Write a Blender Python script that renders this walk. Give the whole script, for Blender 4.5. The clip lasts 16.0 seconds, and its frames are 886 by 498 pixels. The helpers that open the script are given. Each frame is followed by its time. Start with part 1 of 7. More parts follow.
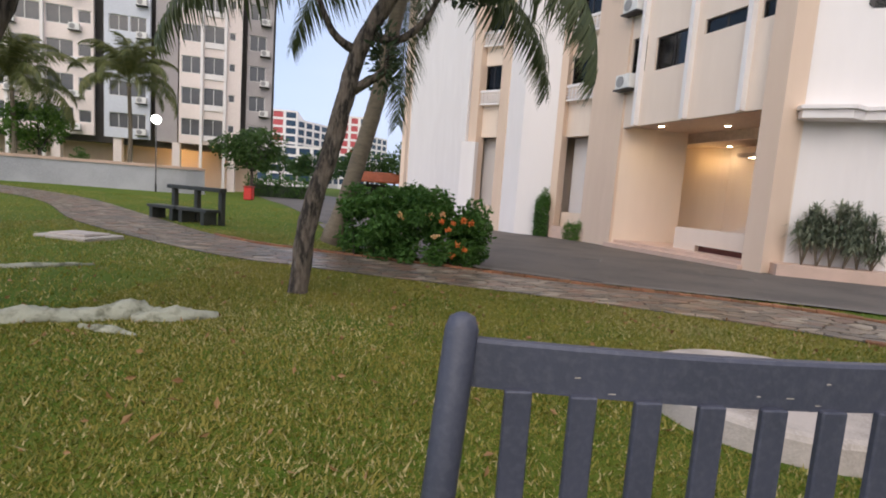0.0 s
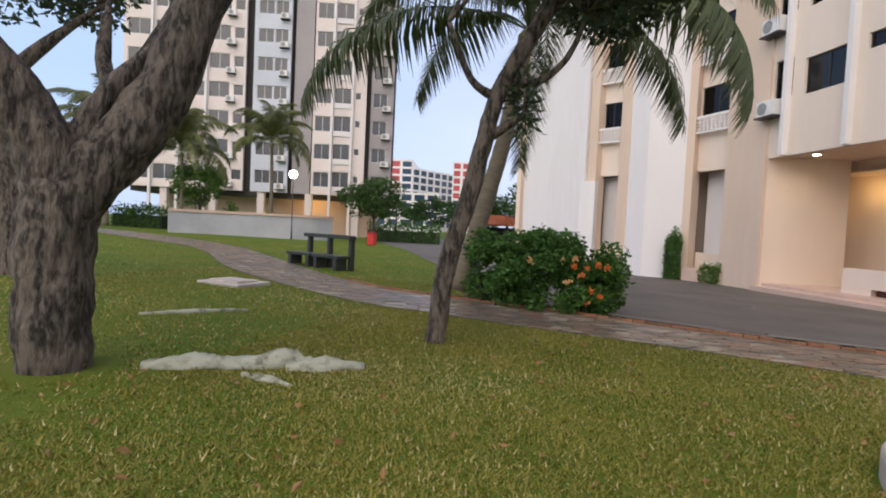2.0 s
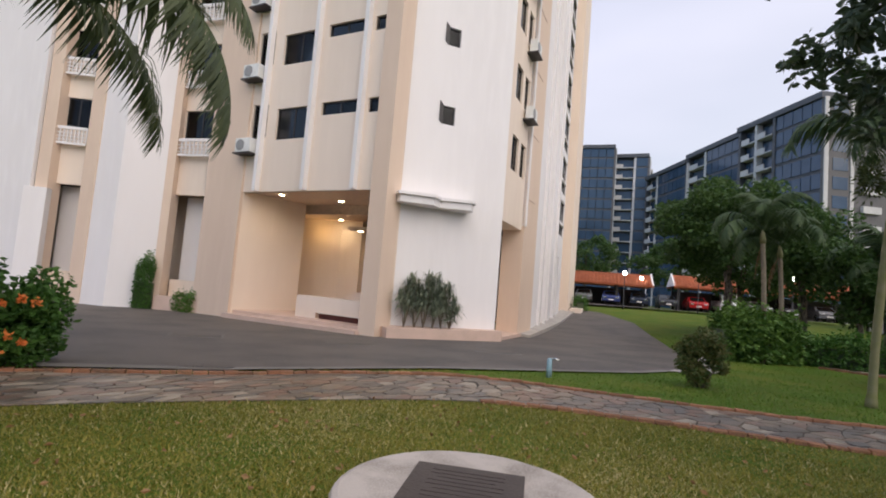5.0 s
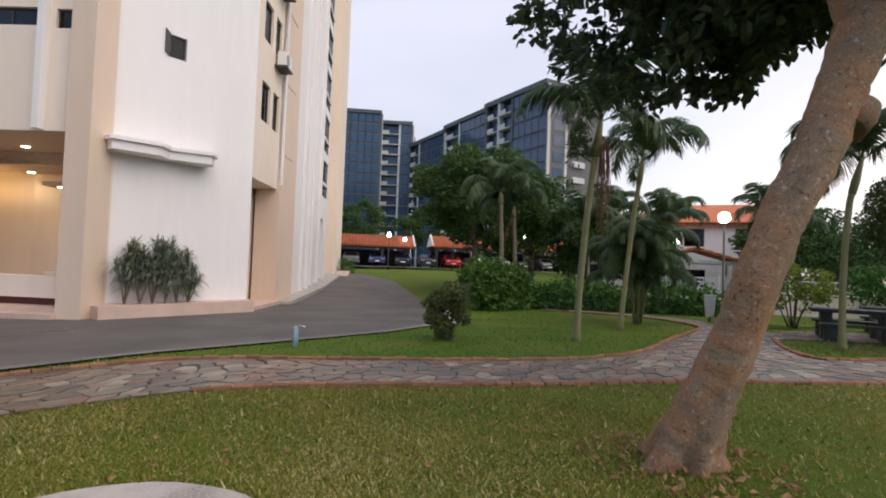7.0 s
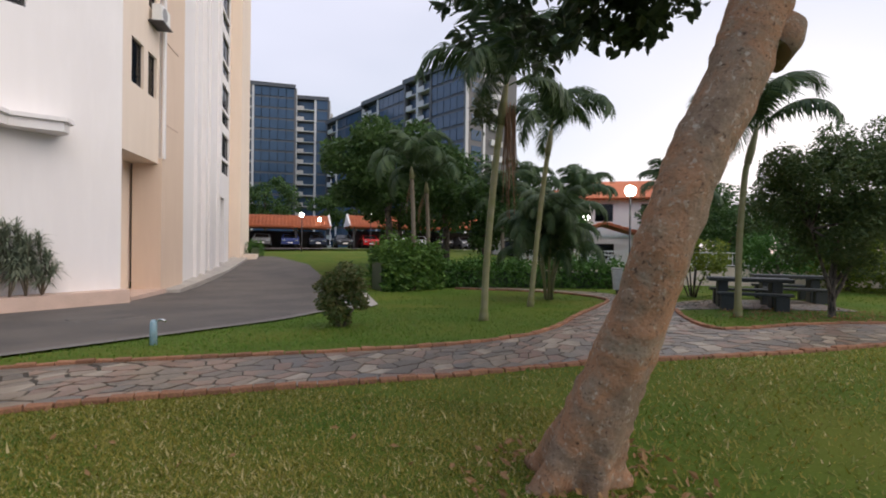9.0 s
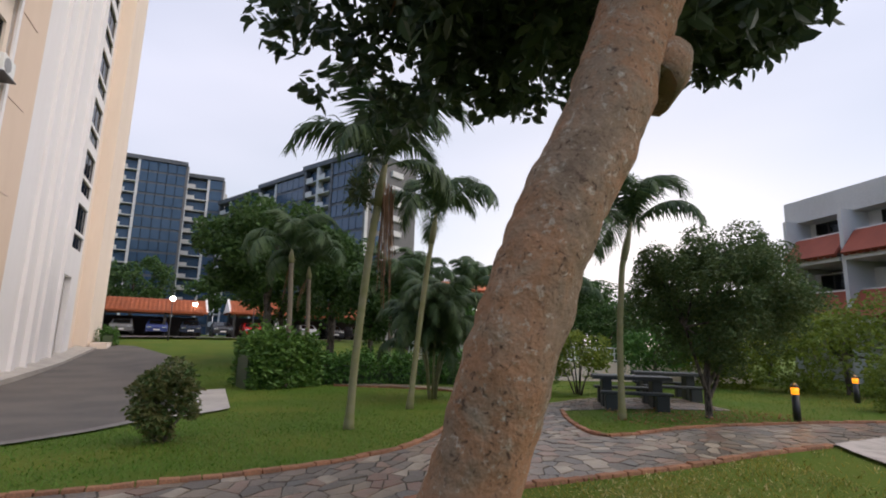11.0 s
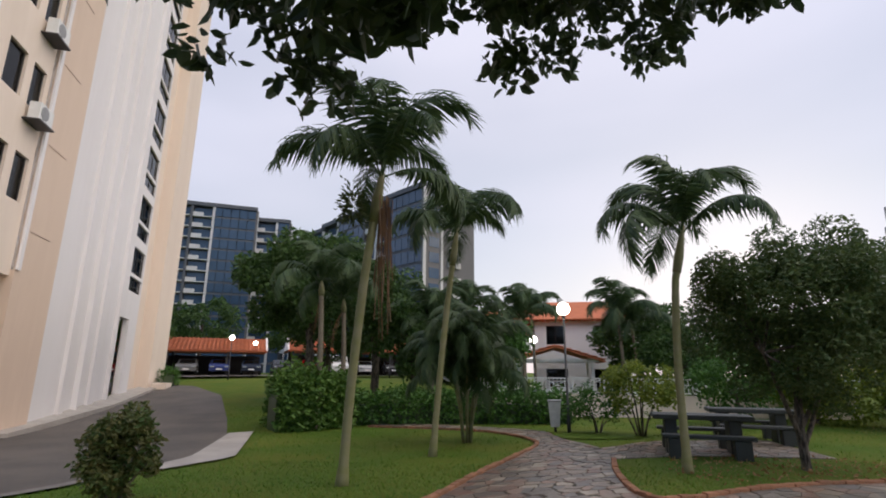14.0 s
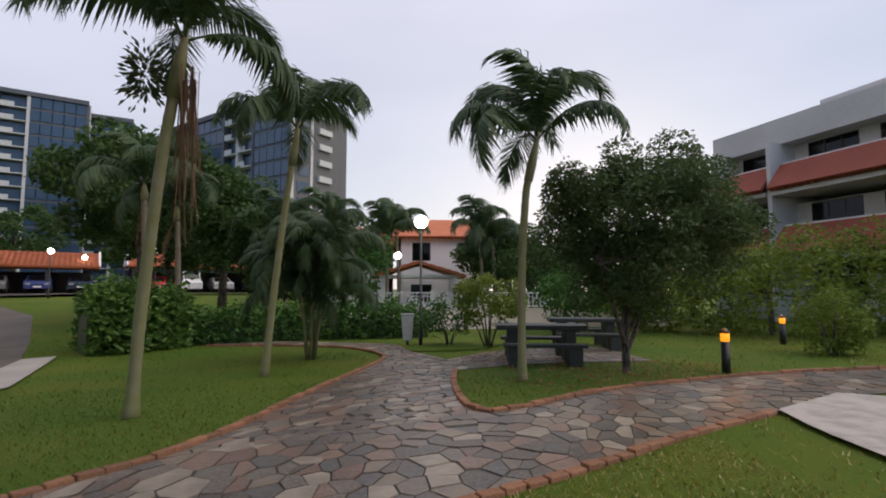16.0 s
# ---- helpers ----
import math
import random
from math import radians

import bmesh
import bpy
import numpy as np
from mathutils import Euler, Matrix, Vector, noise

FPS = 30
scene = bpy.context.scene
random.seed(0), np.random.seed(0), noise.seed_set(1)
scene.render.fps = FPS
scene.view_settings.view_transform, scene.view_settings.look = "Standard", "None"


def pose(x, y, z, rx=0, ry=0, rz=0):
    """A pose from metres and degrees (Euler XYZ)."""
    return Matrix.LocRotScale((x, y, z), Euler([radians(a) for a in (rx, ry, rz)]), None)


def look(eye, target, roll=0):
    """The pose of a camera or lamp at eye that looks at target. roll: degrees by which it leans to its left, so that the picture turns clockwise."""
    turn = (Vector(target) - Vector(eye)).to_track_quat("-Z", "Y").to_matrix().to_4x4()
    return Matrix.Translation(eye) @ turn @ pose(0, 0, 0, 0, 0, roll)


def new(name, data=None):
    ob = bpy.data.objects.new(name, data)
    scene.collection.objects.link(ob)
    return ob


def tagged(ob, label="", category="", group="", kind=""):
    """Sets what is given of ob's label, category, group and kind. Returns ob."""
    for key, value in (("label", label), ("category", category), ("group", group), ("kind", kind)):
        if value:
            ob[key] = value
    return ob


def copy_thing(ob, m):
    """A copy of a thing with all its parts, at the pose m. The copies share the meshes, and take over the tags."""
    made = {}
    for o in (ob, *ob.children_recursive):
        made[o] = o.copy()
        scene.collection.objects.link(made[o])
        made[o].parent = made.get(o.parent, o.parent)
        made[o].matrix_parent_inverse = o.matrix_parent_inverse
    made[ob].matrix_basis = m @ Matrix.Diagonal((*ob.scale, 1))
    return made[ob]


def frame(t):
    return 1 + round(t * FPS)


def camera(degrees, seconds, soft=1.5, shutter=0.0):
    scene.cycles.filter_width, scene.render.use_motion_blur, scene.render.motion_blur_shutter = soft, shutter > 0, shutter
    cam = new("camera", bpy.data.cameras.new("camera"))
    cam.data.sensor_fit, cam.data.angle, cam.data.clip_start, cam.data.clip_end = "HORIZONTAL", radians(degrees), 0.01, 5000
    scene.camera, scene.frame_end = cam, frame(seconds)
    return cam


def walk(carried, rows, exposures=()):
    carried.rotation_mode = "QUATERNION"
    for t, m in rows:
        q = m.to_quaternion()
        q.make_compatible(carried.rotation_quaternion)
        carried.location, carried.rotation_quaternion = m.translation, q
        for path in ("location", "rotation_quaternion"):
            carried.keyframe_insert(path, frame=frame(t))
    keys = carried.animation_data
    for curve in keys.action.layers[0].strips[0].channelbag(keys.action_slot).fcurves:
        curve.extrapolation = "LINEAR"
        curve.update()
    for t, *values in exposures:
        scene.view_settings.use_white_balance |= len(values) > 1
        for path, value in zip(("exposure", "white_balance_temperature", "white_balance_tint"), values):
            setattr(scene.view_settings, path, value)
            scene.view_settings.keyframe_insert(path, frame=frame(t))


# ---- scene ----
cam = camera(82.5, 16.0, soft=1.9)
METRES, EYE, TILT, LEAN, TURN = 8.5, 1.30, -1.2, 0.99, 0.0
ROWS = [
    (0.0, 0.0, 0.0, 0.0, 0.46, -5.18, -5.08),
    (0.5, -0.0226, 0.0023, -0.0005, 3.97, -3.45, -4.71),
    (1.0, -0.0384, 0.0074, -0.0009, 7.79, -2.85, -3.05),
    (1.5, -0.0465, 0.0114, -0.0015, 16.19, -3.04, -3.76),
    (2.0, -0.0451, 0.0302, 0.0028, 12.94, -1.41, -3.95),
    (2.5, -0.0427, 0.0471, 0.0047, 7.18, 0.73, -4.22),
    (3.0, -0.0407, 0.0714, 0.0075, -8.68, 2.72, -5.21),
    (3.5, -0.0425, 0.094, 0.0079, -19.75, 3.31, -3.01),
    (4.0, -0.0369, 0.114, 0.0093, -21.5, 3.32, -3.3),
    (4.5, -0.0181, 0.1373, 0.0119, -30.45, 4.86, -2.68),
    (5.0, 0.0033, 0.1449, 0.0129, -41.74, 5.88, -4.6),
    (5.2, 0.0135, 0.1478, 0.0129, -48.1, 5.7, -4.6),
    (7.3, 0.1552, 0.1665, 0.0109, -69.8, 2.9, -0.95),
    (7.5, 0.1678, 0.1655, 0.0106, -72.26, 2.54, -0.64),
    (8.0, 0.1986, 0.1592, 0.0083, -75.56, 0.8, -0.02),
    (8.2, 0.2120, 0.1566, 0.0082, -75.6, 0.65, 0.05),
    (10.3, 0.3640, 0.1260, 0.0118, -77.8, 3.9, 0.55),
    (10.5, 0.3781, 0.1214, 0.0134, -80.41, 5.7, 0.53),
    (11.0, 0.414, 0.1066, 0.0202, -87.04, 11.16, -0.41),
    (11.5, 0.4443, 0.0859, 0.0226, -87.32, 9.59, 0.46),
    (12.0, 0.4718, 0.0593, 0.0263, -87.33, 8.12, -0.3),
    (12.5, 0.5015, 0.0427, 0.0258, -87.52, 9.36, -0.38),
    (13.0, 0.5348, 0.0277, 0.0268, -89.24, 12.51, -1.21),
    (13.5, 0.5684, 0.0123, 0.0274, -85.47, 14.16, -0.82),
    (14.0, 0.6044, -0.0001, 0.027, -79.27, 14.83, 0.61),
    (14.5, 0.6412, -0.008, 0.0282, -78.4, 14.6, 1.16),
    (15.0, 0.6718, -0.0212, 0.0232, -80.59, 11.31, 2.1),
    (15.5, 0.6992, -0.0404, 0.0193, -84.84, 6.32, 0.9),
    (16.0, 0.7415, -0.0595, 0.0193, -93.42, 5.42, 1.25),
]
walk(cam, [(t, pose(0, 0, EYE, TILT, LEAN, TURN) @ pose(METRES * x, METRES * y, METRES * z, 90 + pitch, roll, yaw)) for t, x, y, z, yaw, pitch, roll in ROWS],
     [(0.0, 0.33), (3.0, 0.33), (5.0, 0.25), (8.0, 0.25), (10.5, 0.24), (12.0, 0.22), (14.0, 0.07), (16.0, 0.05)])
SKY, SUN = 1.0, 2.1

# ---- light ----
world = bpy.data.worlds.new("evening_sky")
scene.world = world
world.use_nodes = True
wn, wl = world.node_tree.nodes, world.node_tree.links
wn.clear()
sky = wn.new("ShaderNodeTexSky")
sky.sky_type, sky.sun_disc = "NISHITA", False
sky.sun_elevation, sky.sun_rotation = radians(9), radians(110)
sky.air_density, sky.dust_density, sky.ozone_density = 1.3, 0.6, 3.0
coord = wn.new("ShaderNodeTexCoord")
squash = wn.new("ShaderNodeMapping")
squash.inputs["Scale"].default_value = (1.0, 1.0, 3.2)
clouds = wn.new("ShaderNodeTexNoise")
clouds.inputs["Scale"].default_value, clouds.inputs["Detail"].default_value, clouds.inputs["Roughness"].default_value = 1.3, 3.0, 0.42
ramp = wn.new("ShaderNodeValToRGB")
ramp.color_ramp.elements[0].position, ramp.color_ramp.elements[1].position = 0.30, 0.72
ramp.color_ramp.elements[0].color = (0.62, 0.62, 0.62, 1)
ramp.color_ramp.elements[1].color = (0.95, 0.95, 0.95, 1)
dim = wn.new("ShaderNodeMix")
dim.data_type, dim.blend_type = "RGBA", "MULTIPLY"
dim.inputs["Factor"].default_value = 1.0
dim.inputs["B"].default_value = (0.12, 0.12, 0.12, 1)
split = wn.new("ShaderNodeSeparateXYZ")
eastness = wn.new("ShaderNodeMapRange")
for key, v in (("From Min", -0.6), ("From Max", 0.9), ("To Min", 0.0), ("To Max", 1.0)):
    eastness.inputs[key].default_value = v
cloud_tone = wn.new("ShaderNodeMix")
cloud_tone.data_type = "RGBA"
cloud_tone.inputs["A"].default_value = (0.54, 0.68, 1.02, 1)
cloud_tone.inputs["B"].default_value = (0.86, 0.84, 0.97, 1)
blend = wn.new("ShaderNodeMix")
blend.data_type = "RGBA"
bg, wout = wn.new("ShaderNodeBackground"), wn.new("ShaderNodeOutputWorld")
bg.inputs["Strength"].default_value = SKY
wl.new(coord.outputs["Generated"], squash.inputs["Vector"])
wl.new(squash.outputs["Vector"], clouds.inputs["Vector"])
wl.new(clouds.outputs["Fac"], ramp.inputs["Fac"])
wl.new(coord.outputs["Generated"], split.inputs["Vector"])
wl.new(split.outputs["X"], eastness.inputs["Value"])
wl.new(eastness.outputs["Result"], cloud_tone.inputs["Factor"])
wl.new(sky.outputs["Color"], dim.inputs["A"])
wl.new(ramp.outputs["Color"], blend.inputs["Factor"])
wl.new(dim.outputs["Result"], blend.inputs["A"])
wl.new(cloud_tone.outputs["Result"], blend.inputs["B"])
wl.new(blend.outputs["Result"], bg.inputs["Color"])
wl.new(bg.outputs["Background"], wout.inputs["Surface"])

sun = new("sun", bpy.data.lights.new("sun", "SUN"))
sun.data.energy, sun.data.angle, sun.data.color = SUN, radians(75), (1.0, 0.84, 0.66)
sun.matrix_world = look((0, 0, 60), (7, 23, 37))


# ---- helpers of this scene ----
def smooth(a):
    a = min(1.0, max(0.0, a))
    return a * a * (3 - 2 * a)


def gz(x, y):
    """The ground's height: the lawn falls to the drive, the car park and the far lawns lie higher."""
    s = 0.0173 * x + 0.0209 * y
    if s > 0.45:
        s = 0.45 + 0.2 * (1 - math.exp(-(s - 0.45) / 0.2))
    if s < -0.2:
        s = -0.2 - 0.1 * (1 - math.exp((s + 0.2) / 0.1))
    rise = 1.45 * smooth((x - 19) / 31) * smooth((y + 2) / 12)
    rise += 0.42 * smooth((y - 14) / 16) * smooth(-x / 9)
    return rise - s


def box(bm, size, m=Matrix(), bevel=0.0):
    made = bmesh.ops.create_cube(bm, size=1, matrix=m @ Matrix.Diagonal((*size, 1)))
    if bevel:
        edges = list({e for v in made["verts"] for e in v.link_edges})
        bmesh.ops.bevel(bm, geom=edges, offset=bevel, segments=1, affect="EDGES")


def tube(bm, pts, radii, seg=10, cap=True, wobble=0.0):
    """A round limb along pts, with a radius for each point."""
    pts = [Vector(p) for p in pts]
    rings = []
    side = Vector((1, 0, 0))
    for i, p in enumerate(pts):
        d = (pts[min(i + 1, len(pts) - 1)] - pts[max(i - 1, 0)]).normalized()
        side = (side - d * side.dot(d))
        side = side.normalized() if side.length > 1e-4 else d.orthogonal().normalized()
        up = d.cross(side)
        ring = []
        for k in range(seg):
            a = 2 * math.pi * k / seg
            r = radii[i]
            if wobble:
                r *= 1 + wobble * noise.noise(Vector((math.cos(a) * 1.3, math.sin(a) * 1.3, i * 0.5)) + p * 0.9)
            ring.append(bm.verts.new(p + side * (math.cos(a) * r) + up * (math.sin(a) * r)))
        rings.append(ring)
    for a, b in zip(rings, rings[1:]):
        for k in range(seg):
            f = bm.faces.new((a[k], a[(k + 1) % seg], b[(k + 1) % seg], b[k]))
            f.smooth = True
    if cap:
        bm.faces.new(rings[0][::-1])
        bm.faces.new(rings[-1])


def curve_points(pts, n):
    """Points along a smooth line through pts."""
    pts = [Vector(p) for p in pts]
    q = [pts[0] * 2 - pts[1]] + pts + [pts[-1] * 2 - pts[-2]]
    out = []
    for i in range(1, len(q) - 2):
        for k in range(n):
            t = k / n
            a, b, c, d = q[i - 1], q[i], q[i + 1], q[i + 2]
            out.append(0.5 * ((2 * b) + (c - a) * t + (2 * a - 5 * b + 4 * c - d) * t * t + (3 * b - a - 3 * c + d) * t ** 3))
    out.append(pts[-1])
    return out


def link(name, bm, material, parent=None, label=""):
    me = bpy.data.meshes.new(name)
    bm.normal_update()
    bm.to_mesh(me)
    bm.free()
    me.materials.append(material)
    ob = new(name, me)
    if parent is not None:
        ob.parent = parent
    if label:
        ob["label"] = label
    return ob


def part(name, bm, material, parent, label=""):
    return link(name, bm, material, parent, label)


def raw(name, verts, faces, material, parent=None, smooth_faces=False):
    me = bpy.data.meshes.new(name)
    me.from_pydata(verts, [], faces)
    me.materials.append(material)
    if smooth_faces:
        me.polygons.foreach_set("use_smooth", [True] * len(me.polygons))
    ob = new(name, me)
    if parent is not None:
        ob.parent = parent
    return ob


def thing(name, m, label, category, group="", kind=""):
    ob = new(name)
    ob.empty_display_size = 0.2
    ob.matrix_world = m if isinstance(m, Matrix) else Matrix.Translation(m)
    return tagged(ob, label, category, group, kind)


def resample(pts, step):
    pts = [Vector((p[0], p[1])) for p in pts]
    total = sum((b - a).length for a, b in zip(pts, pts[1:]))
    n = max(2, int(round(total / step)) + 1)
    return along(pts, [total * i / (n - 1) for i in range(n)])


def along(pts, at):
    pts = [Vector((p[0], p[1])) for p in pts]
    out, i, done = [], 0, 0.0
    for s in at:
        while i < len(pts) - 2 and done + (pts[i + 1] - pts[i]).length < s:
            done += (pts[i + 1] - pts[i]).length
            i += 1
        d = pts[i + 1] - pts[i]
        out.append(pts[i] + d * ((s - done) / d.length))
    return out


def rounded(pts, n=6):
    return [(p.x, p.y) for p in curve_points([(x, y, 0) for x, y in pts], n)]


# ---- materials ----
def material(name, colour, second=None, scale=6.0, fine=60.0, rough=0.7, metal=0.0, bump=0.15, bump_scale=None, mix=(0.35, 0.65), piece=0.0, island=0.0,
             stretch=(1, 1, 1), spec=0.5, third=None, depth=0.01, tones=None):
    """Colour varied at two scales, with fine relief; piece and island vary it from object to object or piece to piece."""
    m = bpy.data.materials.new(name)
    m.use_nodes = True
    nt = m.node_tree
    n, l = nt.nodes, nt.links
    b = n["Principled BSDF"]
    b.inputs["Metallic"].default_value, b.inputs["Specular IOR Level"].default_value = metal, spec
    second = second or tuple(c * 0.8 for c in colour)
    third = third or tuple(min(1, c * 1.12) for c in colour)
    tc, mp = n.new("ShaderNodeTexCoord"), n.new("ShaderNodeMapping")
    mp.inputs["Scale"].default_value = stretch
    l.new(tc.outputs["Object"], mp.inputs["Vector"])
    big, small = n.new("ShaderNodeTexNoise"), n.new("ShaderNodeTexNoise")
    big.inputs["Scale"].default_value, big.inputs["Detail"].default_value = scale, 5
    small.inputs["Scale"].default_value, small.inputs["Detail"].default_value = fine, 4
    for q in (big, small):
        l.new(mp.outputs["Vector"], q.inputs["Vector"])
    r = n.new("ShaderNodeMapRange")
    r.inputs["From Min"].default_value, r.inputs["From Max"].default_value = mix
    l.new(big.outputs["Fac"], r.inputs["Value"])
    c1, c2 = n.new("ShaderNodeMix"), n.new("ShaderNodeMix")
    c1.data_type = c2.data_type = "RGBA"
    c1.inputs["A"].default_value, c1.inputs["B"].default_value = (*colour, 1), (*second, 1)
    c2.inputs["B"].default_value = (*third, 1)
    l.new(r.outputs["Result"], c1.inputs["Factor"])
    if tones:
        pick = n.new("ShaderNodeValToRGB")
        pick.color_ramp.interpolation = "CONSTANT"
        while len(pick.color_ramp.elements) < len(tones):
            pick.color_ramp.elements.new(0.5)
        for k, tone in enumerate(tones):
            pick.color_ramp.elements[k].position = k / len(tones)
            pick.color_ramp.elements[k].color = (*tone, 1)
        source = n.new("ShaderNodeObjectInfo").outputs["Random"] if piece else n.new("ShaderNodeNewGeometry").outputs["Random Per Island"]
        l.new(source, pick.inputs["Fac"])
        l.new(pick.outputs["Color"], c1.inputs["A"])
        r.inputs["To Max"].default_value = 0.6
    r2 = n.new("ShaderNodeMapRange")
    r2.inputs["From Min"].default_value, r2.inputs["From Max"].default_value, r2.inputs["To Max"].default_value = 0.45, 0.75, 0.8
    l.new(small.outputs["Fac"], r2.inputs["Value"])
    l.new(r2.outputs["Result"], c2.inputs["Factor"])
    l.new(c1.outputs["Result"], c2.inputs["A"])
    out = c2.outputs["Result"]
    if piece or island:
        hsv = n.new("ShaderNodeHueSaturation")
        rr = n.new("ShaderNodeMapRange")
        amount = piece or island
        rr.inputs["To Min"].default_value, rr.inputs["To Max"].default_value = 1 - amount, 1 + amount
        if piece:
            l.new(n.new("ShaderNodeObjectInfo").outputs["Random"], rr.inputs["Value"])
        else:
            l.new(n.new("ShaderNodeNewGeometry").outputs["Random Per Island"], rr.inputs["Value"])
        l.new(rr.outputs["Result"], hsv.inputs["Value"])
        l.new(out, hsv.inputs["Color"])
        out = hsv.outputs["Color"]
    l.new(out, b.inputs["Base Color"])
    rg = n.new("ShaderNodeMapRange")
    rg.inputs["To Min"].default_value, rg.inputs["To Max"].default_value = max(0.03, rough - 0.1), min(1, rough + 0.1)
    l.new(small.outputs["Fac"], rg.inputs["Value"])
    l.new(rg.outputs["Result"], b.inputs["Roughness"])
    if bump:
        bp = n.new("ShaderNodeBump")
        bp.inputs["Strength"].default_value, bp.inputs["Distance"].default_value = bump, depth
        src = small
        if bump_scale:
            src = n.new("ShaderNodeTexNoise")
            src.inputs["Scale"].default_value, src.inputs["Detail"].default_value = bump_scale, 6
            l.new(mp.outputs["Vector"], src.inputs["Vector"])
        l.new(src.outputs["Fac"], bp.inputs["Height"])
        l.new(bp.outputs["Normal"], b.inputs["Normal"])
    return m


def leaf_material(name, colour, second, glow=0.35, scale=1.2, rough=0.5):
    """A leaf that lets some light through, varied leaf by leaf."""
    m = bpy.data.materials.new(name)
    m.use_nodes = True
    n, l = m.node_tree.nodes, m.node_tree.links
    b, o = n["Principled BSDF"], n["Material Output"]
    b.inputs["Roughness"].default_value, b.inputs["Specular IOR Level"].default_value = rough, 0.35
    tc, no = n.new("ShaderNodeTexCoord"), n.new("ShaderNodeTexNoise")
    no.inputs["Scale"].default_value = scale
    l.new(tc.outputs["Object"], no.inputs["Vector"])
    add = n.new("ShaderNodeMath")
    add.operation = "ADD"
    l.new(n.new("ShaderNodeNewGeometry").outputs["Random Per Island"], add.inputs[0])
    l.new(no.outputs["Fac"], add.inputs[1])
    r = n.new("ShaderNodeMapRange")
    r.inputs["From Min"].default_value, r.inputs["From Max"].default_value = 0.3, 1.35
    l.new(add.outputs["Value"], r.inputs["Value"])
    c = n.new("ShaderNodeMix")
    c.data_type = "RGBA"
    c.inputs["A"].default_value, c.inputs["B"].default_value = (*colour, 1), (*second, 1)
    l.new(r.outputs["Result"], c.inputs["Factor"])
    l.new(c.outputs["Result"], b.inputs["Base Color"])
    tr, mx = n.new("ShaderNodeBsdfTranslucent"), n.new("ShaderNodeMixShader")
    mx.inputs["Fac"].default_value = glow
    l.new(c.outputs["Result"], tr.inputs["Color"])
    l.new(b.outputs["BSDF"], mx.inputs[1])
    l.new(tr.outputs["BSDF"], mx.inputs[2])
    l.new(mx.outputs["Shader"], o.inputs["Surface"])
    return m


def glass_material(name, tint=(0.75, 0.8, 0.85), see=0.7):
    m = bpy.data.materials.new(name)
    m.use_nodes = True
    n, l = m.node_tree.nodes, m.node_tree.links
    n.remove(n["Principled BSDF"])
    t, g, x, f = n.new("ShaderNodeBsdfTransparent"), n.new("ShaderNodeBsdfGlossy"), n.new("ShaderNodeMixShader"), n.new("ShaderNodeFresnel")
    t.inputs["Color"].default_value = (*[c * see for c in tint], 1)
    g.inputs["Roughness"].default_value = 0.03
    f.inputs["IOR"].default_value = 1.33
    l.new(f.outputs["Fac"], x.inputs["Fac"])
    l.new(t.outputs["BSDF"], x.inputs[1])
    l.new(g.outputs["BSDF"], x.inputs[2])
    l.new(x.outputs["Shader"], n["Material Output"].inputs["Surface"])
    return m


def lamp_material(name, colour, strength):
    m = bpy.data.materials.new(name)
    m.use_nodes = True
    b = m.node_tree.nodes["Principled BSDF"]
    b.inputs["Base Color"].default_value = (*colour, 1)
    b.inputs["Emission Color"].default_value, b.inputs["Emission Strength"].default_value = (*colour, 1), strength
    return m


GRASS = material("grass_ground", (0.060, 0.115, 0.010), (0.110, 0.130, 0.016), 0.45, 30, 0.9, 0, 0.6, 60, third=(0.115, 0.160, 0.025), depth=0.03, spec=0.15)
BLADE = leaf_material("grass_blades", (0.068, 0.128, 0.008), (0.300, 0.255, 0.048), 0.35, 0.9)
GREENBLADE = leaf_material("greener_grass_blades", (0.052, 0.150, 0.010), (0.130, 0.225, 0.028), 0.35, 0.6)
STRAW = leaf_material("dry_grass", (0.30, 0.25, 0.08), (0.50, 0.42, 0.20), 0.2)
DRYLEAF = leaf_material("dry_leaves", (0.20, 0.10, 0.04), (0.34, 0.20, 0.09), 0.2)
ASPHALT = material("asphalt", (0.105, 0.090, 0.077), (0.060, 0.054, 0.048), 0.55, 120, 0.75, 0, 0.4, 200, third=(0.165, 0.148, 0.130), mix=(0.40, 0.62))
MORTAR = material("path_mortar", (0.062, 0.052, 0.040), (0.045, 0.042, 0.026), 1.5, 60, 0.9, 0, 0.4)
TONES = [(0.135, 0.112, 0.092), (0.110, 0.108, 0.104), (0.205, 0.105, 0.070), (0.255, 0.195, 0.135), (0.070, 0.058, 0.048), (0.165, 0.130, 0.100), (0.215, 0.125, 0.085), (0.100, 0.088, 0.070), (0.300, 0.250, 0.190)]
STONE = material("paving_stone", (0.155, 0.140, 0.130), (0.095, 0.070, 0.050), 3.4, 34, 0.42, 0, 0.7, 12, piece=0.25, third=(0.26, 0.22, 0.175), tones=TONES)
STONES = material("paving_stones_joined", (0.155, 0.140, 0.130), (0.095, 0.070, 0.050), 3.4, 34, 0.42, 0, 0.7, 12, island=0.25, third=(0.26, 0.22, 0.175), tones=TONES)
BRICK = material("edging_brick", (0.29, 0.125, 0.065), (0.15, 0.085, 0.05), 3, 40, 0.85, 0, 0.5, piece=0.25, third=(0.38, 0.18, 0.09))
BRICKS = material("edging_bricks_joined", (0.29, 0.125, 0.065), (0.15, 0.085, 0.05), 3, 40, 0.85, 0, 0.5, island=0.25, third=(0.38, 0.18, 0.09))
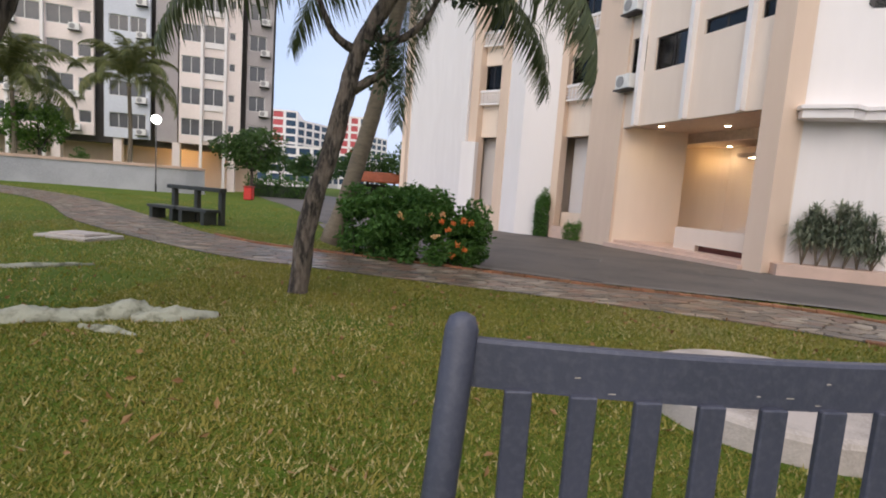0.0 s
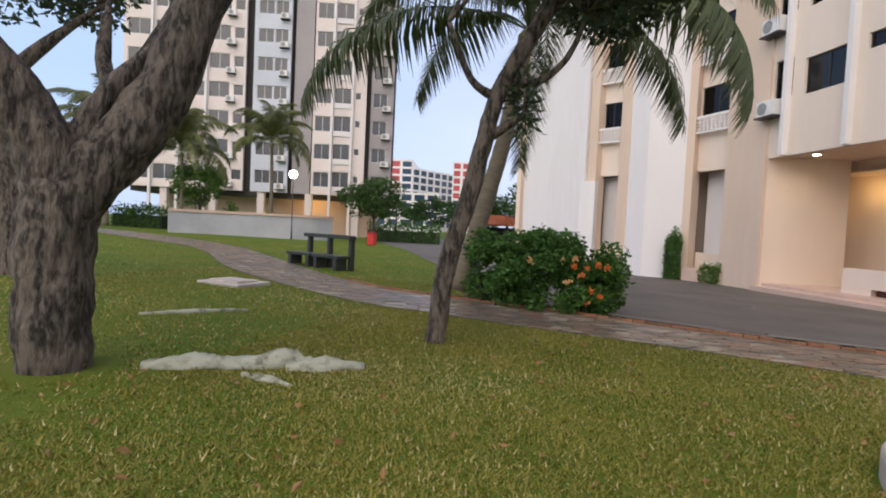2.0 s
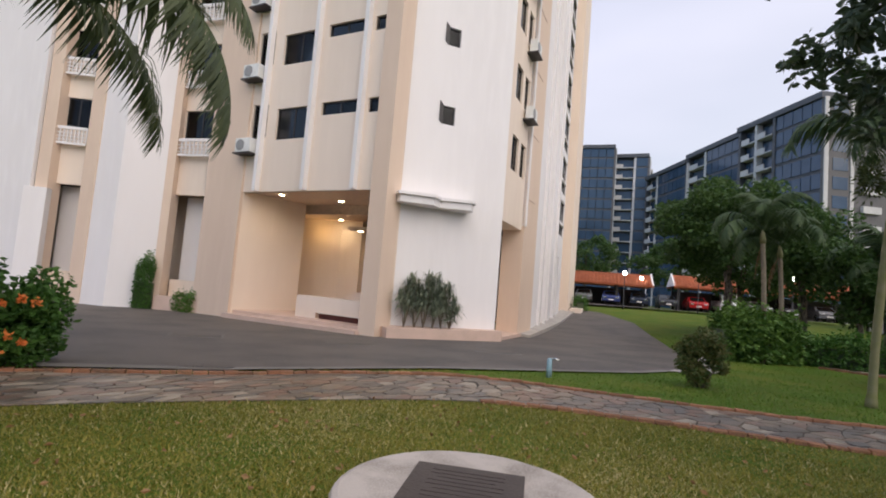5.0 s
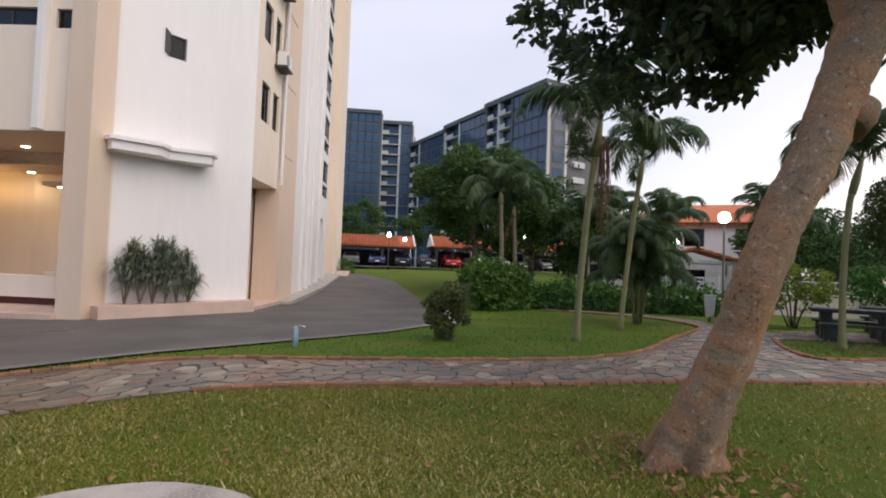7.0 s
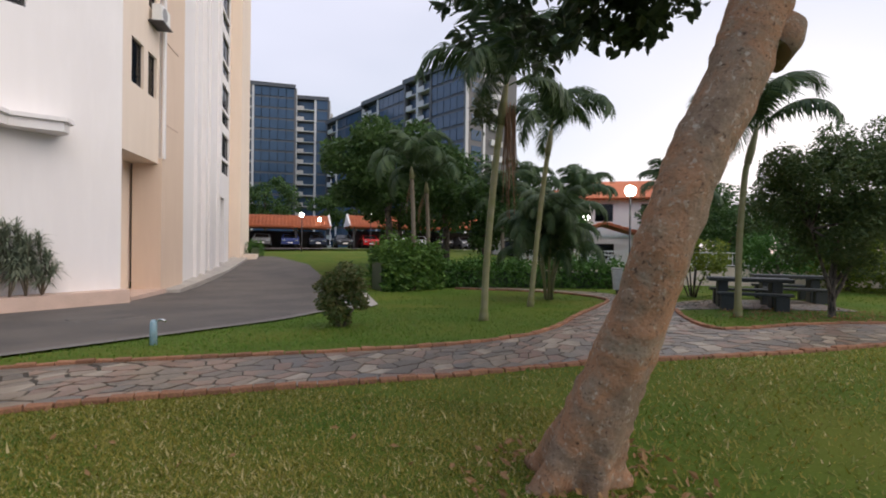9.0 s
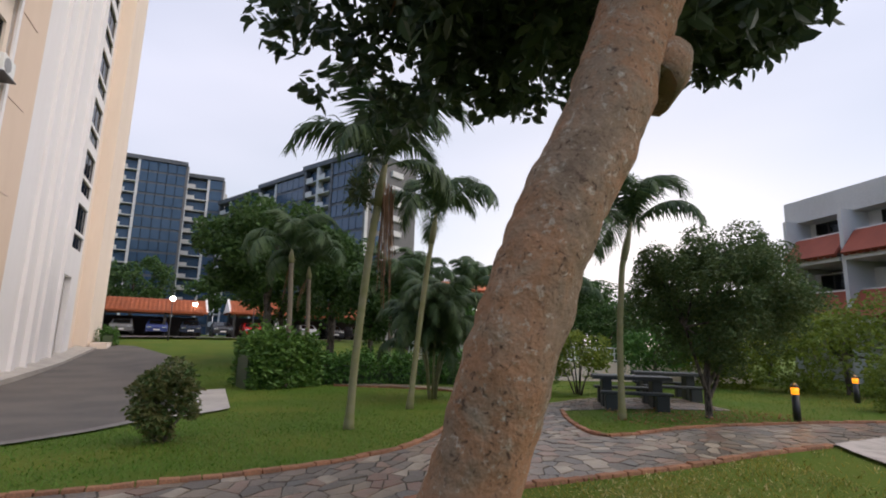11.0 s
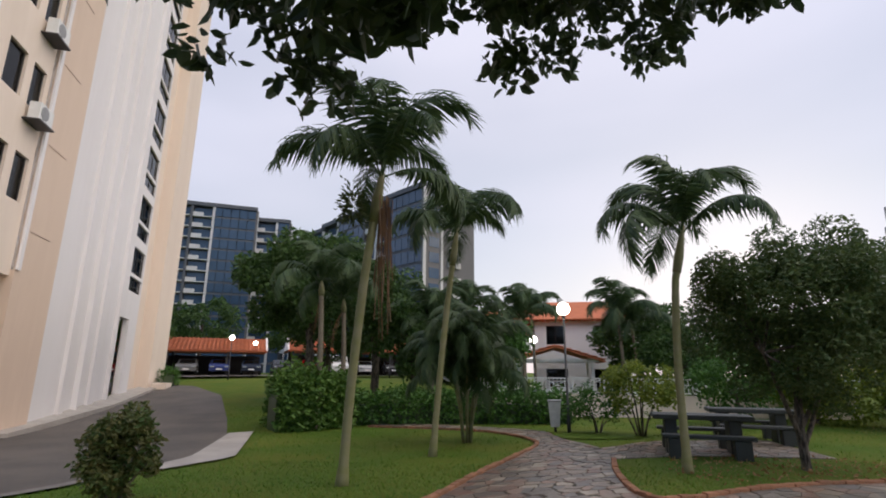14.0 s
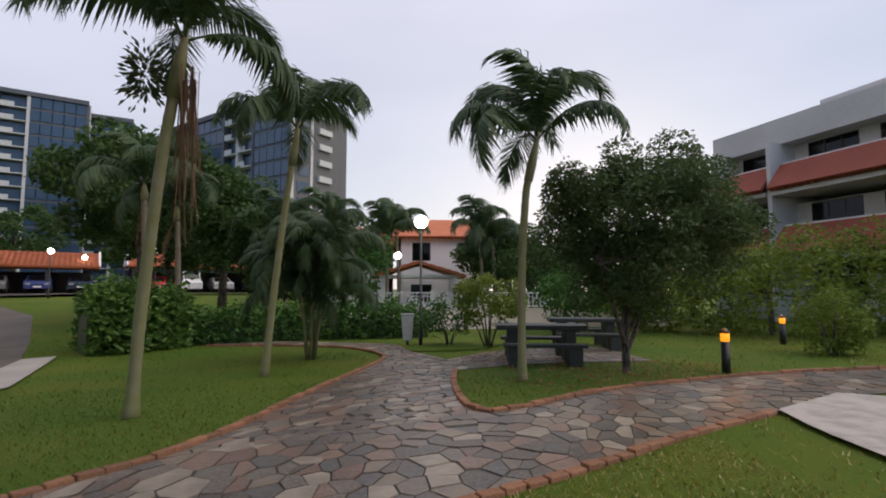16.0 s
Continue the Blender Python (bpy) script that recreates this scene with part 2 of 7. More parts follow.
WHITE = material("white_render", (0.80, 0.77, 0.76), (0.74, 0.705, 0.695), 0.4, 3, 0.85, 0, 0.04, 90, mix=(0.4, 0.85), stretch=(1, 1, 0.18), third=(0.82, 0.79, 0.78))
BEIGE = material("beige_render", (0.70, 0.55, 0.43), (0.64, 0.49, 0.38), 0.4, 3, 0.85, 0, 0.04, 90, mix=(0.4, 0.85), stretch=(1, 1, 0.18), third=(0.72, 0.57, 0.45))
CREAM = material("cream_render", (0.80, 0.68, 0.57), (0.73, 0.61, 0.50), 0.5, 3, 0.85, 0, 0.04, 90, mix=(0.4, 0.85), stretch=(1, 1, 0.18), third=(0.82, 0.70, 0.59))
PINKSTONE = material("pink_stone_ledge", (0.60, 0.44, 0.36), (0.50, 0.37, 0.30), 1.5, 60, 0.7, 0, 0.15)
PINKTOWER = material("pale_pink_tower_render", (0.80, 0.71, 0.67), (0.74, 0.65, 0.61), 0.3, 10, 0.85, 0, 0.1)
GREYTOWER = material("blue_grey_tower_render", (0.62, 0.65, 0.71), (0.56, 0.59, 0.65), 0.3, 10, 0.85, 0, 0.1)
DARKTOWER = material("grey_brown_tower_render", (0.40, 0.37, 0.37), (0.34, 0.31, 0.31), 0.3, 10, 0.8, 0, 0.1)
CONCRETE = material("weathered_concrete", (0.42, 0.39, 0.35), (0.33, 0.30, 0.27), 1.2, 50, 0.85, 0, 0.3)
SLATEGREY = material("dark_tower_cladding", (0.085, 0.09, 0.10), (0.065, 0.07, 0.08), 0.1, 3, 0.6, 0, 0.05)
PALECLAD = material("pale_tower_cladding", (0.55, 0.54, 0.53), (0.48, 0.47, 0.46), 0.1, 3, 0.7, 0, 0.05)
FRAME = material("dark_window_frame", (0.05, 0.045, 0.045), rough=0.45, metal=0.3, bump=0.05)
WHITEMETAL = material("white_painted_metal", (0.75, 0.75, 0.73), (0.66, 0.65, 0.62), 4, 60, 0.5, 0, 0.05)
BLACKMETAL = material("black_painted_metal", (0.02, 0.02, 0.022), rough=0.45, bump=0.05)
GLASS = glass_material("window_glass", see=0.5)
BLUEGLASS = glass_material("blue_tower_glass", (0.30, 0.42, 0.60), 0.5)
# Dark colour that stands in for the shade of unlit spaces.
SHADEFILL = material("dark_shade_fill", (0.09, 0.08, 0.075), bump=0)
CURTAIN = material("pale_curtain", (0.45, 0.38, 0.34), (0.30, 0.25, 0.22), 3, 20, 0.9, 0, 0.1, stretch=(8, 8, 0.5))
ROOFTILE = material("orange_roof_tile", (0.56, 0.17, 0.07), (0.46, 0.13, 0.055), 1.0, 30, 0.8, 0, 0.2, island=0.15)
BARK = material("grey_brown_bark", (0.022, 0.018, 0.015), (0.125, 0.100, 0.080), 11, 30, 0.95, 0, 1.0, 14, mix=(0.44, 0.58), stretch=(1, 1, 0.32), depth=0.09, third=(0.20, 0.17, 0.14))
def mottled_bark(name):
    """Smooth bark in patches of tan, orange, brown and grey-green lichen, pitted and faintly ringed."""
    m = bpy.data.materials.new(name)
    m.use_nodes = True
    n, l = m.node_tree.nodes, m.node_tree.links
    b = n["Principled BSDF"]
    b.inputs["Roughness"].default_value, b.inputs["Specular IOR Level"].default_value = 0.88, 0.25
    tc = n.new("ShaderNodeTexCoord")
    def tex(scale, detail, rough=0.6, warp=0.0):
        q = n.new("ShaderNodeTexNoise")
        for key, v in (("Scale", scale), ("Detail", detail), ("Roughness", rough), ("Distortion", warp)):
            q.inputs[key].default_value = v
        l.new(tc.outputs["Object"], q.inputs["Vector"])
        return q.outputs["Fac"]
    def ramp_of(src, stops):
        r = n.new("ShaderNodeValToRGB")
        while len(r.color_ramp.elements) < len(stops):
            r.color_ramp.elements.new(0.5)
        for k, (p, c) in enumerate(stops):
            r.color_ramp.elements[k].position, r.color_ramp.elements[k].color = p, (*c, 1)
        l.new(src, r.inputs["Fac"])
        return r.outputs["Color"]
    def mixed(fac, a, c, kind="MIX"):
        q = n.new("ShaderNodeMix")
        q.data_type, q.blend_type = "RGBA", kind
        l.new(fac, q.inputs["Factor"])
        for key, v in (("A", a), ("B", c)):
            if isinstance(v, tuple):
                q.inputs[key].default_value = (*v, 1)
            else:
                l.new(v, q.inputs[key])
        return q.outputs["Result"]
    base = ramp_of(tex(2.1, 8, 0.65, 0.4), [(0.28, (0.130, 0.088, 0.062)), (0.43, (0.255, 0.180, 0.122)), (0.54, (0.335, 0.178, 0.098)), (0.64, (0.305, 0.230, 0.162))])
    lichen = ramp_of(tex(1.15, 9, 0.72, 0.8), [(0.53, (0, 0, 0)), (0.68, (0.85, 0.85, 0.85))])
    flecks = ramp_of(tex(26, 6, 0.7), [(0.56, (0, 0, 0)), (0.68, (1, 1, 1))])
    pits = ramp_of(tex(38, 5, 0.6, 0.6), [(0.30, (1, 1, 1)), (0.43, (0, 0, 0))])
    c = mixed(lichen, base, (0.270, 0.255, 0.190))
    c = mixed(flecks, c, (0.450, 0.390, 0.310))
    c = mixed(pits, c, (0.075, 0.045, 0.030))
    l.new(c, b.inputs["Base Color"])
    prev = None
    for src, dist in ((tex(5.5, 4), 0.035), (tex(34, 6, 0.7), 0.012)):
        bp = n.new("ShaderNodeBump")
        bp.inputs["Strength"].default_value, bp.inputs["Distance"].default_value = 0.8, dist
        l.new(src, bp.inputs["Height"])
        if prev is not None:
            l.new(prev.outputs["Normal"], bp.inputs["Normal"])
        prev = bp
    l.new(prev.outputs["Normal"], b.inputs["Normal"])
    return m


SMOOTHBARK = mottled_bark("mottled_bark")
PALMBARK = material("palm_bark", (0.20, 0.165, 0.12), (0.13, 0.11, 0.08), 6, 40, 0.9, 0, 0.6, 25, stretch=(1, 1, 3))
GREENSTEM = material("green_palm_stem", (0.17, 0.17, 0.065), (0.22, 0.20, 0.12), 2.5, 40, 0.75, 0, 0.3, stretch=(1, 1, 2))
LEAF = leaf_material("broad_leaf", (0.024, 0.062, 0.016), (0.075, 0.140, 0.034))
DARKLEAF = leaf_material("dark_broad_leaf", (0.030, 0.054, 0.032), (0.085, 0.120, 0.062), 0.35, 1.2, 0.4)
BUSHLEAF = leaf_material("bush_leaf", (0.028, 0.085, 0.016), (0.085, 0.190, 0.035), 0.3)
HEDGELEAF = leaf_material("hedge_leaf", (0.030, 0.090, 0.016), (0.125, 0.225, 0.040), 0.25)
YELLOWLEAF = leaf_material("yellow_green_leaf", (0.070, 0.130, 0.018), (0.22, 0.27, 0.040), 0.4)
REDLEAF = leaf_material("reddish_leaf", (0.045, 0.110, 0.025), (0.145, 0.140, 0.046), 0.3, 2.5)
TREELEAF = leaf_material("fine_tree_leaf", (0.036, 0.084, 0.026), (0.105, 0.142, 0.046), 0.35, 0.7)
PALMLEAF = leaf_material("palm_leaf", (0.026, 0.056, 0.027), (0.078, 0.125, 0.045), 0.3)
COCOLEAF = leaf_material("coconut_leaf", (0.045, 0.070, 0.030), (0.10, 0.125, 0.050), 0.35)
DRYFROND = leaf_material("dry_frond", (0.13, 0.065, 0.035), (0.20, 0.11, 0.06), 0.25)
FLOWER = leaf_material("orange_flower", (0.75, 0.16, 0.03), (0.85, 0.30, 0.08), 0.3)
PEACHFLOWER = leaf_material("peach_flower", (0.75, 0.45, 0.16), (0.85, 0.55, 0.30), 0.3)
GREYPAINT = material("slate_grey_painted_wood", (0.060, 0.065, 0.095), (0.050, 0.055, 0.080), 6, 70, 0.5, 0, 0.15, stretch=(1, 1, 1), third=(0.085, 0.09, 0.12))
DARKWOOD = material("black_stained_wood", (0.022, 0.026, 0.024), (0.034, 0.038, 0.034), 5, 60, 0.55, 0, 0.2)
ROOTBARK = material("pale_root_bark", (0.33, 0.34, 0.27), (0.11, 0.115, 0.075), 7, 40, 0.9, 0, 0.9, 22, mix=(0.46, 0.66))
SLABTOP = material("pale_concrete_top", (0.47, 0.42, 0.38), (0.25, 0.22, 0.19), 3.2, 60, 0.85, 0, 0.4, mix=(0.42, 0.72))
PLAQUE = material("dark_bronze_plaque", (0.05, 0.038, 0.034), (0.065, 0.05, 0.045), 6, 50, 0.5, 0.2, 0.3)
REDPAINT = material("red_paint", (0.55, 0.03, 0.025), rough=0.45, bump=0.05)
BLUEPAINT = material("faded_blue_paint", (0.22, 0.38, 0.46), (0.32, 0.42, 0.46), 20, 80, 0.6)
TYRE = material("tyre_rubber", (0.02, 0.02, 0.02), rough=0.85, bump=0.1)
CHROME = material("bright_metal", (0.6, 0.6, 0.6), rough=0.25, metal=1.0, bump=0)
OLDWALL = material("white_curved_wall", (0.46, 0.47, 0.50), (0.36, 0.37, 0.40), 0.6, 20, 0.85, 0, 0.1)
LAMPGLOBE = lamp_material("glowing_white_globe", (1.0, 0.95, 0.86), 9.0)
WARMLAMP = lamp_material("warm_downlight_lens", (1.0, 0.80, 0.50), 30.0)
AMBER = lamp_material("amber_bollard_lens", (1.0, 0.33, 0.015), 1.15)
LOBBY = lamp_material("warm_lobby_lamp", (1.0, 0.62, 0.28), 6.0)
# ---- ground, drive, paths ----
def ground_sheet():
    def steps(lo, hi):
        out, v, d = [0.0], 0.0, 0.45
        while v < hi:
            d = 0.45 if v < 28 else d * 1.12
            v += d
            out.append(v)
        v, d = 0.0, 0.45
        while v > lo:
            d = 0.45 if v > -14 else d * 1.12
            v -= d
            out.insert(0, v)
        return out
    xs, ys = steps(-420, 420), steps(-420, 420)
    verts = [(x, y, gz(x, y)) for y in ys for x in xs]
    w = len(xs)
    faces = [(j * w + i, j * w + i + 1, (j + 1) * w + i + 1, (j + 1) * w + i) for j in range(len(ys) - 1) for i in range(w - 1)]
    return tagged(raw("ground", verts, faces, GRASS, smooth_faces=True), "mown green lawn with dry patches under the trees", "lawn", kind="structure")


ground_sheet()


def ribbon(name, left, right, h, mat, n=4, step=0.6, parent=None):
    """A sheet between two lines, laid h above the ground."""
    count = max(3, int(max(sum((Vector(b) - Vector(a)).length for a, b in zip(e, e[1:])) for e in (left, right)) / step))
    verts, faces = [], []
    lines = []
    for e in (left, right):
        total = sum((Vector(b) - Vector(a)).length for a, b in zip(e, e[1:]))
        lines.append(along(e, [total * i / count for i in range(count + 1)]))
    for a, b in zip(*lines):
        for k in range(n + 1):
            p = a.lerp(b, k / n)
            verts.append((p.x, p.y, gz(p.x, p.y) + h))
    w = n + 1
    for i in range(count):
        for k in range(n):
            faces.append((i * w + k, (i + 1) * w + k, (i + 1) * w + k + 1, i * w + k + 1))
    return raw(name, verts, faces, mat, parent, True), lines


# the drive round the apartment block, and its branch to the far car park
DRIVE_NEAR = [(-70, 140), (-27, 66), (-10.5, 31), (-4.6, 19.5), (-2.2, 12.6), (0.6, 10.6), (2.9, 9.75), (6.9, 9.2), (9.6, 8.35), (12.2, 7.5), (15.2, 7.45), (19.5, 9.2), (24.5, 12.5), (33, 18.5), (38, 24), (40, 32), (40, 60)]
DRIVE_FAR = [(-56, 148), (-20, 76), (-4.5, 42), (0.2, 33), (3, 28.4), (6.6, 24), (9.2, 17.2), (10.3, 16.0), (15.0, 14.6), (17.5, 15.8), (20.4, 17.2), (24, 19.2), (28, 21.6), (31, 23.4), (33.5, 26), (34.5, 32), (34.5, 60)]
drive, _ = ribbon("road", DRIVE_NEAR, DRIVE_FAR, 0.018, ASPHALT, 12, 0.6)
tagged(drive, "worn grey asphalt drive round the apartment block", "road", kind="structure")

LAWN_EDGE = rounded([(-30, 24.5), (-23, 22.2), (-15.6, 19), (-9.6, 13.0), (-4.6, 9.3), (-2.4, 8.55), (-0.5, 8.1), (1.4, 7.72), (3.3, 7.2), (5.1, 6.55), (5.95, 5.85), (6.75, 4.65), (7.9, 2.7),
                     (8.9, 1.25), (9.75, -0.4), (10.5, -1.85), (11.4, -3.3), (12.15, -4.75)])
FAR_EDGE = rounded([(-30, 26.5), (-24, 25), (-16, 21.8), (-10, 16.8), (-5.0, 11.9), (-2.1, 10.75), (0.5, 10.05), (2.9, 9.3), (4.7, 9.0), (6.6, 8.35), (7.4, 7.5), (8.2, 6.0), (9.2, 4.15), (10.1, 2.85), (11.3, 1.9)])
MOUTH = [(11.3, 1.9), (12.4, 0.3), (12.72, -1.5)]
ISLAND_W = rounded([(12.72, -1.5), (12.95, -2.0), (13.7, -3.1), (14.3, -4.6), (14.85, -7.0), (15.0, -9.2)])
ISLAND_N = rounded([(12.72, -1.5), (13.2, -1.22), (14.9, -1.2), (16.4, -1.35)])
LAWN_NE = rounded([(11.3, 1.9), (12.5, 1.5), (14.3, 1.15), (16.5, 0.62), (18.5, 0.2), (19.5, 0.28), (20.6, 0.75), (21.8, 1.7), (22.6, 3.5), (22.9, 6.0)])

strip_a = ("main walk", LAWN_EDGE + rounded([(12.15, -4.75), (12.9, -6.4), (13.2, -9.0)]), FAR_EDGE + MOUTH[1:] + ISLAND_W[1:])
strip_b = ("east walk", rounded([(11.3, 1.9), (12.5, 1.5), (14.3, 1.15), (16.5, 0.62), (18.5, 0.2), (19.5, 0.28)]), MOUTH[2:] + rounded([(13.2, -1.22), (14.9, -1.2), (16.4, -1.35), (18.2, -1.3), (20.2, -0.5)]))
strip_c = ("hedge walk", rounded([(19.5, 0.28), (20.6, 0.75), (21.8, 1.7), (22.6, 3.5), (22.9, 6.0)]), rounded([(20.2, -0.5), (22.3, 0.0), (23.4, 1.6), (24.0, 3.5), (24.2, 6.0)]))
strip_d = ("table court", rounded([(16.4, -1.35), (17.0, -3.0), (16.9, -5.6)]), rounded([(18.2, -1.3), (19.8, -2.9), (20.2, -5.6)]))

# garden edging in bricks, paving stones and grass are set at the end of the file


# ---- the near apartment block ----
def panel(bm, a, b, z0, z1, thick, holes=(), out=0.0):
    """An upright wall from a to b with openings (s0, s1, low, high); its outer face, on the right of a-b, stands out by out."""
    a, b = Vector(a), Vector(b)
    d = (b - a)
    length = d.length
    d.normalize()
    ang = math.atan2(d.y, d.x)
    ss = sorted({0.0, length, *[min(length, max(0, v)) for h in holes for v in h[:2]]})
    zs = sorted({z0, z1, *[min(z1, max(z0, v)) for h in holes for v in h[2:4]]})
    nrm = Vector((d.y, -d.x))
    for s0, s1 in zip(ss, ss[1:]):
        run = None
        for q0, q1 in list(zip(zs, zs[1:])) + [(None, None)]:
            solid = q0 is not None and not any(h[0] < (s0 + s1) / 2 < h[1] and h[2] < (q0 + q1) / 2 < h[3] for h in holes)
            if solid:
                run = (run[0], q1) if run else (q0, q1)
            elif run:
                mid = a + d * ((s0 + s1) / 2) + nrm * (out - thick / 2)
                box(bm, (s1 - s0, thick, run[1] - run[0]), pose(mid.x, mid.y, (run[0] + run[1]) / 2, 0, 0, math.degrees(ang)))
                run = None


def wall_pose(a, b, s, z, out=0.0):
    """Pose on a wall: x along it, y inwards, z up."""
    a, b = Vector(a), Vector(b)
    d = (b - a).normalized()
    p = a + d * s + Vector((d.y, -d.x)) * out
    return pose(p.x, p.y, z, 0, 0, math.degrees(math.atan2(d.y, d.x)))


def prism(bm, poly, z0, z1):
    low = [bm.verts.new((x, y, z0)) for x, y in poly]
    high = [bm.verts.new((x, y, z1)) for x, y in poly]
    n = len(poly)
    bm.faces.new(low[::-1])
    bm.faces.new(high)
    for i in range(n):
        bm.faces.new((low[i], low[(i + 1) % n], high[(i + 1) % n], high[i]))
    bmesh.ops.recalc_face_normals(bm, faces=bm.faces)


WINDOW_MESHES = {}


def window(parent, m, w, h, panes=2, frame_mat=None, glass=None, inset=0.12):
    """A framed window with panes, at m: x along the wall from its left lower corner, y inwards."""
    frame_mat, glass = frame_mat or FRAME, glass or GLASS
    key = (round(w, 2), round(h, 2), panes, frame_mat.name, glass.name)
    if key not in WINDOW_MESHES:
        bm = bmesh.new()
        t = 0.05
        for x in [0] + [w * i / panes for i in range(1, panes)] + [w]:
            xx = min(max(x, t / 2), w - t / 2)
            box(bm, (t, 0.06, h), pose(xx, inset, h / 2))
        for z in (t / 2, h - t / 2):
            box(bm, (w - 2 * t, 0.055, t), pose(w / 2, inset, z))
        me = bpy.data.meshes.new("window_frame")
        bm.to_mesh(me)
        bm.free()
        me.materials.append(frame_mat)
        bm = bmesh.new()
        box(bm, (w / panes - t, 0.008, h - 2 * t), pose(0, inset, h / 2))
        pm = bpy.data.meshes.new("pane")
        bm.to_mesh(pm)
        bm.free()
        pm.materials.append(glass)
        WINDOW_MESHES[key] = (me, pm)
    me, pm = WINDOW_MESHES[key]
    f = new("window", me)
    f.parent = parent
    f.matrix_local = m
    for i in range(panes):
        p = new("pane", pm)
        p.parent = f
        p.location = (w * (i + 0.5) / panes, 0, 0)
    return f


block = thing("apartment_building", (0, 0, 0), "tall cream and white rendered apartment block with a lit entrance porch", "apartment block")
TOP, FIRST, STOREY, FLOORS = 36.0, 4.62, 3.1, 10
P1, P2 = (6.9, 23.4), (9.7, 16.3)
W1, W2 = (10.62, 16.05), (14.95, 14.8)
E1, E2, E3 = (15.0, 14.9), (20.2, 17.35), (39.6, 28.2)


def porch_front():
    """The cream front over the porch, its windows, fins and piers."""
    holes, wins = [], []
    for k in range(FLOORS):
        z = FIRST + STOREY * k
        wins += [(1.25, 2.10, z + 2.22, z + 3.68 - 0.02, 1), (2.62, 4.40, z + 2.1, z + 3.38, 2), (4.92, 6.64, z + 2.92, z + 3.43, 2), (7.10, 7.63, z + 2.85, z + 3.40, 1)]
    wins = [w for w in wins if w[3] < TOP]
    bm = bmesh.new()
    panel(bm, P1, P2, FIRST, TOP, 0.25, [w[:4] for w in wins])
    part("wall", bm, CREAM, block, "cream rendered front wall")
    for s0, s1, z0, z1, n in wins:
        window(block, wall_pose(P1, P2, s0, z0), s1 - s0, z1 - z0, n)
    for s in (1.98, 4.50, 6.86):
        bm = bmesh.new()
        panel(bm, wall_pose(P1, P2, s - 0.09, 0).translation.xy, wall_pose(P1, P2, s + 0.09, 0).translation.xy, FIRST + 0.02, TOP, 0.24, (), 0.24)
        part("fin", bm, WHITE, block, "white rendered vertical fin")
    bm = bmesh.new()
    panel(bm, wall_pose(P1, P2, -1.05, 0).translation.xy, wall_pose(P1, P2, 1.15, 0).translation.xy, -1.2, TOP, 0.6, (), 0.10)
    part("pier", bm, BEIGE, block, "beige rendered pier")
    bm = bmesh.new()
    a, b = wall_pose(P1, P2, 7.66, 0).translation.xy, wall_pose(P1, P2, 8.35, 0).translation.xy
    panel(bm, a, b, -1.2, TOP, 0.9, (), 0.15)
    part("pier", bm, BEIGE, block, "beige rendered pier")
    # the porch: ceiling, inner walls, low wall, steps
    def at(s, d):
        return wall_pose(P1, P2, s, 0, -d).translation.xy
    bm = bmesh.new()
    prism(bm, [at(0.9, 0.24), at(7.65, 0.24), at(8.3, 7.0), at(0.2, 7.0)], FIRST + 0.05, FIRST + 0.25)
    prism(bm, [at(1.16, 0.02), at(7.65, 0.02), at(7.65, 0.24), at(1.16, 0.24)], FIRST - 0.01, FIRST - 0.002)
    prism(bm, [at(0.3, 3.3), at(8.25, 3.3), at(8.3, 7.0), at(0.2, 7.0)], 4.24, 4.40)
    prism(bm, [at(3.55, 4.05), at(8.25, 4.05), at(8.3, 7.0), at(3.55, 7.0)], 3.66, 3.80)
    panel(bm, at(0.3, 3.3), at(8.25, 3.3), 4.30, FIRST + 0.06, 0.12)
    # Darker tan than the walls: the unlit ceiling's shade is in the colour.
    part("porch_ceiling", bm, material("shade_toned_porch_ceiling", (0.55, 0.44, 0.36)), block, "tan porch ceiling, darkened in colour for its shade")
    bm = bmesh.new()
    panel(bm, at(1.17, 0.03), at(1.78, 3.1), -1.2, FIRST + 0.05, 0.2)
    part("wall", bm, CREAM, block)
    bm = bmesh.new()
    panel(bm, at(0.2, 6.75), at(8.3, 6.9), -1.2, FIRST + 0.05, 0.25)
    panel(bm, at(0.2, 3.3), at(0.2, 6.9), -1.2, FIRST + 0.05, 0.2)
    part("wall", bm, CREAM, block)
    bm = bmesh.new()
    panel(bm, at(0.95, 5.3), at(3.45, 5.3), -1.2, 4.24, 0.5)
    part("pillar", bm, CREAM, block, "cream rendered lobby pillar")
    bm = bmesh.new()
    panel(bm, at(8.3, 0.7), at(8.4, 7.0), -1.2, FIRST + 0.05, 0.2)
    part("wall", bm, CREAM, block)
    bm = bmesh.new()
    prism(bm, [at(1.1, -0.35), at(7.7, -0.35), at(8.2, 7.0), at(0.6, 7.0)], -1.2, -0.34)
    part("porch_floor", bm, PINKSTONE, block, "pink stone porch floor")
    bm = bmesh.new()
    prism(bm, [at(1.2, 0.1), at(7.66, 0.1), at(8.2, 7.0), at(1.2, 7.0)], -0.34, -0.22)
    part("step", bm, PINKSTONE, block)
    bm = bmesh.new()
    prism(bm, [at(3.8, 0.9), at(7.66, 0.55), at(7.66, 0.95), at(3.8, 1.3)], 0.0, 0.62)
    prism(bm, [at(3.8, 0.9), at(4.9, 0.83), at(4.9, 1.25), at(3.8, 1.3)], -0.22, 0.0)
    part("low_wall", bm, CREAM, block, "cream rendered low porch wall")
    bm = bmesh.new()
    prism(bm, [at(4.9, 1.05), at(7.66, 0.8), at(7.66, 1.0), at(4.9, 1.2)], -0.22, 0.0)
    part("recess", bm, material("dark_red_skirting", (0.16, 0.05, 0.04)), block)
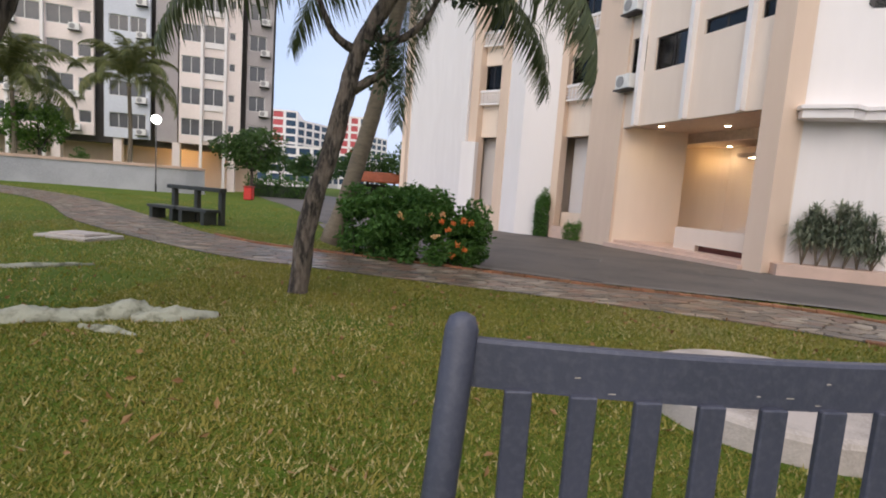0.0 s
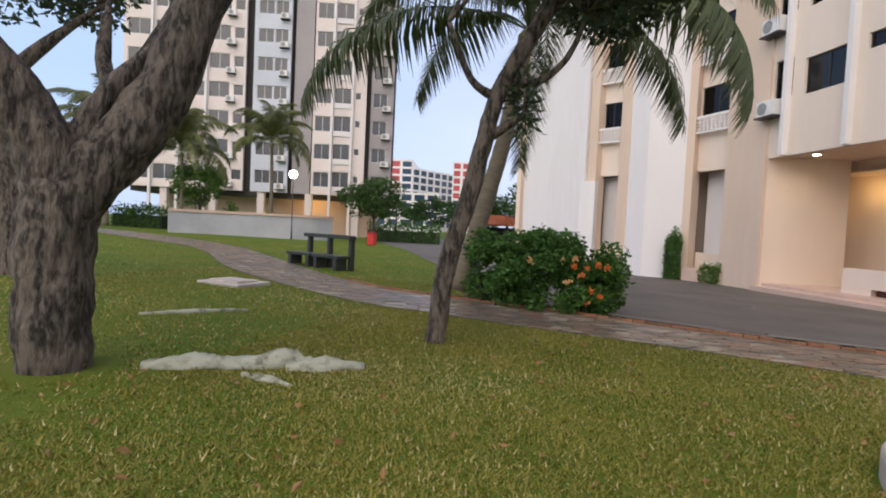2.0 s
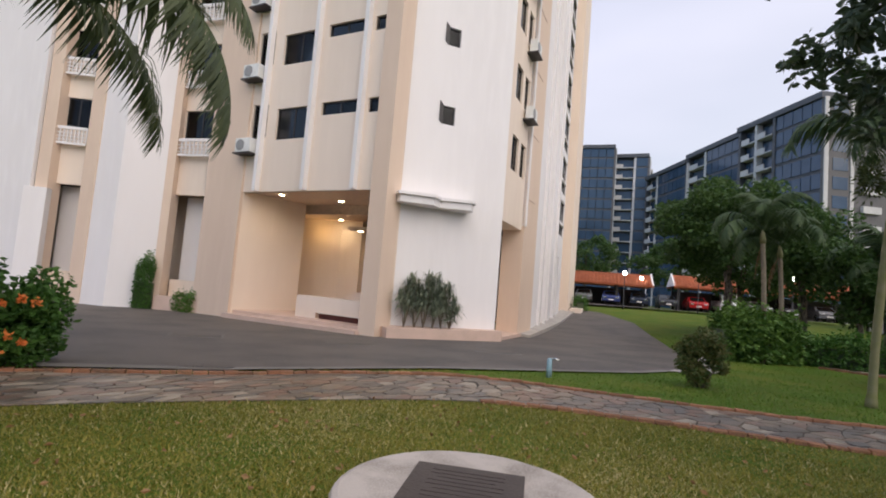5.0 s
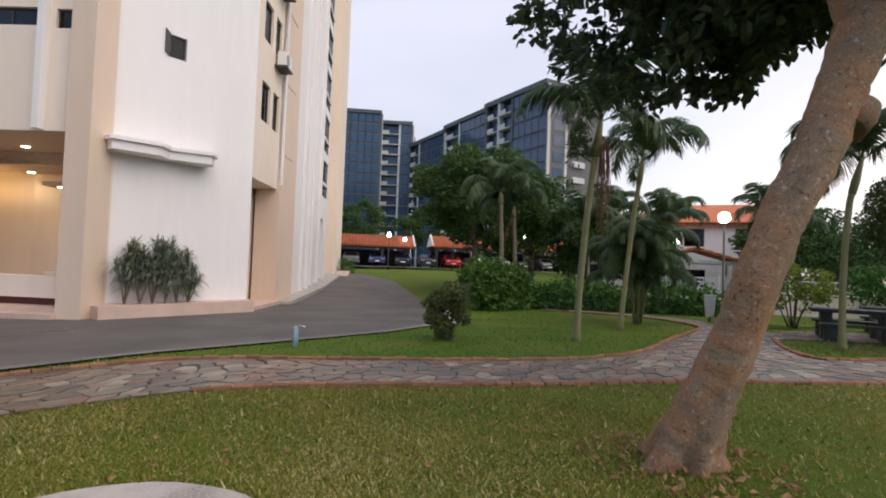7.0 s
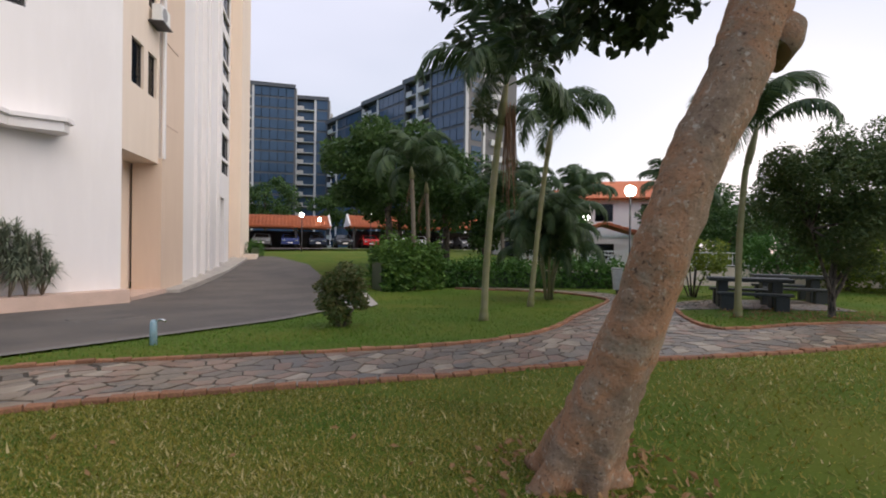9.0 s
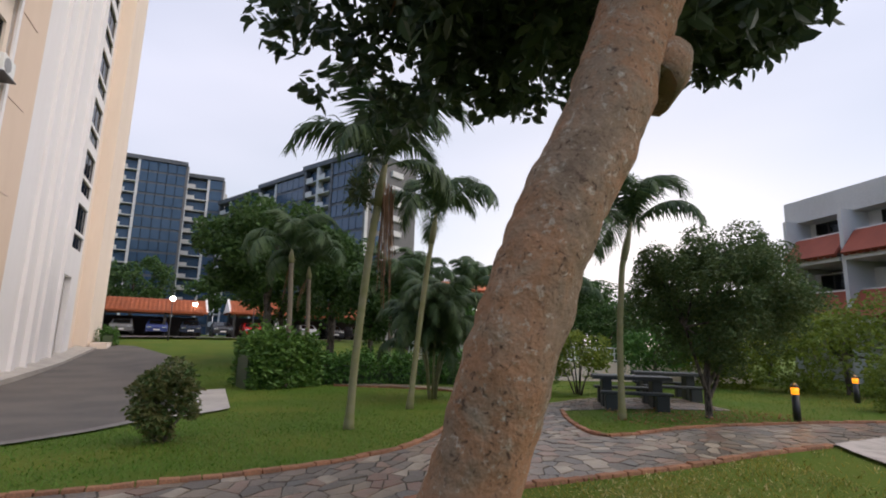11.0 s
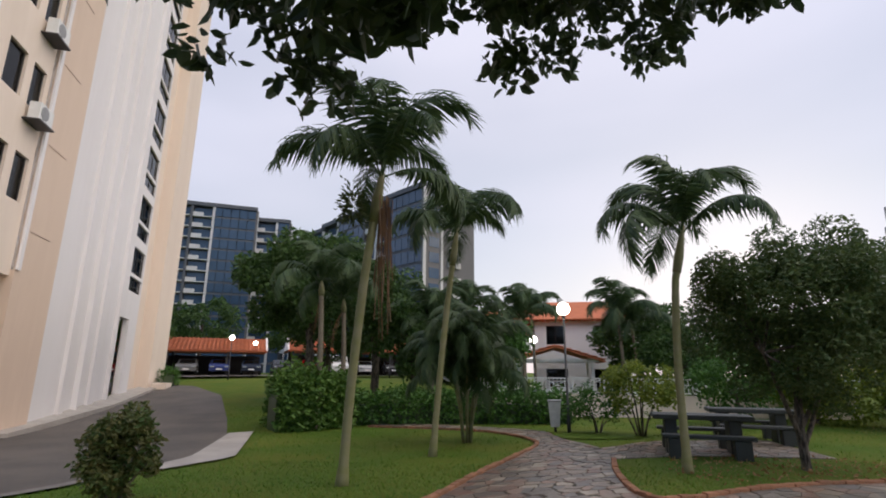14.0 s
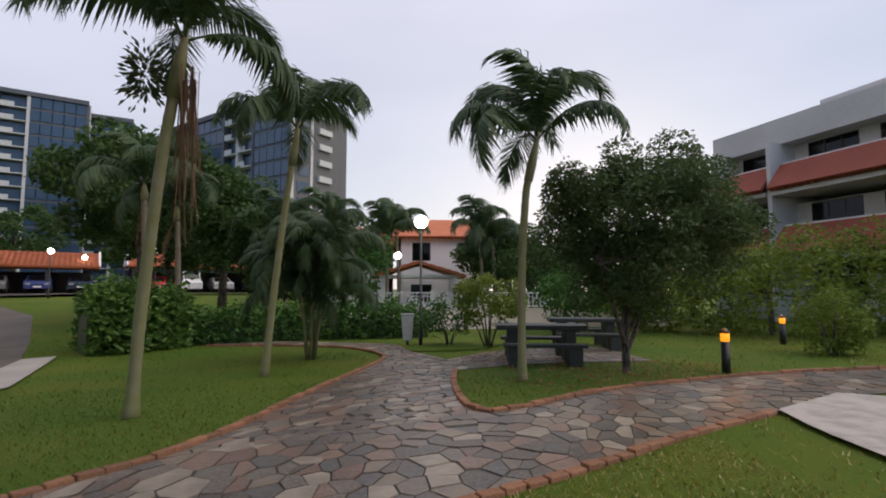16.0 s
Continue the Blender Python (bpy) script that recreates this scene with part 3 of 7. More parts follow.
    for i in range(6):
        bm = bmesh.new()
        prism(bm, [at(3.45 + 0.3 * i, 3.0), at(8.25, 3.0), at(8.25, 4.0), at(3.45 + 0.3 * i, 4.0)], -0.22 + 0.18 * i if i else -0.22, -0.04 + 0.18 * i)
        part("stair", bm, CREAM, block)
    for s, d, top in ((2.53, 0.81, FIRST + 0.05), (4.44, 2.28, FIRST + 0.05), (2.54, 4.75, 4.24), (4.06, 4.3, 3.66)):
        x, y = at(s, d)
        lamp = thing("downlight", (x, y, top), "round glowing recessed downlight in the porch ceiling", "ceiling light", "porch downlights")
        bm = bmesh.new()
        bmesh.ops.create_cone(bm, cap_ends=True, segments=20, radius1=0.14, radius2=0.15, depth=0.03, matrix=pose(0, 0, -0.015))
        part("rim", bm, WHITEMETAL, lamp)
        bm = bmesh.new()
        bmesh.ops.create_cone(bm, cap_ends=True, segments=20, radius1=0.11, radius2=0.11, depth=0.012, matrix=pose(0, 0, -0.036))
        part("lens", bm, WARMLAMP, lamp)
        li = new("porch_lamp", bpy.data.lights.new("porch_lamp", "SPOT"))
        li.data.energy, li.data.color, li.data.spot_size, li.data.spot_blend, li.data.shadow_soft_size = 34, (1.0, 0.74, 0.46), radians(150), 0.8, 0.12
        li.location = (x, y, top - 0.08)
    x, y = at(1.6, 4.4)
    li = new("lobby_lamp", bpy.data.lights.new("lobby_lamp", "POINT"))
    li.data.energy, li.data.color, li.data.shadow_soft_size = 12, (1.0, 0.60, 0.22), 0.2
    li.location = (x, y, 3.6)


porch_front()


def white_bay():
    """The white wall with its small windows, its hood and the planter under it."""
    L = (Vector(W2) - Vector(W1)).length
    wins = [(1.52, 2.05, FIRST + STOREY * k + 2.94, FIRST + STOREY * k + 3.66) for k in range(10)]
    wins = [w for w in wins if w[3] < TOP]
    bm = bmesh.new()
    panel(bm, W1, W2, -1.2, TOP, 0.3, wins)
    part("wall", bm, WHITE, block, "white rendered wall streaked by rain")
    for s0, s1, z0, z1 in wins:
        window(block, wall_pose(W1, W2, s0, z0), s1 - s0, z1 - z0, 1)
        bm = bmesh.new()
        m = wall_pose(W1, W2, s0 - 0.14, z1)
        v = [bm.verts.new(m @ Vector(p)) for p in ((0, 0, 0.14), (0.14, 0, 0), (0.14, 0, -0.72), (0, 0, -0.6), (0, -0.05, 0.14), (0.14, -0.05, 0), (0.14, -0.05, -0.72), (0, -0.05, -0.6))]
        for f in ((4, 7, 6, 5), (0, 4, 5, 1), (2, 6, 7, 3), (0, 3, 7, 4), (1, 5, 6, 2)):
            bm.faces.new([v[i] for i in f])
        part("side_panel", bm, FRAME, block)
    bm = bmesh.new()
    def at(s, d):
        return wall_pose(W1, W2, s, 0, d).translation.xy
    prism(bm, [at(-0.10, 0), at(-0.10, 0.62), at(1.12, 0.80), at(1.55, 0.42), at(2.62, 0.84), at(2.86, 0.55), at(2.86, 0)], 4.27, 4.53)
    prism(bm, [at(-0.18, 0), at(-0.18, 0.70), at(1.15, 0.90), at(1.56, 0.51), at(2.65, 0.94), at(2.96, 0.60), at(2.96, 0)], 4.53, 4.64)
    part("hood", bm, WHITE, block, "white concrete hood with a stepped outline")
    bm = bmesh.new()
    prism(bm, [at(-0.35, 0.02), at(-0.3, 0.95), at(L, 0.55), at(L + 0.1, 0.0)], -1.2, -0.12)
    part("planter", bm, PINKSTONE, block, "low pink stone planter")


white_bay()


def flank():
    """The long side of the block along the drive."""
    # bay over the side door
    wins = []
    for k in range(FLOORS):
        z = FIRST + STOREY * k
        wins += [(0.75, 1.75, z + 1.95, z + 3.45), (2.15, 2.95, z + 1.95, z + 3.45)]
    wins = [w for w in wins if w[3] < TOP]
    bm = bmesh.new()
    panel(bm, E1, wall_pose(E1, E2, 3.5, 0).translation.xy, FIRST - 0.15, TOP, 0.25, wins)
    part("wall", bm, CREAM, block, "cream rendered bay wall")
    for s0, s1, z0, z1 in wins:
        window(block, wall_pose(E1, E2, s0, z0), s1 - s0, z1 - z0, 1)
    bm = bmesh.new()
    panel(bm, wall_pose(E1, E2, 3.2, 0).translation.xy, wall_pose(E1, E2, 3.38, 0).translation.xy, FIRST - 0.15, TOP, 0.2, (), 0.2)
    part("fin", bm, WHITE, block)
    bm = bmesh.new()
    def at(s, d):
        return wall_pose(E1, E2, s, 0, -d).translation.xy
    prism(bm, [at(0, 0), at(3.4, 0), at(3.4, 3.0), at(0, 3.0)], FIRST - 0.35, FIRST - 0.15)
    part("bay_soffit", bm, CREAM, block)
    bm = bmesh.new()
    panel(bm, at(0.05, 1.0), at(3.4, 1.0), -1.2, FIRST - 0.35, 0.2)
    part("wall", bm, CREAM, block)
    bm = bmesh.new()
    prism(bm, [at(0.1, -0.3), at(3.3, -0.3), at(3.3, 1.0), at(0.1, 1.0)], -1.2, -0.4)
    part("step", bm, PINKSTONE, block)
    bm = bmesh.new()
    a, b = at(3.2, 0), at(5.75, 0)
    panel(bm, a, b, -1.2, TOP, 1.0, (), 0.12)
    part("pier", bm, BEIGE, block, "broad beige rendered pier")
    for k in range(FLOORS):
        z = FIRST + STOREY * k + 1.2
        bm = bmesh.new()
        m = wall_pose(E1, E2, 4.3, z, 0.13)
        box(bm, (1.3, 0.02, 0.03), m)
        part("joint_strip", bm, PINKSTONE, block)
    # white ribbed wall and the far windows
    F1, F2 = E2, wall_pose(E2, E3, 13.2, 0).translation.xy
    wins = [(10.3, 13.0, 6.75 + STOREY * k, 8.25 + STOREY * k) for k in range(FLOORS) if 8.3 + STOREY * k < TOP]
    low = [(10.3, 13.0, 5.75 + STOREY * k, 6.55 + STOREY * k) for k in range(FLOORS) if 8.3 + STOREY * k < TOP]
    door = [(9.4, 11.4, -0.6, 4.2)]
    bm = bmesh.new()
    panel(bm, F1, F2, -1.2, TOP, 0.3, wins + low + door)
    part("wall", bm, WHITE, block, "white rendered ribbed side wall")
    for s0, s1, z0, z1 in wins + low:
        window(block, wall_pose(F1, F2, s0, z0), s1 - s0, z1 - z0, 2)
    bm = bmesh.new()
    panel(bm, wall_pose(F1, F2, 9.4, 0, -0.6).translation.xy, wall_pose(F1, F2, 11.4, 0, -0.6).translation.xy, -1.2, 4.4, 0.1)
    part("door_recess", bm, WHITE, block)
    for s, w, o in ((2.6, 0.5, 0.14), (4.3, 0.22, 0.2), (6.0, 0.8, 0.12), (8.6, 0.25, 0.16)):
        bm = bmesh.new()
        panel(bm, wall_pose(F1, F2, s, 0).translation.xy, wall_pose(F1, F2, s + w, 0).translation.xy, -1.0, TOP, o, (), o)
        part("rib", bm, WHITE, block, "white rendered vertical rib")
    bm = bmesh.new()
    panel(bm, wall_pose(F1, F2, 13.2, 0, -0.5).translation.xy, wall_pose(F1, F2, 17.0, 0, -0.5).translation.xy, -1.0, TOP, 0.3)
    panel(bm, wall_pose(F1, F2, 17.0, 0).translation.xy, wall_pose(F1, F2, 22.2, 0).translation.xy, -1.0, TOP, 0.8, (), 0.3)
    part("wall", bm, CREAM, block, "cream rendered end wall")
    bm = bmesh.new()
    prism(bm, [wall_pose(E1, E2, 3.3, 0, 0.75).translation.xy, wall_pose(F1, F2, 8, 0, 0.75).translation.xy, wall_pose(F1, F2, 23.2, 0, 0.9).translation.xy, wall_pose(F1, F2, 23.2, 0, -0.2).translation.xy, wall_pose(E1, E2, 3.3, 0, 0.0).translation.xy], -1.2, -0.42)
    for v in bm.verts:
        if v.co.z > -1:
            v.co.z = gz(v.co.x, v.co.y) + 0.14
    part("apron", bm, CONCRETE, block, "pale concrete apron along the drive")
    bm = bmesh.new()
    m = wall_pose(F1, F2, 18.0, -0.2, 0.95)
    box(bm, (2.2, 0.9, 1.5), m)
    part("planter", bm, CREAM, block)


flank()


def west_side():
    """The stepped white slabs and balcony bays beyond the porch."""
    slabs = [((5.25, 25.98), (3.55, 26.35), WHITE), ((3.55, 26.35), (2.85, 27.4), WHITE), ((0.75, 28.9), (-2.75, 33.4), WHITE)]
    for a, b, mat in slabs:
        bm = bmesh.new()
        panel(bm, b, a, -1.2, TOP, 0.35)
        part("slab", bm, mat, block, "white rendered slab wall")
    piers = [((5.5, 25.8), (5.22, 26.02)), ((2.85, 27.4), (2.45, 27.9)), ((1.35, 28.55), (0.95, 28.95)), ((-2.75, 33.4), (-3.05, 34.6))]
    for a, b in piers:
        bm = bmesh.new()
        panel(bm, b, a, -1.2, TOP, 0.7, (), 0.06)
        part("pier", bm, BEIGE, block, "beige rendered pier")
    bays = [((5.5, 25.95), (6.52, 24.4), 1.0), ((1.35, 28.7), (2.45, 27.95), 1.1)]
    for a, b, w in bays:
        a, b = Vector(a), Vector(b)
        length = (b - a).length
        wins = [(0.05, length - 0.05, FIRST + STOREY * k + 2.35, FIRST + STOREY * k + 3.75) for k in range(FLOORS) if FIRST + STOREY * k + 3.8 < TOP]
        bm = bmesh.new()
        panel(bm, a, b, FIRST - 0.1, TOP, 0.25, wins, -0.25)
        part("wall", bm, CREAM, block)
        bm = bmesh.new()
        panel(bm, a, b, -1.2, FIRST - 0.1, 0.2, (), -1.0)
        part("wall", bm, WHITE, block)
        bm = bmesh.new()
        panel(bm, a, b, -1.2, 0.75, 0.15, (), -0.5)
        part("low_wall", bm, CREAM, block)
        for s0, s1, z0, z1 in wins:
            window(block, wall_pose(a, b, s0, z0, -0.25), s1 - s0, z1 - z0, 2)
            bm = bmesh.new()
            box(bm, (s1 - s0, 0.1, 0.12), wall_pose(a, b, (s0 + s1) / 2, z0 - 0.03, 0.03))
            rail = part("balustrade", bm, WHITE, block, "white pierced block balustrade")
            n = 8
            for i in range(n + 1):
                bm = bmesh.new()
                box(bm, (0.035, 0.08, 0.6), wall_pose(a, b, s0 + (s1 - s0) * i / n, z0 - 0.39, 0.03))
                part("upright", bm, WHITE, rail)
            for j in (0, 1, 2, 3):
                bm = bmesh.new()
                box(bm, (s1 - s0, 0.07, 0.035 if j else 0.1), wall_pose(a, b, (s0 + s1) / 2, z0 - 0.70 + 0.15 * j, 0.03))
                part("crossbar", bm, WHITE, rail)
    bm = bmesh.new()
    panel(bm, (-3.05, 34.6), (-3.4, 40), -1.2, TOP, 0.3)
    part("wall", bm, CREAM, block)
    bm = bmesh.new()
    prism(bm, [(0.55, 28.6), (1.3, 28.2), (1.5, 28.6), (0.75, 29.0)], -1.2, 4.2)
    part("wall", bm, WHITE, block)
    # low planter wall by the first bay
    bm = bmesh.new()
    prism(bm, [(5.2, 25.5), (6.75, 23.8), (6.95, 24.1), (5.4, 25.8)], -1.2, 0.05)
    part("planter", bm, PINKSTONE, block)


west_side()


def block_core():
    # Solid core; its dark colour replaces unlit rooms behind the windows.
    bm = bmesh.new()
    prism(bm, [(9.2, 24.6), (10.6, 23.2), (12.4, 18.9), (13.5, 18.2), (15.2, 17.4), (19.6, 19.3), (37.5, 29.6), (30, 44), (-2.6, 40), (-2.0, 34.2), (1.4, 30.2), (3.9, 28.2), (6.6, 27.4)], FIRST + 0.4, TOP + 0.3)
    part("core", bm, SHADEFILL, block)
    bm = bmesh.new()
    prism(bm, [(6.2, 24.2), (9.4, 16.2), (15.0, 14.8), (20.2, 17.2), (39.5, 28.2), (30, 46), (-3.4, 40), (-2.7, 33.3), (0.9, 28.9), (3.6, 26.4)], TOP + 0.32, TOP + 1.0)
    part("roof", bm, CONCRETE, block)
    bm = bmesh.new()
    prism(bm, [(9.8, 26.4), (16, 19.6), (19.6, 20.6), (37, 30), (30, 43), (0, 40), (4.0, 29)], -1.2, FIRST + 0.3)
    part("ground_floor_core", bm, CREAM, block)


block_core()


def air_conditioner(m, group):
    ac = thing("air_conditioner", m, "white split air conditioner unit on a wall bracket", "air conditioner", group)
    bm = bmesh.new()
    box(bm, (0.85, 0.34, 0.58), pose(0, -0.27, 0.33), 0.015)
    part("case", bm, WHITEMETAL, ac)
    bm = bmesh.new()
    bmesh.ops.create_cone(bm, cap_ends=True, segments=24, radius1=0.23, radius2=0.23, depth=0.02, matrix=pose(-0.13, -0.445, 0.33, 90))
    part("fan_grille", bm, material_cache("grille_grey", (0.30, 0.30, 0.30)), ac, "round grey fan grille")
    bm = bmesh.new()
    box(bm, (0.95, 0.5, 0.05), pose(0, -0.25, 0.0))
    part("bracket", bm, FRAME, ac, "dark wall bracket shelf")
    return ac


CACHE = {}


def material_cache(name, colour, rough=0.6):
    if name not in CACHE:
        CACHE[name] = material(name, colour, rough=rough, bump=0.05)
    return CACHE[name]


ac_first = None
for k in range(8):
    z = FIRST + STOREY * k + 1.52
    for m in (wall_pose(P1, P2, 1.35, z, 0.02), wall_pose(E1, E2, 2.55, z - 0.1 + STOREY, 0.0)):
        if ac_first is None:
            ac_first = air_conditioner(m, "air conditioners on the block")
        else:
            copy_thing(ac_first, m)
# ---- plants ----
def leaf_cloud(name, pts, size, mat, parent, up=0.4, aspect=0.5, seed=1, fold=0.18, oval=False):
    """Many single leaves, each folded along its midrib, at pts."""
    rng = np.random.default_rng(seed)
    pts = np.asarray(pts, float)
    n = len(pts)
    d = rng.normal(size=(n, 3))
    d[:, 2] = d[:, 2] * 0.6 - up
    d /= np.linalg.norm(d, axis=1)[:, None]
    s = np.cross(d, rng.normal(size=(n, 3)))
    s /= np.linalg.norm(s, axis=1)[:, None] + 1e-9
    nn = np.cross(d, s)
    ln = size * rng.uniform(0.6, 1.3, n)[:, None]
    w = ln * aspect / 2
    if oval:
        v = np.empty((n, 6, 3))
        v[:, 0] = pts
        v[:, 1] = pts + d * ln * 0.32 + s * w * 0.92 + nn * w * fold
        v[:, 2] = pts + d * ln * 0.70 + s * w * 0.80 + nn * (w * fold - ln * 0.05)
        v[:, 3] = pts + d * ln - nn * ln * 0.14
        v[:, 4] = pts + d * ln * 0.70 - s * w * 0.80 + nn * (w * fold - ln * 0.05)
        v[:, 5] = pts + d * ln * 0.32 - s * w * 0.92 + nn * w * fold
        idx = np.arange(n)[:, None] * 6
        faces = np.concatenate([idx + [0, 1, 2, 3], idx + [0, 3, 4, 5]]).tolist()
    else:
        v = np.empty((n, 4, 3))
        v[:, 0] = pts
        v[:, 1] = pts + d * ln * 0.5 + s * w + nn * w * fold
        v[:, 2] = pts + d * ln - nn * ln * 0.12
        v[:, 3] = pts + d * ln * 0.5 - s * w + nn * w * fold
        idx = np.arange(n)[:, None] * 4
        faces = np.concatenate([idx + [0, 1, 2], idx + [0, 2, 3]]).tolist()
    return raw(name, v.reshape(-1, 3).tolist(), faces, mat, parent)


def cloud_points(rng, centres, radii, count, hollow=0.55):
    """Points in the outer shells of clumps."""
    centres, radii = np.asarray(centres, float), np.asarray(radii, float)
    pick = rng.choice(len(centres), count, p=(radii ** 2) / (radii ** 2).sum())
    d = rng.normal(size=(count, 3))
    d /= np.linalg.norm(d, axis=1)[:, None]
    r = radii[pick] * (hollow + (1 - hollow) * rng.uniform(0, 1, count) ** 0.6)
    return centres[pick] + d * r[:, None] * [1, 1, 0.8]


def clumps(rng, centre, size, n, r):
    """Clump centres spread through an uneven crown."""
    c = rng.normal(size=(n, 3))
    c /= np.linalg.norm(c, axis=1)[:, None]
    c *= rng.uniform(0.35, 1.0, n)[:, None] ** 0.6
    return np.array(centre) + c * np.array(size), r * rng.uniform(0.6, 1.25, n)


def tree(base, trunk, limbs, crown_centre, crown_size, leaves, leaf_size, bark, leaf, label, seed=3, n_clumps=40, clump=0.6, radius=(0.2, 0.12), category="tree", group="", aspect=0.5, sub=True, thick=None):
    rng = np.random.default_rng(seed)
    x, y = base
    t = thing("tree", (x, y, gz(x, y)), label, category, group)
    off = Vector((x, y, gz(x, y)))
    bm = bmesh.new()
    pts = curve_points(trunk, 6)
    n = len(pts)
    rad = [radius[0] + (radius[1] - radius[0]) * i / (n - 1) for i in range(n)]
    rad[0] *= 1.35
    tube(bm, [p - off for p in pts], rad, 16, True, 0.16)
    part("trunk", bm, bark, t)
    cs, rs = clumps(rng, crown_centre, crown_size, n_clumps, clump)
    ends = [Vector(limb[-1]) for limb in limbs]
    for j, limb in enumerate(limbs):
        bm = bmesh.new()
        q = curve_points(limb, 5)
        m = len(q)
        r0, r1 = thick[j] if thick else (radius[1] * 0.75, 0.025)
        tube(bm, [p - off for p in q], [r0 + (r1 - r0) * i / (m - 1) for i in range(m)], 14 if thick else 10, True, 0.22 if thick else 0.15)
        part("limb", bm, bark, t)
    if sub and ends:
        bm = bmesh.new()
        for c in cs[:: max(1, len(cs) // 30)]:
            e = min(ends, key=lambda q: (q - Vector(c)).length)
            mid = e.lerp(Vector(c), 0.5) + Vector(rng.normal(size=3) * 0.12)
            tube(bm, [e - off, mid - off, Vector(c) - off], [0.03, 0.02, 0.008], 5, False)
        part("twig", bm, bark, t)
    p = cloud_points(rng, cs, rs, leaves) - np.array(off)
    leaf_cloud("crown", p, leaf_size, leaf, t, 0.3, aspect, seed)
    return t


def frond_mesh(name, length, droop, pairs, leaflet, mat, seed, curl=0.0, hang=0.5, width=0.03, power=1.25, reps=2):
    """One feather palm leaf: a bent midrib along x with hanging leaflets on both sides."""
    rng = np.random.default_rng(seed)
    verts, faces = [], []
    prev = None
    ang, p = radians(62), np.array([0.0, 0, 0])
    n = pairs
    for i in range(n + 1):
        t = i / n
        a = ang - droop * t ** power
        d = np.array([math.cos(a), curl * t, math.sin(a)])
        d /= np.linalg.norm(d)
        p = p + d * (length / n)
        r = 0.022 * (1 - 0.85 * t)
        side = np.array([-d[1], d[0], 0.0])
        side /= np.linalg.norm(side)
        up = np.cross(d, side)
        ring = []
        for q in (side * r, up * r, -side * r, -up * r * 0.8):
            ring.append(len(verts))
            verts.append(tuple(p + q))
        if prev:
            for k in range(4):
                faces.append((prev[k], prev[(k + 1) % 4], ring[(k + 1) % 4], ring[k]))
        prev = ring
        if t > 0.10:
            prof = math.sin(min(1.0, (t - 0.06) / 0.5) * math.pi / 2) * (1 - 0.62 * max(0, t - 0.5) / 0.5)
            for s in (-1, 1):
                for rep in range(reps):
                    ll = leaflet * prof * rng.uniform(0.85, 1.12)
                    dirn = side * s * rng.uniform(0.75, 1.0) + d * (0.45 + 0.5 * t) + np.array([0, 0, -hang * rng.uniform(0.5, 1.2) + (0.25 if rep else 0)])
                    dirn /= np.linalg.norm(dirn)
                    wv = d * width * rng.uniform(0.7, 1.1)
                    o = p + d * (rep * 0.5 - 0.25) * (length / n)
                    mid = o + dirn * ll * 0.55
                    tip = o + dirn * ll + np.array([0, 0, -ll * hang * 0.35])
                    k = len(verts)
                    verts += [tuple(o - wv * 0.3), tuple(o + wv * 0.3), tuple(mid + wv * 0.5), tuple(tip), tuple(mid - wv * 0.5)]
                    faces += [(k, k + 1, k + 2, k + 4), (k + 4, k + 2, k + 3)]
    me = bpy.data.meshes.new(name)
    me.from_pydata(verts, [], faces)
    me.materials.append(mat)
    return me


GOLDLEAF = leaf_material("yellowing_coconut_leaf", (0.055, 0.080, 0.026), (0.17, 0.18, 0.06), 0.3)
FROND = [frond_mesh("frond", 2.65, radians(d), 44, 0.70, PALMLEAF, s, c, 0.9, 0.062, 1.75, 2) for s, c, d in ((1, 0.12, 155), (2, -0.14, 142), (3, 0.22, 165), (7, -0.25, 132))]
COCO = [frond_mesh("frond", 5.0, radians(115), 66, 1.0, COCOLEAF, s, c, 1.0, 0.06) for s, c in ((4, 0.1), (5, -0.15), (6, 0.25))]
GOLD = [frond_mesh("frond", 5.0, radians(125), 50, 1.0, GOLDLEAF, s, c, 1.0, 0.07) for s, c in ((14, 0.1), (15, -0.15), (16, 0.25))]
DEAD = frond_mesh("dead_frond", 1.5, radians(40), 26, 0.15, DRYFROND, 9, 0.1, 1.9, 0.03, 1.25, 1)


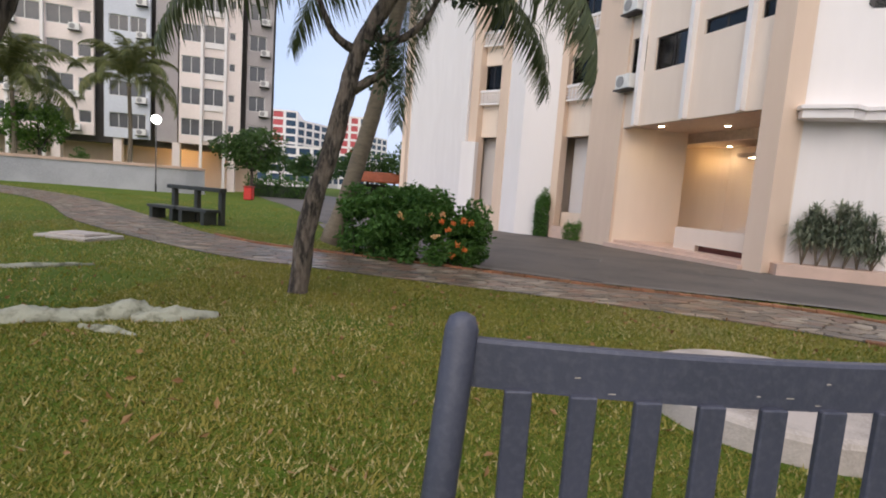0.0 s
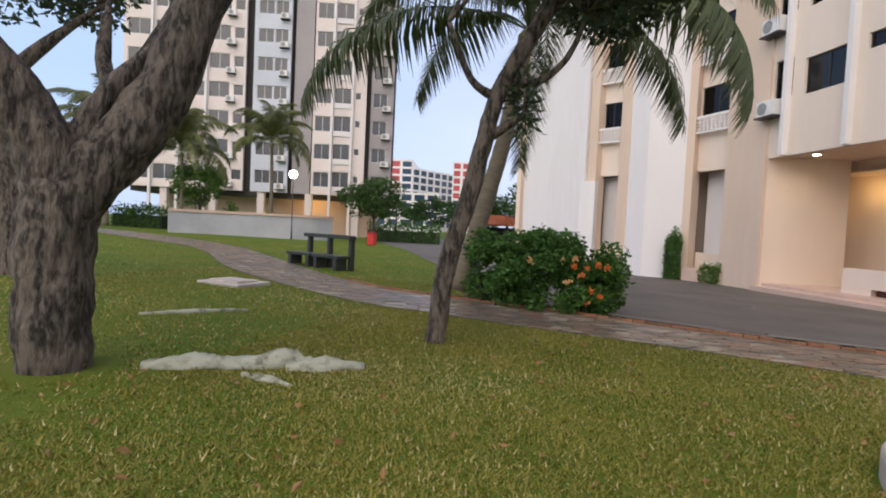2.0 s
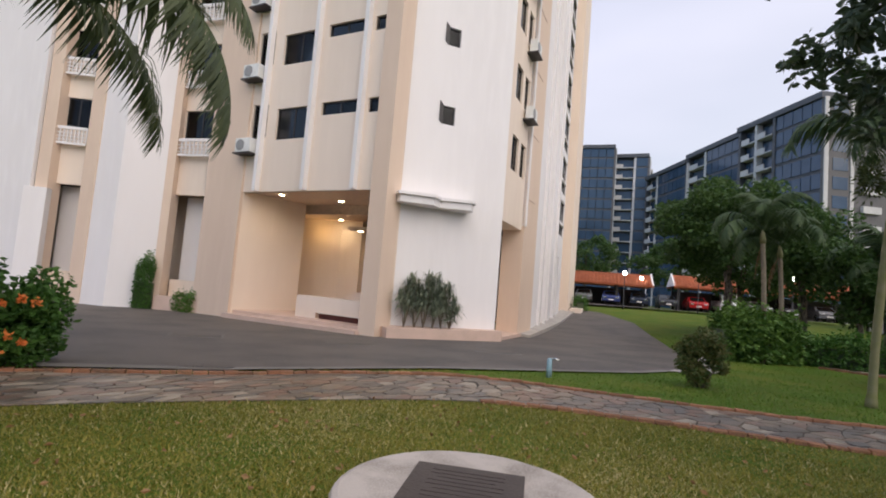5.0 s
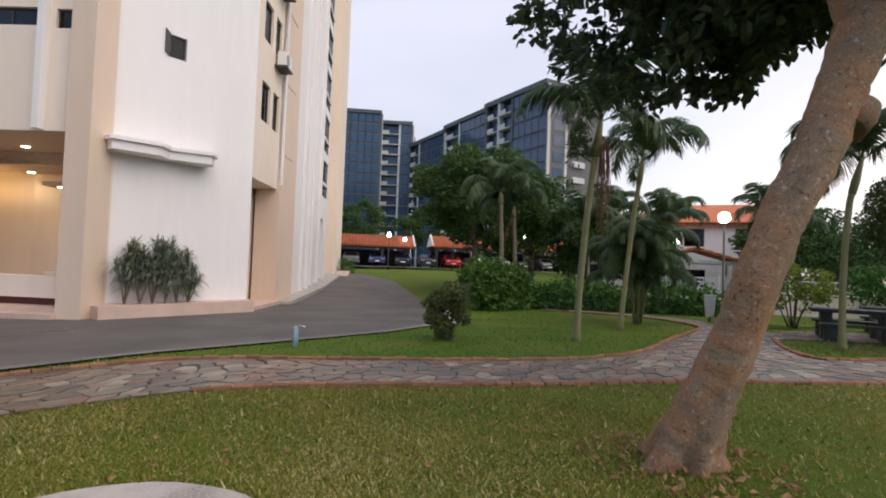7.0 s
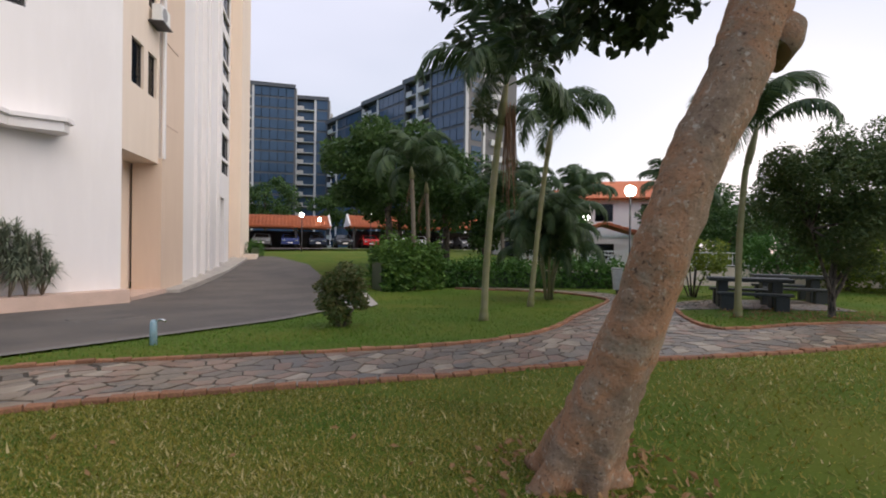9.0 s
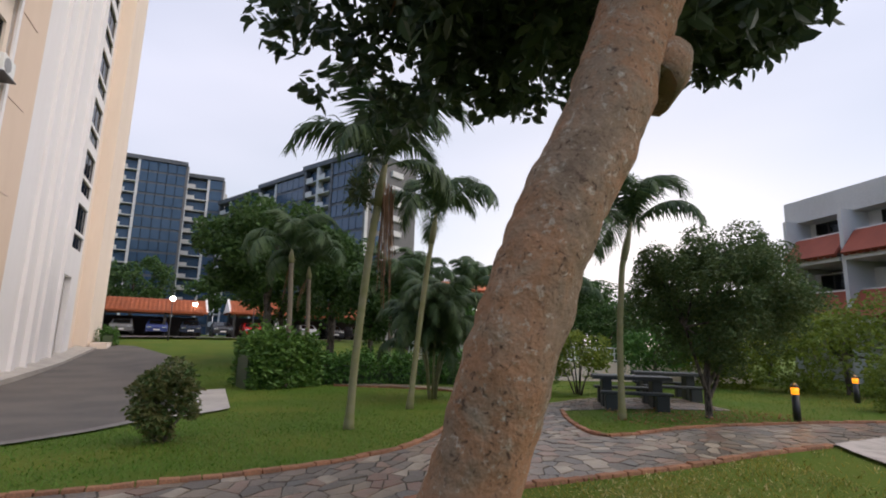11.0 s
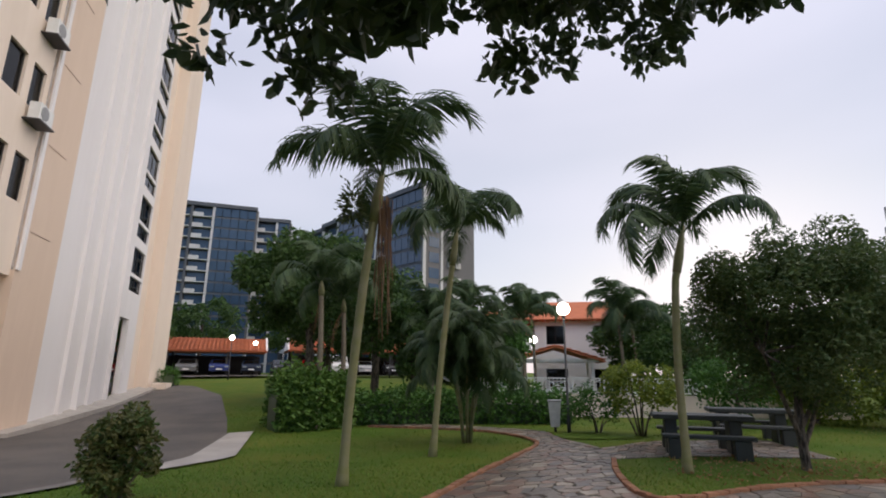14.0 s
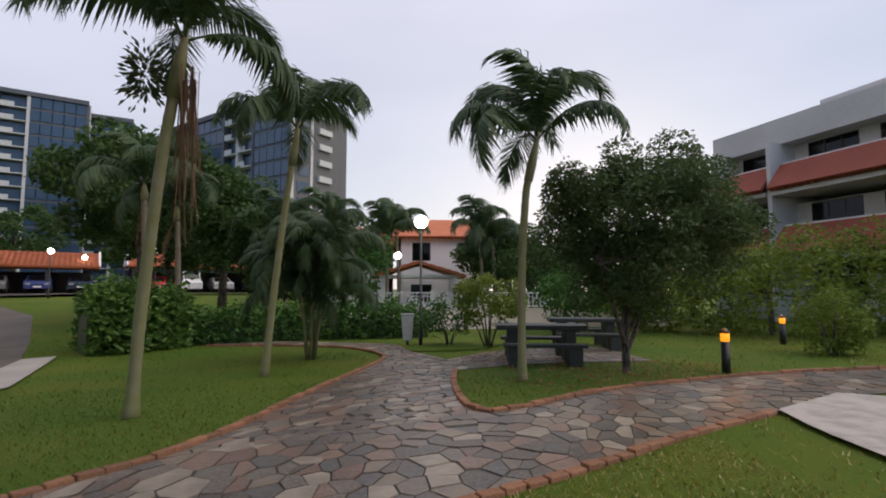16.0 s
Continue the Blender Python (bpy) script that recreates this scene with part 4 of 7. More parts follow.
def palm(trunk, fronds, meshes, label, bark, r0=0.10, r1=0.065, scale=1.0, seed=1, shaft=0.6, dead=0, group="", heads=None, rings=True, tilt=(0, 62)):
    rng = random.Random(seed)
    base = Vector(trunk[0])
    t = thing("palm_tree", base, label, "palm tree", group)
    bm = bmesh.new()
    pts = curve_points(trunk, 8)
    n = len(pts)
    rad = []
    for i in range(n):
        f = i / (n - 1)
        r = r0 + (r1 - r0) * f
        if f < 0.1:
            r *= 1 + 0.5 * (1 - f / 0.1)
        if rings:
            r *= 1 + 0.05 * (i % 2)
        rad.append(r)
    tube(bm, [p - base for p in pts], rad, 12, True, 0.04)
    part("trunk", bm, bark, t)
    top = pts[-1] - base
    axis = (pts[-1] - pts[-3]).normalized()
    if shaft:
        bm = bmesh.new()
        tube(bm, [top - axis * 0.05, top + axis * shaft * 0.3, top + axis * shaft], [r1 * 1.25, r1 * 1.4, r1 * 0.5], 12)
        part("crownshaft", bm, GREENSTEM, t, "green crownshaft")
    hub = top + axis * shaft * 0.8
    for i in range(fronds):
        me = meshes[i % len(meshes)]
        f = new("frond", me)
        f.parent = t
        level = i / max(1, fronds - 1)
        az = 360 * i * 0.381966 + rng.uniform(-12, 12)
        f.matrix_local = Matrix.Translation(hub) @ pose(0, 0, 0, 0, 0, az) @ pose(0, 0, 0, rng.uniform(-14, 14), tilt[0] + (tilt[1] - tilt[0]) * level - 30, 0) @ Matrix.Scale(scale * rng.uniform(0.85, 1.1), 4)
    for i in range(dead):
        f = new("dead_frond", DEAD)
        f.parent = t
        f["label"] = "brown dead frond hanging down"
        f.matrix_local = Matrix.Translation(hub - axis * 0.35) @ pose(0, 0, 0, 0, 0, rng.uniform(0, 360)) @ pose(0, 0, 0, 0, 118, 0)
    return t


def shrub(x, y, size, count, leaf_size, mat, label, seed, name="shrub", n=24, clump=0.25, stems=5, category="shrub", low=0.0, group=""):
    rng = np.random.default_rng(seed)
    g = gz(x, y)
    t = thing(name, (x, y, g), label, category, group)
    cs, rs = clumps(rng, (0, 0, low + size[2]), size, n, clump)
    cs[:, 2] = np.maximum(cs[:, 2], clump * 0.6)
    for i in range(stems):
        bm = bmesh.new()
        c = cs[i % len(cs)]
        tube(bm, [(c[0] * 0.12, c[1] * 0.12, -0.05), (c[0] * 0.4, c[1] * 0.4, c[2] * 0.45), tuple(c)], [0.03, 0.022, 0.008], 6)
        part("stem", bm, BARK, t)
    leaf_cloud("foliage", cloud_points(rng, cs, rs, count), leaf_size, mat, t, 0.1, 0.5, seed)
    return t


def hedge(name, line, width, height, count, mat, label, seed, leaf_size=0.10):
    rng = np.random.default_rng(seed)
    line = resample(line, 0.35)
    base = line[0]
    g0 = gz(base.x, base.y)
    t = thing(name, (base.x, base.y, g0), label, "hedge")
    pts = []
    for i in range(count):
        k = rng.integers(0, len(line) - 1)
        p = line[k].lerp(line[k + 1], rng.uniform())
        d = (line[k + 1] - line[k]).normalized()
        nrm = Vector((-d.y, d.x))
        wob = 1 + 0.35 * noise.noise(Vector((p.x * 1.5, p.y * 1.5, seed)))
        face = rng.uniform()
        if face < 0.4:
            u, v = rng.uniform(-1, 1), 1 + rng.normal() * 0.14
        else:
            u, v = (1 if rng.uniform() < 0.5 else -1) + rng.normal() * 0.2, rng.uniform(0.02, 1)
        q = p + nrm * (u * width / 2 * wob)
        pts.append((q.x - base.x, q.y - base.y, gz(q.x, q.y) - g0 + v * height * wob))
    leaf_cloud("foliage", pts, leaf_size, mat, t, -0.05, 0.55, seed, 0.2, True)
    # Solid boxes behind the leaves; their dark colour gives the inner shade.
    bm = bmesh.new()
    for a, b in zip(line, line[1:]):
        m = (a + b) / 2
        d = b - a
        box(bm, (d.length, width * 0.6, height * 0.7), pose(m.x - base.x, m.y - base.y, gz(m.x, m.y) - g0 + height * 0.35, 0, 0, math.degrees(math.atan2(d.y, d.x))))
    part("core", bm, DARKLEAF, t, "solid dark core box, coloured for the hedge's inner shade")
    return t


# leaning tree beside the walk
TRUNK = [(5.54, 1.24, -0.2), (5.44, 1.14, 0.2), (5.35, 1.0, 0.6), (5.27, 0.87, 1.0), (5.20, 0.76, 1.4), (5.22, 0.62, 1.8), (5.31, 0.43, 2.2), (5.42, 0.29, 2.6), (5.54, 0.15, 3.0), (5.62, 0.08, 3.25)]
GIRTH = [0.27, 0.195, 0.162, 0.145, 0.142, 0.143, 0.146, 0.150, 0.165, 0.15]
lean = thing("tree", (5.52, 1.22, gz(5.52, 1.22)), "leaning tree with mottled orange and grey bark", "tree")
off = lean.matrix_world.translation
def fluted_trunk(line, girth, seg=40):
    """A trunk that spreads into buttress lobes at its foot, with swellings and shallow hollows."""
    bm = bmesh.new()
    tube(bm, line, girth, seg, True, 0.09)
    foot = line[0]
    for v in bm.verts:
        h = max(0.0, v.co.z - foot.z)
        near = min(line, key=lambda p: (p - v.co).length)
        o = v.co - near
        a = math.atan2(o.y, o.x)
        lobes = 0.55 * math.cos(5 * a + 0.6) + 0.3 * math.cos(3 * a - 1.1)
        k = 1 + lobes * 0.62 * math.exp(-h / 0.26) + lobes * 0.06 * math.exp(-h / 1.2)
        k += 0.06 * noise.noise(v.co * 2.6) + 0.03 * noise.noise(v.co * 9.0)
        v.co = near + o * k
    return bm


pts = curve_points(TRUNK, 12)
girth = [1.05 * g for g in np.interp(np.linspace(0, 9, len(pts)), range(10), GIRTH)]
part("trunk", fluted_trunk([p - off for p in pts], girth), SMOOTHBARK, lean)
bm = bmesh.new()
tube(bm, [Vector(p) - off for p in ((5.42, 0.24, 2.40), (5.45, 0.15, 2.50), (5.46, 0.09, 2.57), (5.46, 0.07, 2.59))], [0.13, 0.12, 0.085, 0.04], 18, True, 0.2)
part("branch_stub", bm, SMOOTHBARK, lean, "rounded scar of a cut branch")
BOUGHS = [[(5.56, 0.12, 3.1), (5.64, 0.25, 3.6), (5.8, 0.4, 4.3), (6.6, 0.8, 5.2)], [(5.56, 0.1, 3.05), (5.80, -0.2, 3.5), (6.5, -0.8, 4.2), (8.2, -2.4, 5.0)],
          [(5.64, 0.2, 3.55), (6.5, 0.7, 4.4), (7.3, 1.2, 5.0), (8.0, 1.7, 5.4)], [(5.70, -0.05, 3.4), (7.2, -0.3, 4.4), (9.6, -0.4, 5.0)], [(5.6, 0.2, 3.5), (5.1, -0.7, 4.0), (4.6, -1.8, 4.9)]]
for limb in BOUGHS:
    bm = bmesh.new()
    q = curve_points(limb, 6)
    tube(bm, [p - off for p in q], [0.125 + (0.03 - 0.125) * i / (len(q) - 1) for i in range(len(q))], 12, True, 0.12)
    part("limb", bm, SMOOTHBARK, lean)
rng = np.random.default_rng(11)
cs, rs = [], []
for limb in BOUGHS:
    for p in curve_points(limb, 5)[6:]:
        for k in range(4):
            cs.append(np.array(p) + rng.normal(size=3) * [0.7, 0.7, 0.35] + [0, 0, 0.25])
            rs.append(rng.uniform(0.25, 0.5))
cs2, rs2 = clumps(rng, (8.0, -0.4, 5.95), (2.9, 3.3, 0.95), 100, 0.5)
rim = np.stack([rng.uniform(7.5, 9.5, 34), rng.uniform(-2.8, 1.7, 34), rng.uniform(4.65, 5.2, 34)], 1)
cs2, rs2 = np.vstack([cs2, rim]), np.concatenate([rs2, rng.uniform(0.28, 0.45, 34)])
hang = np.stack([rng.uniform(6.6, 8.4, 34), rng.uniform(0.1, 2.5, 34), rng.uniform(3.85, 4.7, 34)], 1)
cs2, rs2 = np.vstack([cs2, hang]), np.concatenate([rs2, rng.uniform(0.22, 0.36, 34)])
low = np.stack([rng.uniform(6.2, 7.7, 20), rng.uniform(0.2, 1.3, 20), rng.uniform(3.4, 4.0, 20)], 1)
side = np.stack([rng.uniform(6.3, 7.7, 12), rng.uniform(-1.7, -0.4, 12), rng.uniform(3.75, 4.3, 12)], 1)
cs2, rs2 = np.vstack([cs2, low, side]), np.concatenate([rs2, rng.uniform(0.20, 0.32, 32)])
cs, rs = np.vstack([np.array(cs), cs2]), np.concatenate([np.array(rs), rs2])
bm = bmesh.new()
tips = [curve_points(l, 5)[-1] for l in BOUGHS] + [curve_points(l, 5)[-5] for l in BOUGHS]
for c in cs2[::3]:
    e = min(tips, key=lambda q: (q - Vector(c)).length)
    tube(bm, [e - off, e.lerp(Vector(c), 0.5) + Vector((0, 0, 0.15)) - off, Vector(c) - off], [0.03, 0.02, 0.008], 5, False)
part("twig", bm, SMOOTHBARK, lean)
leaf_cloud("crown", cloud_points(rng, cs, rs, 44000, 0.15) - np.array(off), 0.165, DARKLEAF, lean, 0.55, 0.52, 11, 0.18, True)

# thin leaning tree in front of the coconut palm
tree((-1.83, 6.34), [(-1.83, 6.34, -0.25), (-1.72, 6.29, 0.82), (-1.48, 6.27, 1.67), (-1.32, 6.31, 2.42), (-1.18, 6.34, 2.97), (-0.92, 6.40, 3.50), (-0.55, 6.45, 4.1), (0.2, 6.2, 4.9)],
     [[(-1.25, 6.33, 2.46), (-1.02, 6.38, 2.62), (-0.87, 6.41, 2.76), (-0.86, 6.41, 3.0)], [(-1.10, 6.36, 3.12), (-0.75, 6.44, 3.12), (-0.42, 6.5, 3.4), (-0.2, 6.5, 3.9)], [(-1.2, 6.33, 2.9), (-1.5, 6.2, 3.1), (-1.75, 6.0, 3.7)], [(0.2, 6.2, 4.9), (0.9, 5.6, 5.2), (1.6, 5.2, 5.4)]],
     (0.35, 6.2, 4.75), (1.9, 1.5, 0.75), 11000, 0.13, BARK, DARKLEAF, "slim leaning tree with dark grey bark on the lawn", 21, 46, 0.42, (0.125, 0.085))
shr = thing("epiphyte", (-0.95, 6.39, 2.62), "tuft of small leafy fern growing on a branch stub", "fern")
rng = np.random.default_rng(5)
leaf_cloud("foliage", rng.normal(size=(320, 3)) * [0.07, 0.07, 0.18] + [0.05, 0, 0.25], 0.11, DARKLEAF, shr, 0.0, 0.35, 5)

# big forked tree with rough bark
tree((-4.45, 3.65), [(-4.45, 3.65, -0.2), (-4.47, 3.62, 0.5), (-4.46, 3.64, 1.1), (-4.42, 3.68, 1.55)],
     [[(-4.42, 3.68, 1.4), (-4.52, 3.56, 1.85), (-4.64, 3.43, 2.25), (-4.9, 3.1, 2.8), (-5.3, 2.6, 3.8)], [(-4.42, 3.70, 1.45), (-4.15, 3.98, 1.95), (-3.93, 4.22, 2.5), (-3.75, 4.42, 3.3), (-3.4, 4.8, 4.4)], [(-4.42, 3.68, 1.7), (-4.3, 3.9, 2.3), (-4.1, 4.2, 2.8), (-4.0, 4.6, 3.6)], [(-4.1, 4.05, 2.0), (-4.5, 4.1, 2.6), (-4.7, 4.3, 3.2)]],
     (-4.4, 4.2, 5.6), (2.6, 2.4, 0.9), 6000, 0.14, BARK, DARKLEAF, "old forked tree with deeply furrowed dark bark", 23, 60, 0.45, (0.27, 0.30), thick=((0.26, 0.15), (0.29, 0.17), (0.12, 0.06), (0.09, 0.05)))
tree((-10.8, 8.1), [(-10.8, 8.1, -0.2), (-10.85, 8.08, 1.5), (-11.0, 7.9, 3.0), (-11.2, 7.7, 4.2)],
     [[(-11.2, 7.7, 4.2), (-11.8, 7.3, 5.2), (-12.4, 7.0, 6.0)], [(-11.1, 7.8, 3.6), (-10.4, 8.5, 4.8), (-9.8, 9.2, 5.8)]],
     (-11, 8, 6.6), (3.2, 3.0, 1.2), 5000, 0.2, BARK, DARKLEAF, "tall dark-barked tree behind the picnic tables", 25, 40, 0.6, (0.32, 0.24))

# palms
palm([(-2.5, 11.2, 0.0), (-1.99, 11.27, 1.98), (-1.69, 11.30, 3.21), (-1.51, 11.32, 4.29), (-1.3, 11.34, 5.4)], 20, COCO, "coconut palm with long drooping fronds behind the flowering bush", PALMBARK, 0.19, 0.15, 1.1, 3, 0.3, 0, tilt=(-15, 72))
lawn_palm = palm([(13.19, 3.12, -0.35), (13.22, 3.06, 1.14), (13.27, 2.92, 3.04), (13.31, 2.81, 4.03)], 11, FROND, "slender palm with a green ringed trunk and arching fronds", GREENSTEM, 0.075, 0.072, 1.0, 5, 1.0, 0, "palms on the lawn", tilt=(-14, 62))
palm([(16.5, 2.38, -0.4), (16.53, 2.22, 1.49), (16.56, 2.07, 3.0), (16.58, 1.96, 3.9)], 10, FROND, "slender palm with a green ringed trunk and arching fronds", GREENSTEM, 0.07, 0.062, 0.88, 8, 0.9, 0, "palms on the lawn", tilt=(-12, 64))
palm([(15.0, -2.38, -0.3), (15.0, -2.39, 1.47), (14.98, -2.47, 2.93), (14.97, -2.53, 3.3)], 10, FROND, "slender palm with a green ringed trunk and arching fronds", GREENSTEM, 0.07, 0.062, 0.88, 12, 0.85, 0, "palms on the lawn", tilt=(-14, 64))
rng = random.Random(17)
vs, fs = [], []
for k in range(34):
    p = Vector((rng.uniform(0.0, 0.25), rng.uniform(-0.68, -0.38), 4.75 + rng.uniform(-0.25, 0.1)))
    w = Vector((rng.uniform(-1, 1), rng.uniform(-1, 1), 0)).normalized() * rng.uniform(0.006, 0.022)
    sway = Vector((rng.uniform(-0.12, 0.12), rng.uniform(-0.16, 0.10), 0))
    fall = rng.uniform(0.7, 2.3)
    for q in range(5):
        c = p + sway * (q / 4) ** 1.5 - Vector((0, 0, fall * q / 4))
        vs += [tuple(c - w * (1 - 0.15 * q)), tuple(c + w * (1 - 0.15 * q))]
        if q:
            z = len(vs)
            fs.append((z - 4, z - 3, z - 1, z - 2))
raw("dead_frond", vs, fs, DRYFROND, lawn_palm)["label"] = "brown withered fronds hanging down the trunk"
fern = thing("epiphyte", (13.22, 3.1, 4.2), "pale leafy fern clump growing high on the palm trunk", "fern")
rng = np.random.default_rng(6)
leaf_cloud("foliage", rng.normal(size=(380, 3)) * [0.09, 0.11, 0.16] + [0.05, 0.10, 0.1], 0.12, COCOLEAF, fern, 0.2, 0.4, 6)
for i, (x, y, h, sc) in enumerate(((22.0, 7.6, 4.6, 0.95), (24.2, 7.6, 4.2, 1.0), (27, 4.6, 3.6, 1.0), (33.5, 3.9, 4.6, 1.1), (36, 1.0, 4.6, 1.2), (38, 0.4, 4.8, 1.2), (36, -4.6, 4.7, 1.25), (37.5, -5.6, 4.2, 1.2))):
    g = gz(x, y)
    palm([(x, y, g - 0.1), (x + 0.1, y, g + h * 0.5), (x + 0.1, y + 0.1, g + h)], 10, FROND, "feather palm in the planting beyond the hedge", PALMBARK, 0.1, 0.08, sc, 30 + i, 0.5, 1 if i < 2 else 0, "palms beyond the hedge", tilt=(-15, 62))
for i, (x, y, h, sc) in enumerate(((-22.5, 35.7, 7.0, 0.85), (-28, 32.6, 5.6, 0.95), (-33, 31, 6.8, 0.95))):
    g = gz(x, y)
    palm([(x, y, g - 0.1), (x + 0.1, y, g + h * 0.5), (x, y, g + h)], 22, GOLD, "coconut palm with yellowing fronds before the far block", PALMBARK, 0.16, 0.11, sc, 50 + i, 0.3, 0, "far coconut palms", tilt=(-25, 70))
# clump palm in the lawn's end
rng = np.random.default_rng(4)
cp = thing("clump_palm", (19.1, 2.0, gz(19.1, 2.0)), "bushy clump palm with dark arching fronds and bare stems", "palm")
for i in range(8):
    bm = bmesh.new()
    a = i * 2.4
    h = 1.2 + 1.5 * rng.uniform()
    dx, dy = math.cos(a) * 0.3, math.sin(a) * 0.3
    tube(bm, [(dx * 0.3, dy * 0.3, -0.1), (dx * 0.7, dy * 0.7, h * 0.5), (dx * 1.4, dy * 1.4, h)], [0.04, 0.035, 0.03], 8)
    part("stem", bm, GREENSTEM, cp)
    for k in range(7):
        f = new("frond", FROND[k % 4])
        f.parent = cp
        f.matrix_local = Matrix.Translation((dx * 1.4, dy * 1.4, h)) @ pose(0, 0, 0, 0, 0, k * 137.5 + i * 40) @ pose(0, 0, 0, 0, -25 + k * 9, 0) @ Matrix.Scale(0.72, 4)

# flowering bush behind the brick edge
bush = thing("flowering_bush", (-0.7, 10.7, gz(-0.7, 10.7)), "dense rounded green bush with orange and peach flowers", "bush")
rng = np.random.default_rng(31)
cs, rs = [], []
for i in range(95):
    u = rng.uniform(-1, 1)
    h = 1.72 - 0.35 * max(0, u) - 0.25 * max(0, -u - 0.7)
    cs.append((u * 1.42, rng.uniform(-0.65, 0.65) * math.sqrt(1 - 0.5 * u * u), rng.uniform(0.15, h - 0.22)))
    rs.append(rng.uniform(0.22, 0.36))
leaf_cloud("foliage", cloud_points(rng, cs, rs, 22000, 0.5), 0.095, BUSHLEAF, bush, 0.0, 0.55, 31, 0.18, True)
for i in range(7):
    bm = bmesh.new()
    x = -1.2 + 0.4 * i
    tube(bm, [(x, 0, -0.08), (x * 1.05, 0.05, 0.5), (x * 1.1, 0.02, 1.0)], [0.03, 0.02, 0.01], 6)
    part("stem", bm, BARK, bush)
for i, (x, z, mat) in enumerate(((0.62, 0.95, FLOWER), (0.85, 0.92, FLOWER), (1.05, 0.98, FLOWER), (0.75, 0.78, FLOWER), (0.95, 0.50, FLOWER), (1.1, 0.42, FLOWER), (1.2, 0.95, FLOWER), (0.4, 1.05, PEACHFLOWER), (0.62, 1.08, PEACHFLOWER), (0.5, 0.62, PEACHFLOWER), (-0.2, 1.0, PEACHFLOWER), (0.88, 0.28, FLOWER))):
    fl = leaf_cloud("flower", rng.normal(size=(26, 3)) * 0.022 + [x, -0.74 - 0.03 * rng.uniform(), z], 0.052, mat, bush, -0.3, 0.9, 40 + i)

# small trees and shrubs
tree((15.55, -4.45), [(15.55, -4.45, -0.3), (15.5, -4.42, 0.3), (15.42, -4.4, 0.9), (15.45, -4.5, 1.5)],
     [[(15.5, -4.42, 0.15), (15.7, -4.75, 0.7), (16.0, -5.1, 1.3), (16.2, -5.4, 2.2)], [(15.5, -4.42, 0.3), (15.2, -4.1, 1.0), (15.0, -3.8, 1.8)], [(15.45, -4.5, 1.4), (15.5, -4.7, 2.2), (15.6, -4.9, 3.0)], [(15.5, -4.42, 0.5), (15.6, -4.9, 1.2), (15.5, -5.4, 2.0)]],
     (15.6, -4.75, 2.5), (1.85, 1.9, 1.5), 52000, 0.085, BARK, TREELEAF, "round bushy small tree with several dark stems", 61, 130, 0.42, (0.08, 0.06))
shrub(11.6, 5.75, (0.42, 0.42, 0.66), 5200, 0.095, REDLEAF, "small open shrub with reddish young leaves on the lawn", 71, n=30, clump=0.18, low=0.08)
shrub(20.9, -2.7, (1.0, 1.0, 0.85), 2600, 0.13, YELLOWLEAF, "yellow-green shrub beside the boundary wall", 72, low=0.5, n=26, clump=0.32, stems=7)
shrub(17.0, -9.7, (0.75, 0.75, 0.72), 3200, 0.10, YELLOWLEAF, "loose yellow-green shrub on the south lawn", 76, n=26, clump=0.26)
shrub(21.8, -1.6, (0.7, 0.7, 0.7), 1800, 0.11, BUSHLEAF, "leafy shrub by the lamp post", 73, low=0.3, n=20, clump=0.28)
shrub(-29, 36, (1.2, 1.2, 0.9), 1800, 0.2, BUSHLEAF, "leafy shrub by the curved wall", 74)
shrub(-24.5, 33.6, (0.5, 0.5, 1.2), 1000, 0.16, HEDGELEAF, "slim shrub before the curved wall", 75)
hedge("hedge", [(21.6, 9.0), (22.6, 7.9), (23.4, 7.3)], 1.8, 1.62, 7500, HEDGELEAF, "tall bushy hedge with broad fresh green leaves", 81, 0.19)
hedge("hedge", [(23.4, 7.3), (24.6, 4.4), (25.2, 1.5), (25.5, -1.0)], 1.0, 1.0, 7500, BUSHLEAF, "low leafy hedge along the walk", 82, 0.16)
hedge("hedge", [(-34, 33), (-30, 33.5)], 1.6, 1.4, 2500, BUSHLEAF, "clipped hedge beside the curved wall", 83, 0.18)
hedge("hedge", [(-17.5, 44), (-11, 45)], 1.5, 1.5, 2500, BUSHLEAF, "clipped hedge beside the road", 84, 0.2)
hedge("hedge", [(6.0, 25.0), (6.6, 24.2)], 0.5, 0.6, 2500, HEDGELEAF, "small clipped hedge in the porch planter", 85, 0.09)
hedge("hedge", [(4.55, 26.0), (5.2, 25.75)], 0.6, 1.6, 3500, BUSHLEAF, "clipped green column shrub by the slab wall", 86, 0.1)
hedge("hedge", [(37.3, 25.6), (38.8, 26.6)], 0.9, 1.0, 900, BUSHLEAF, "clipped shrub in the end planter", 87, 0.14)

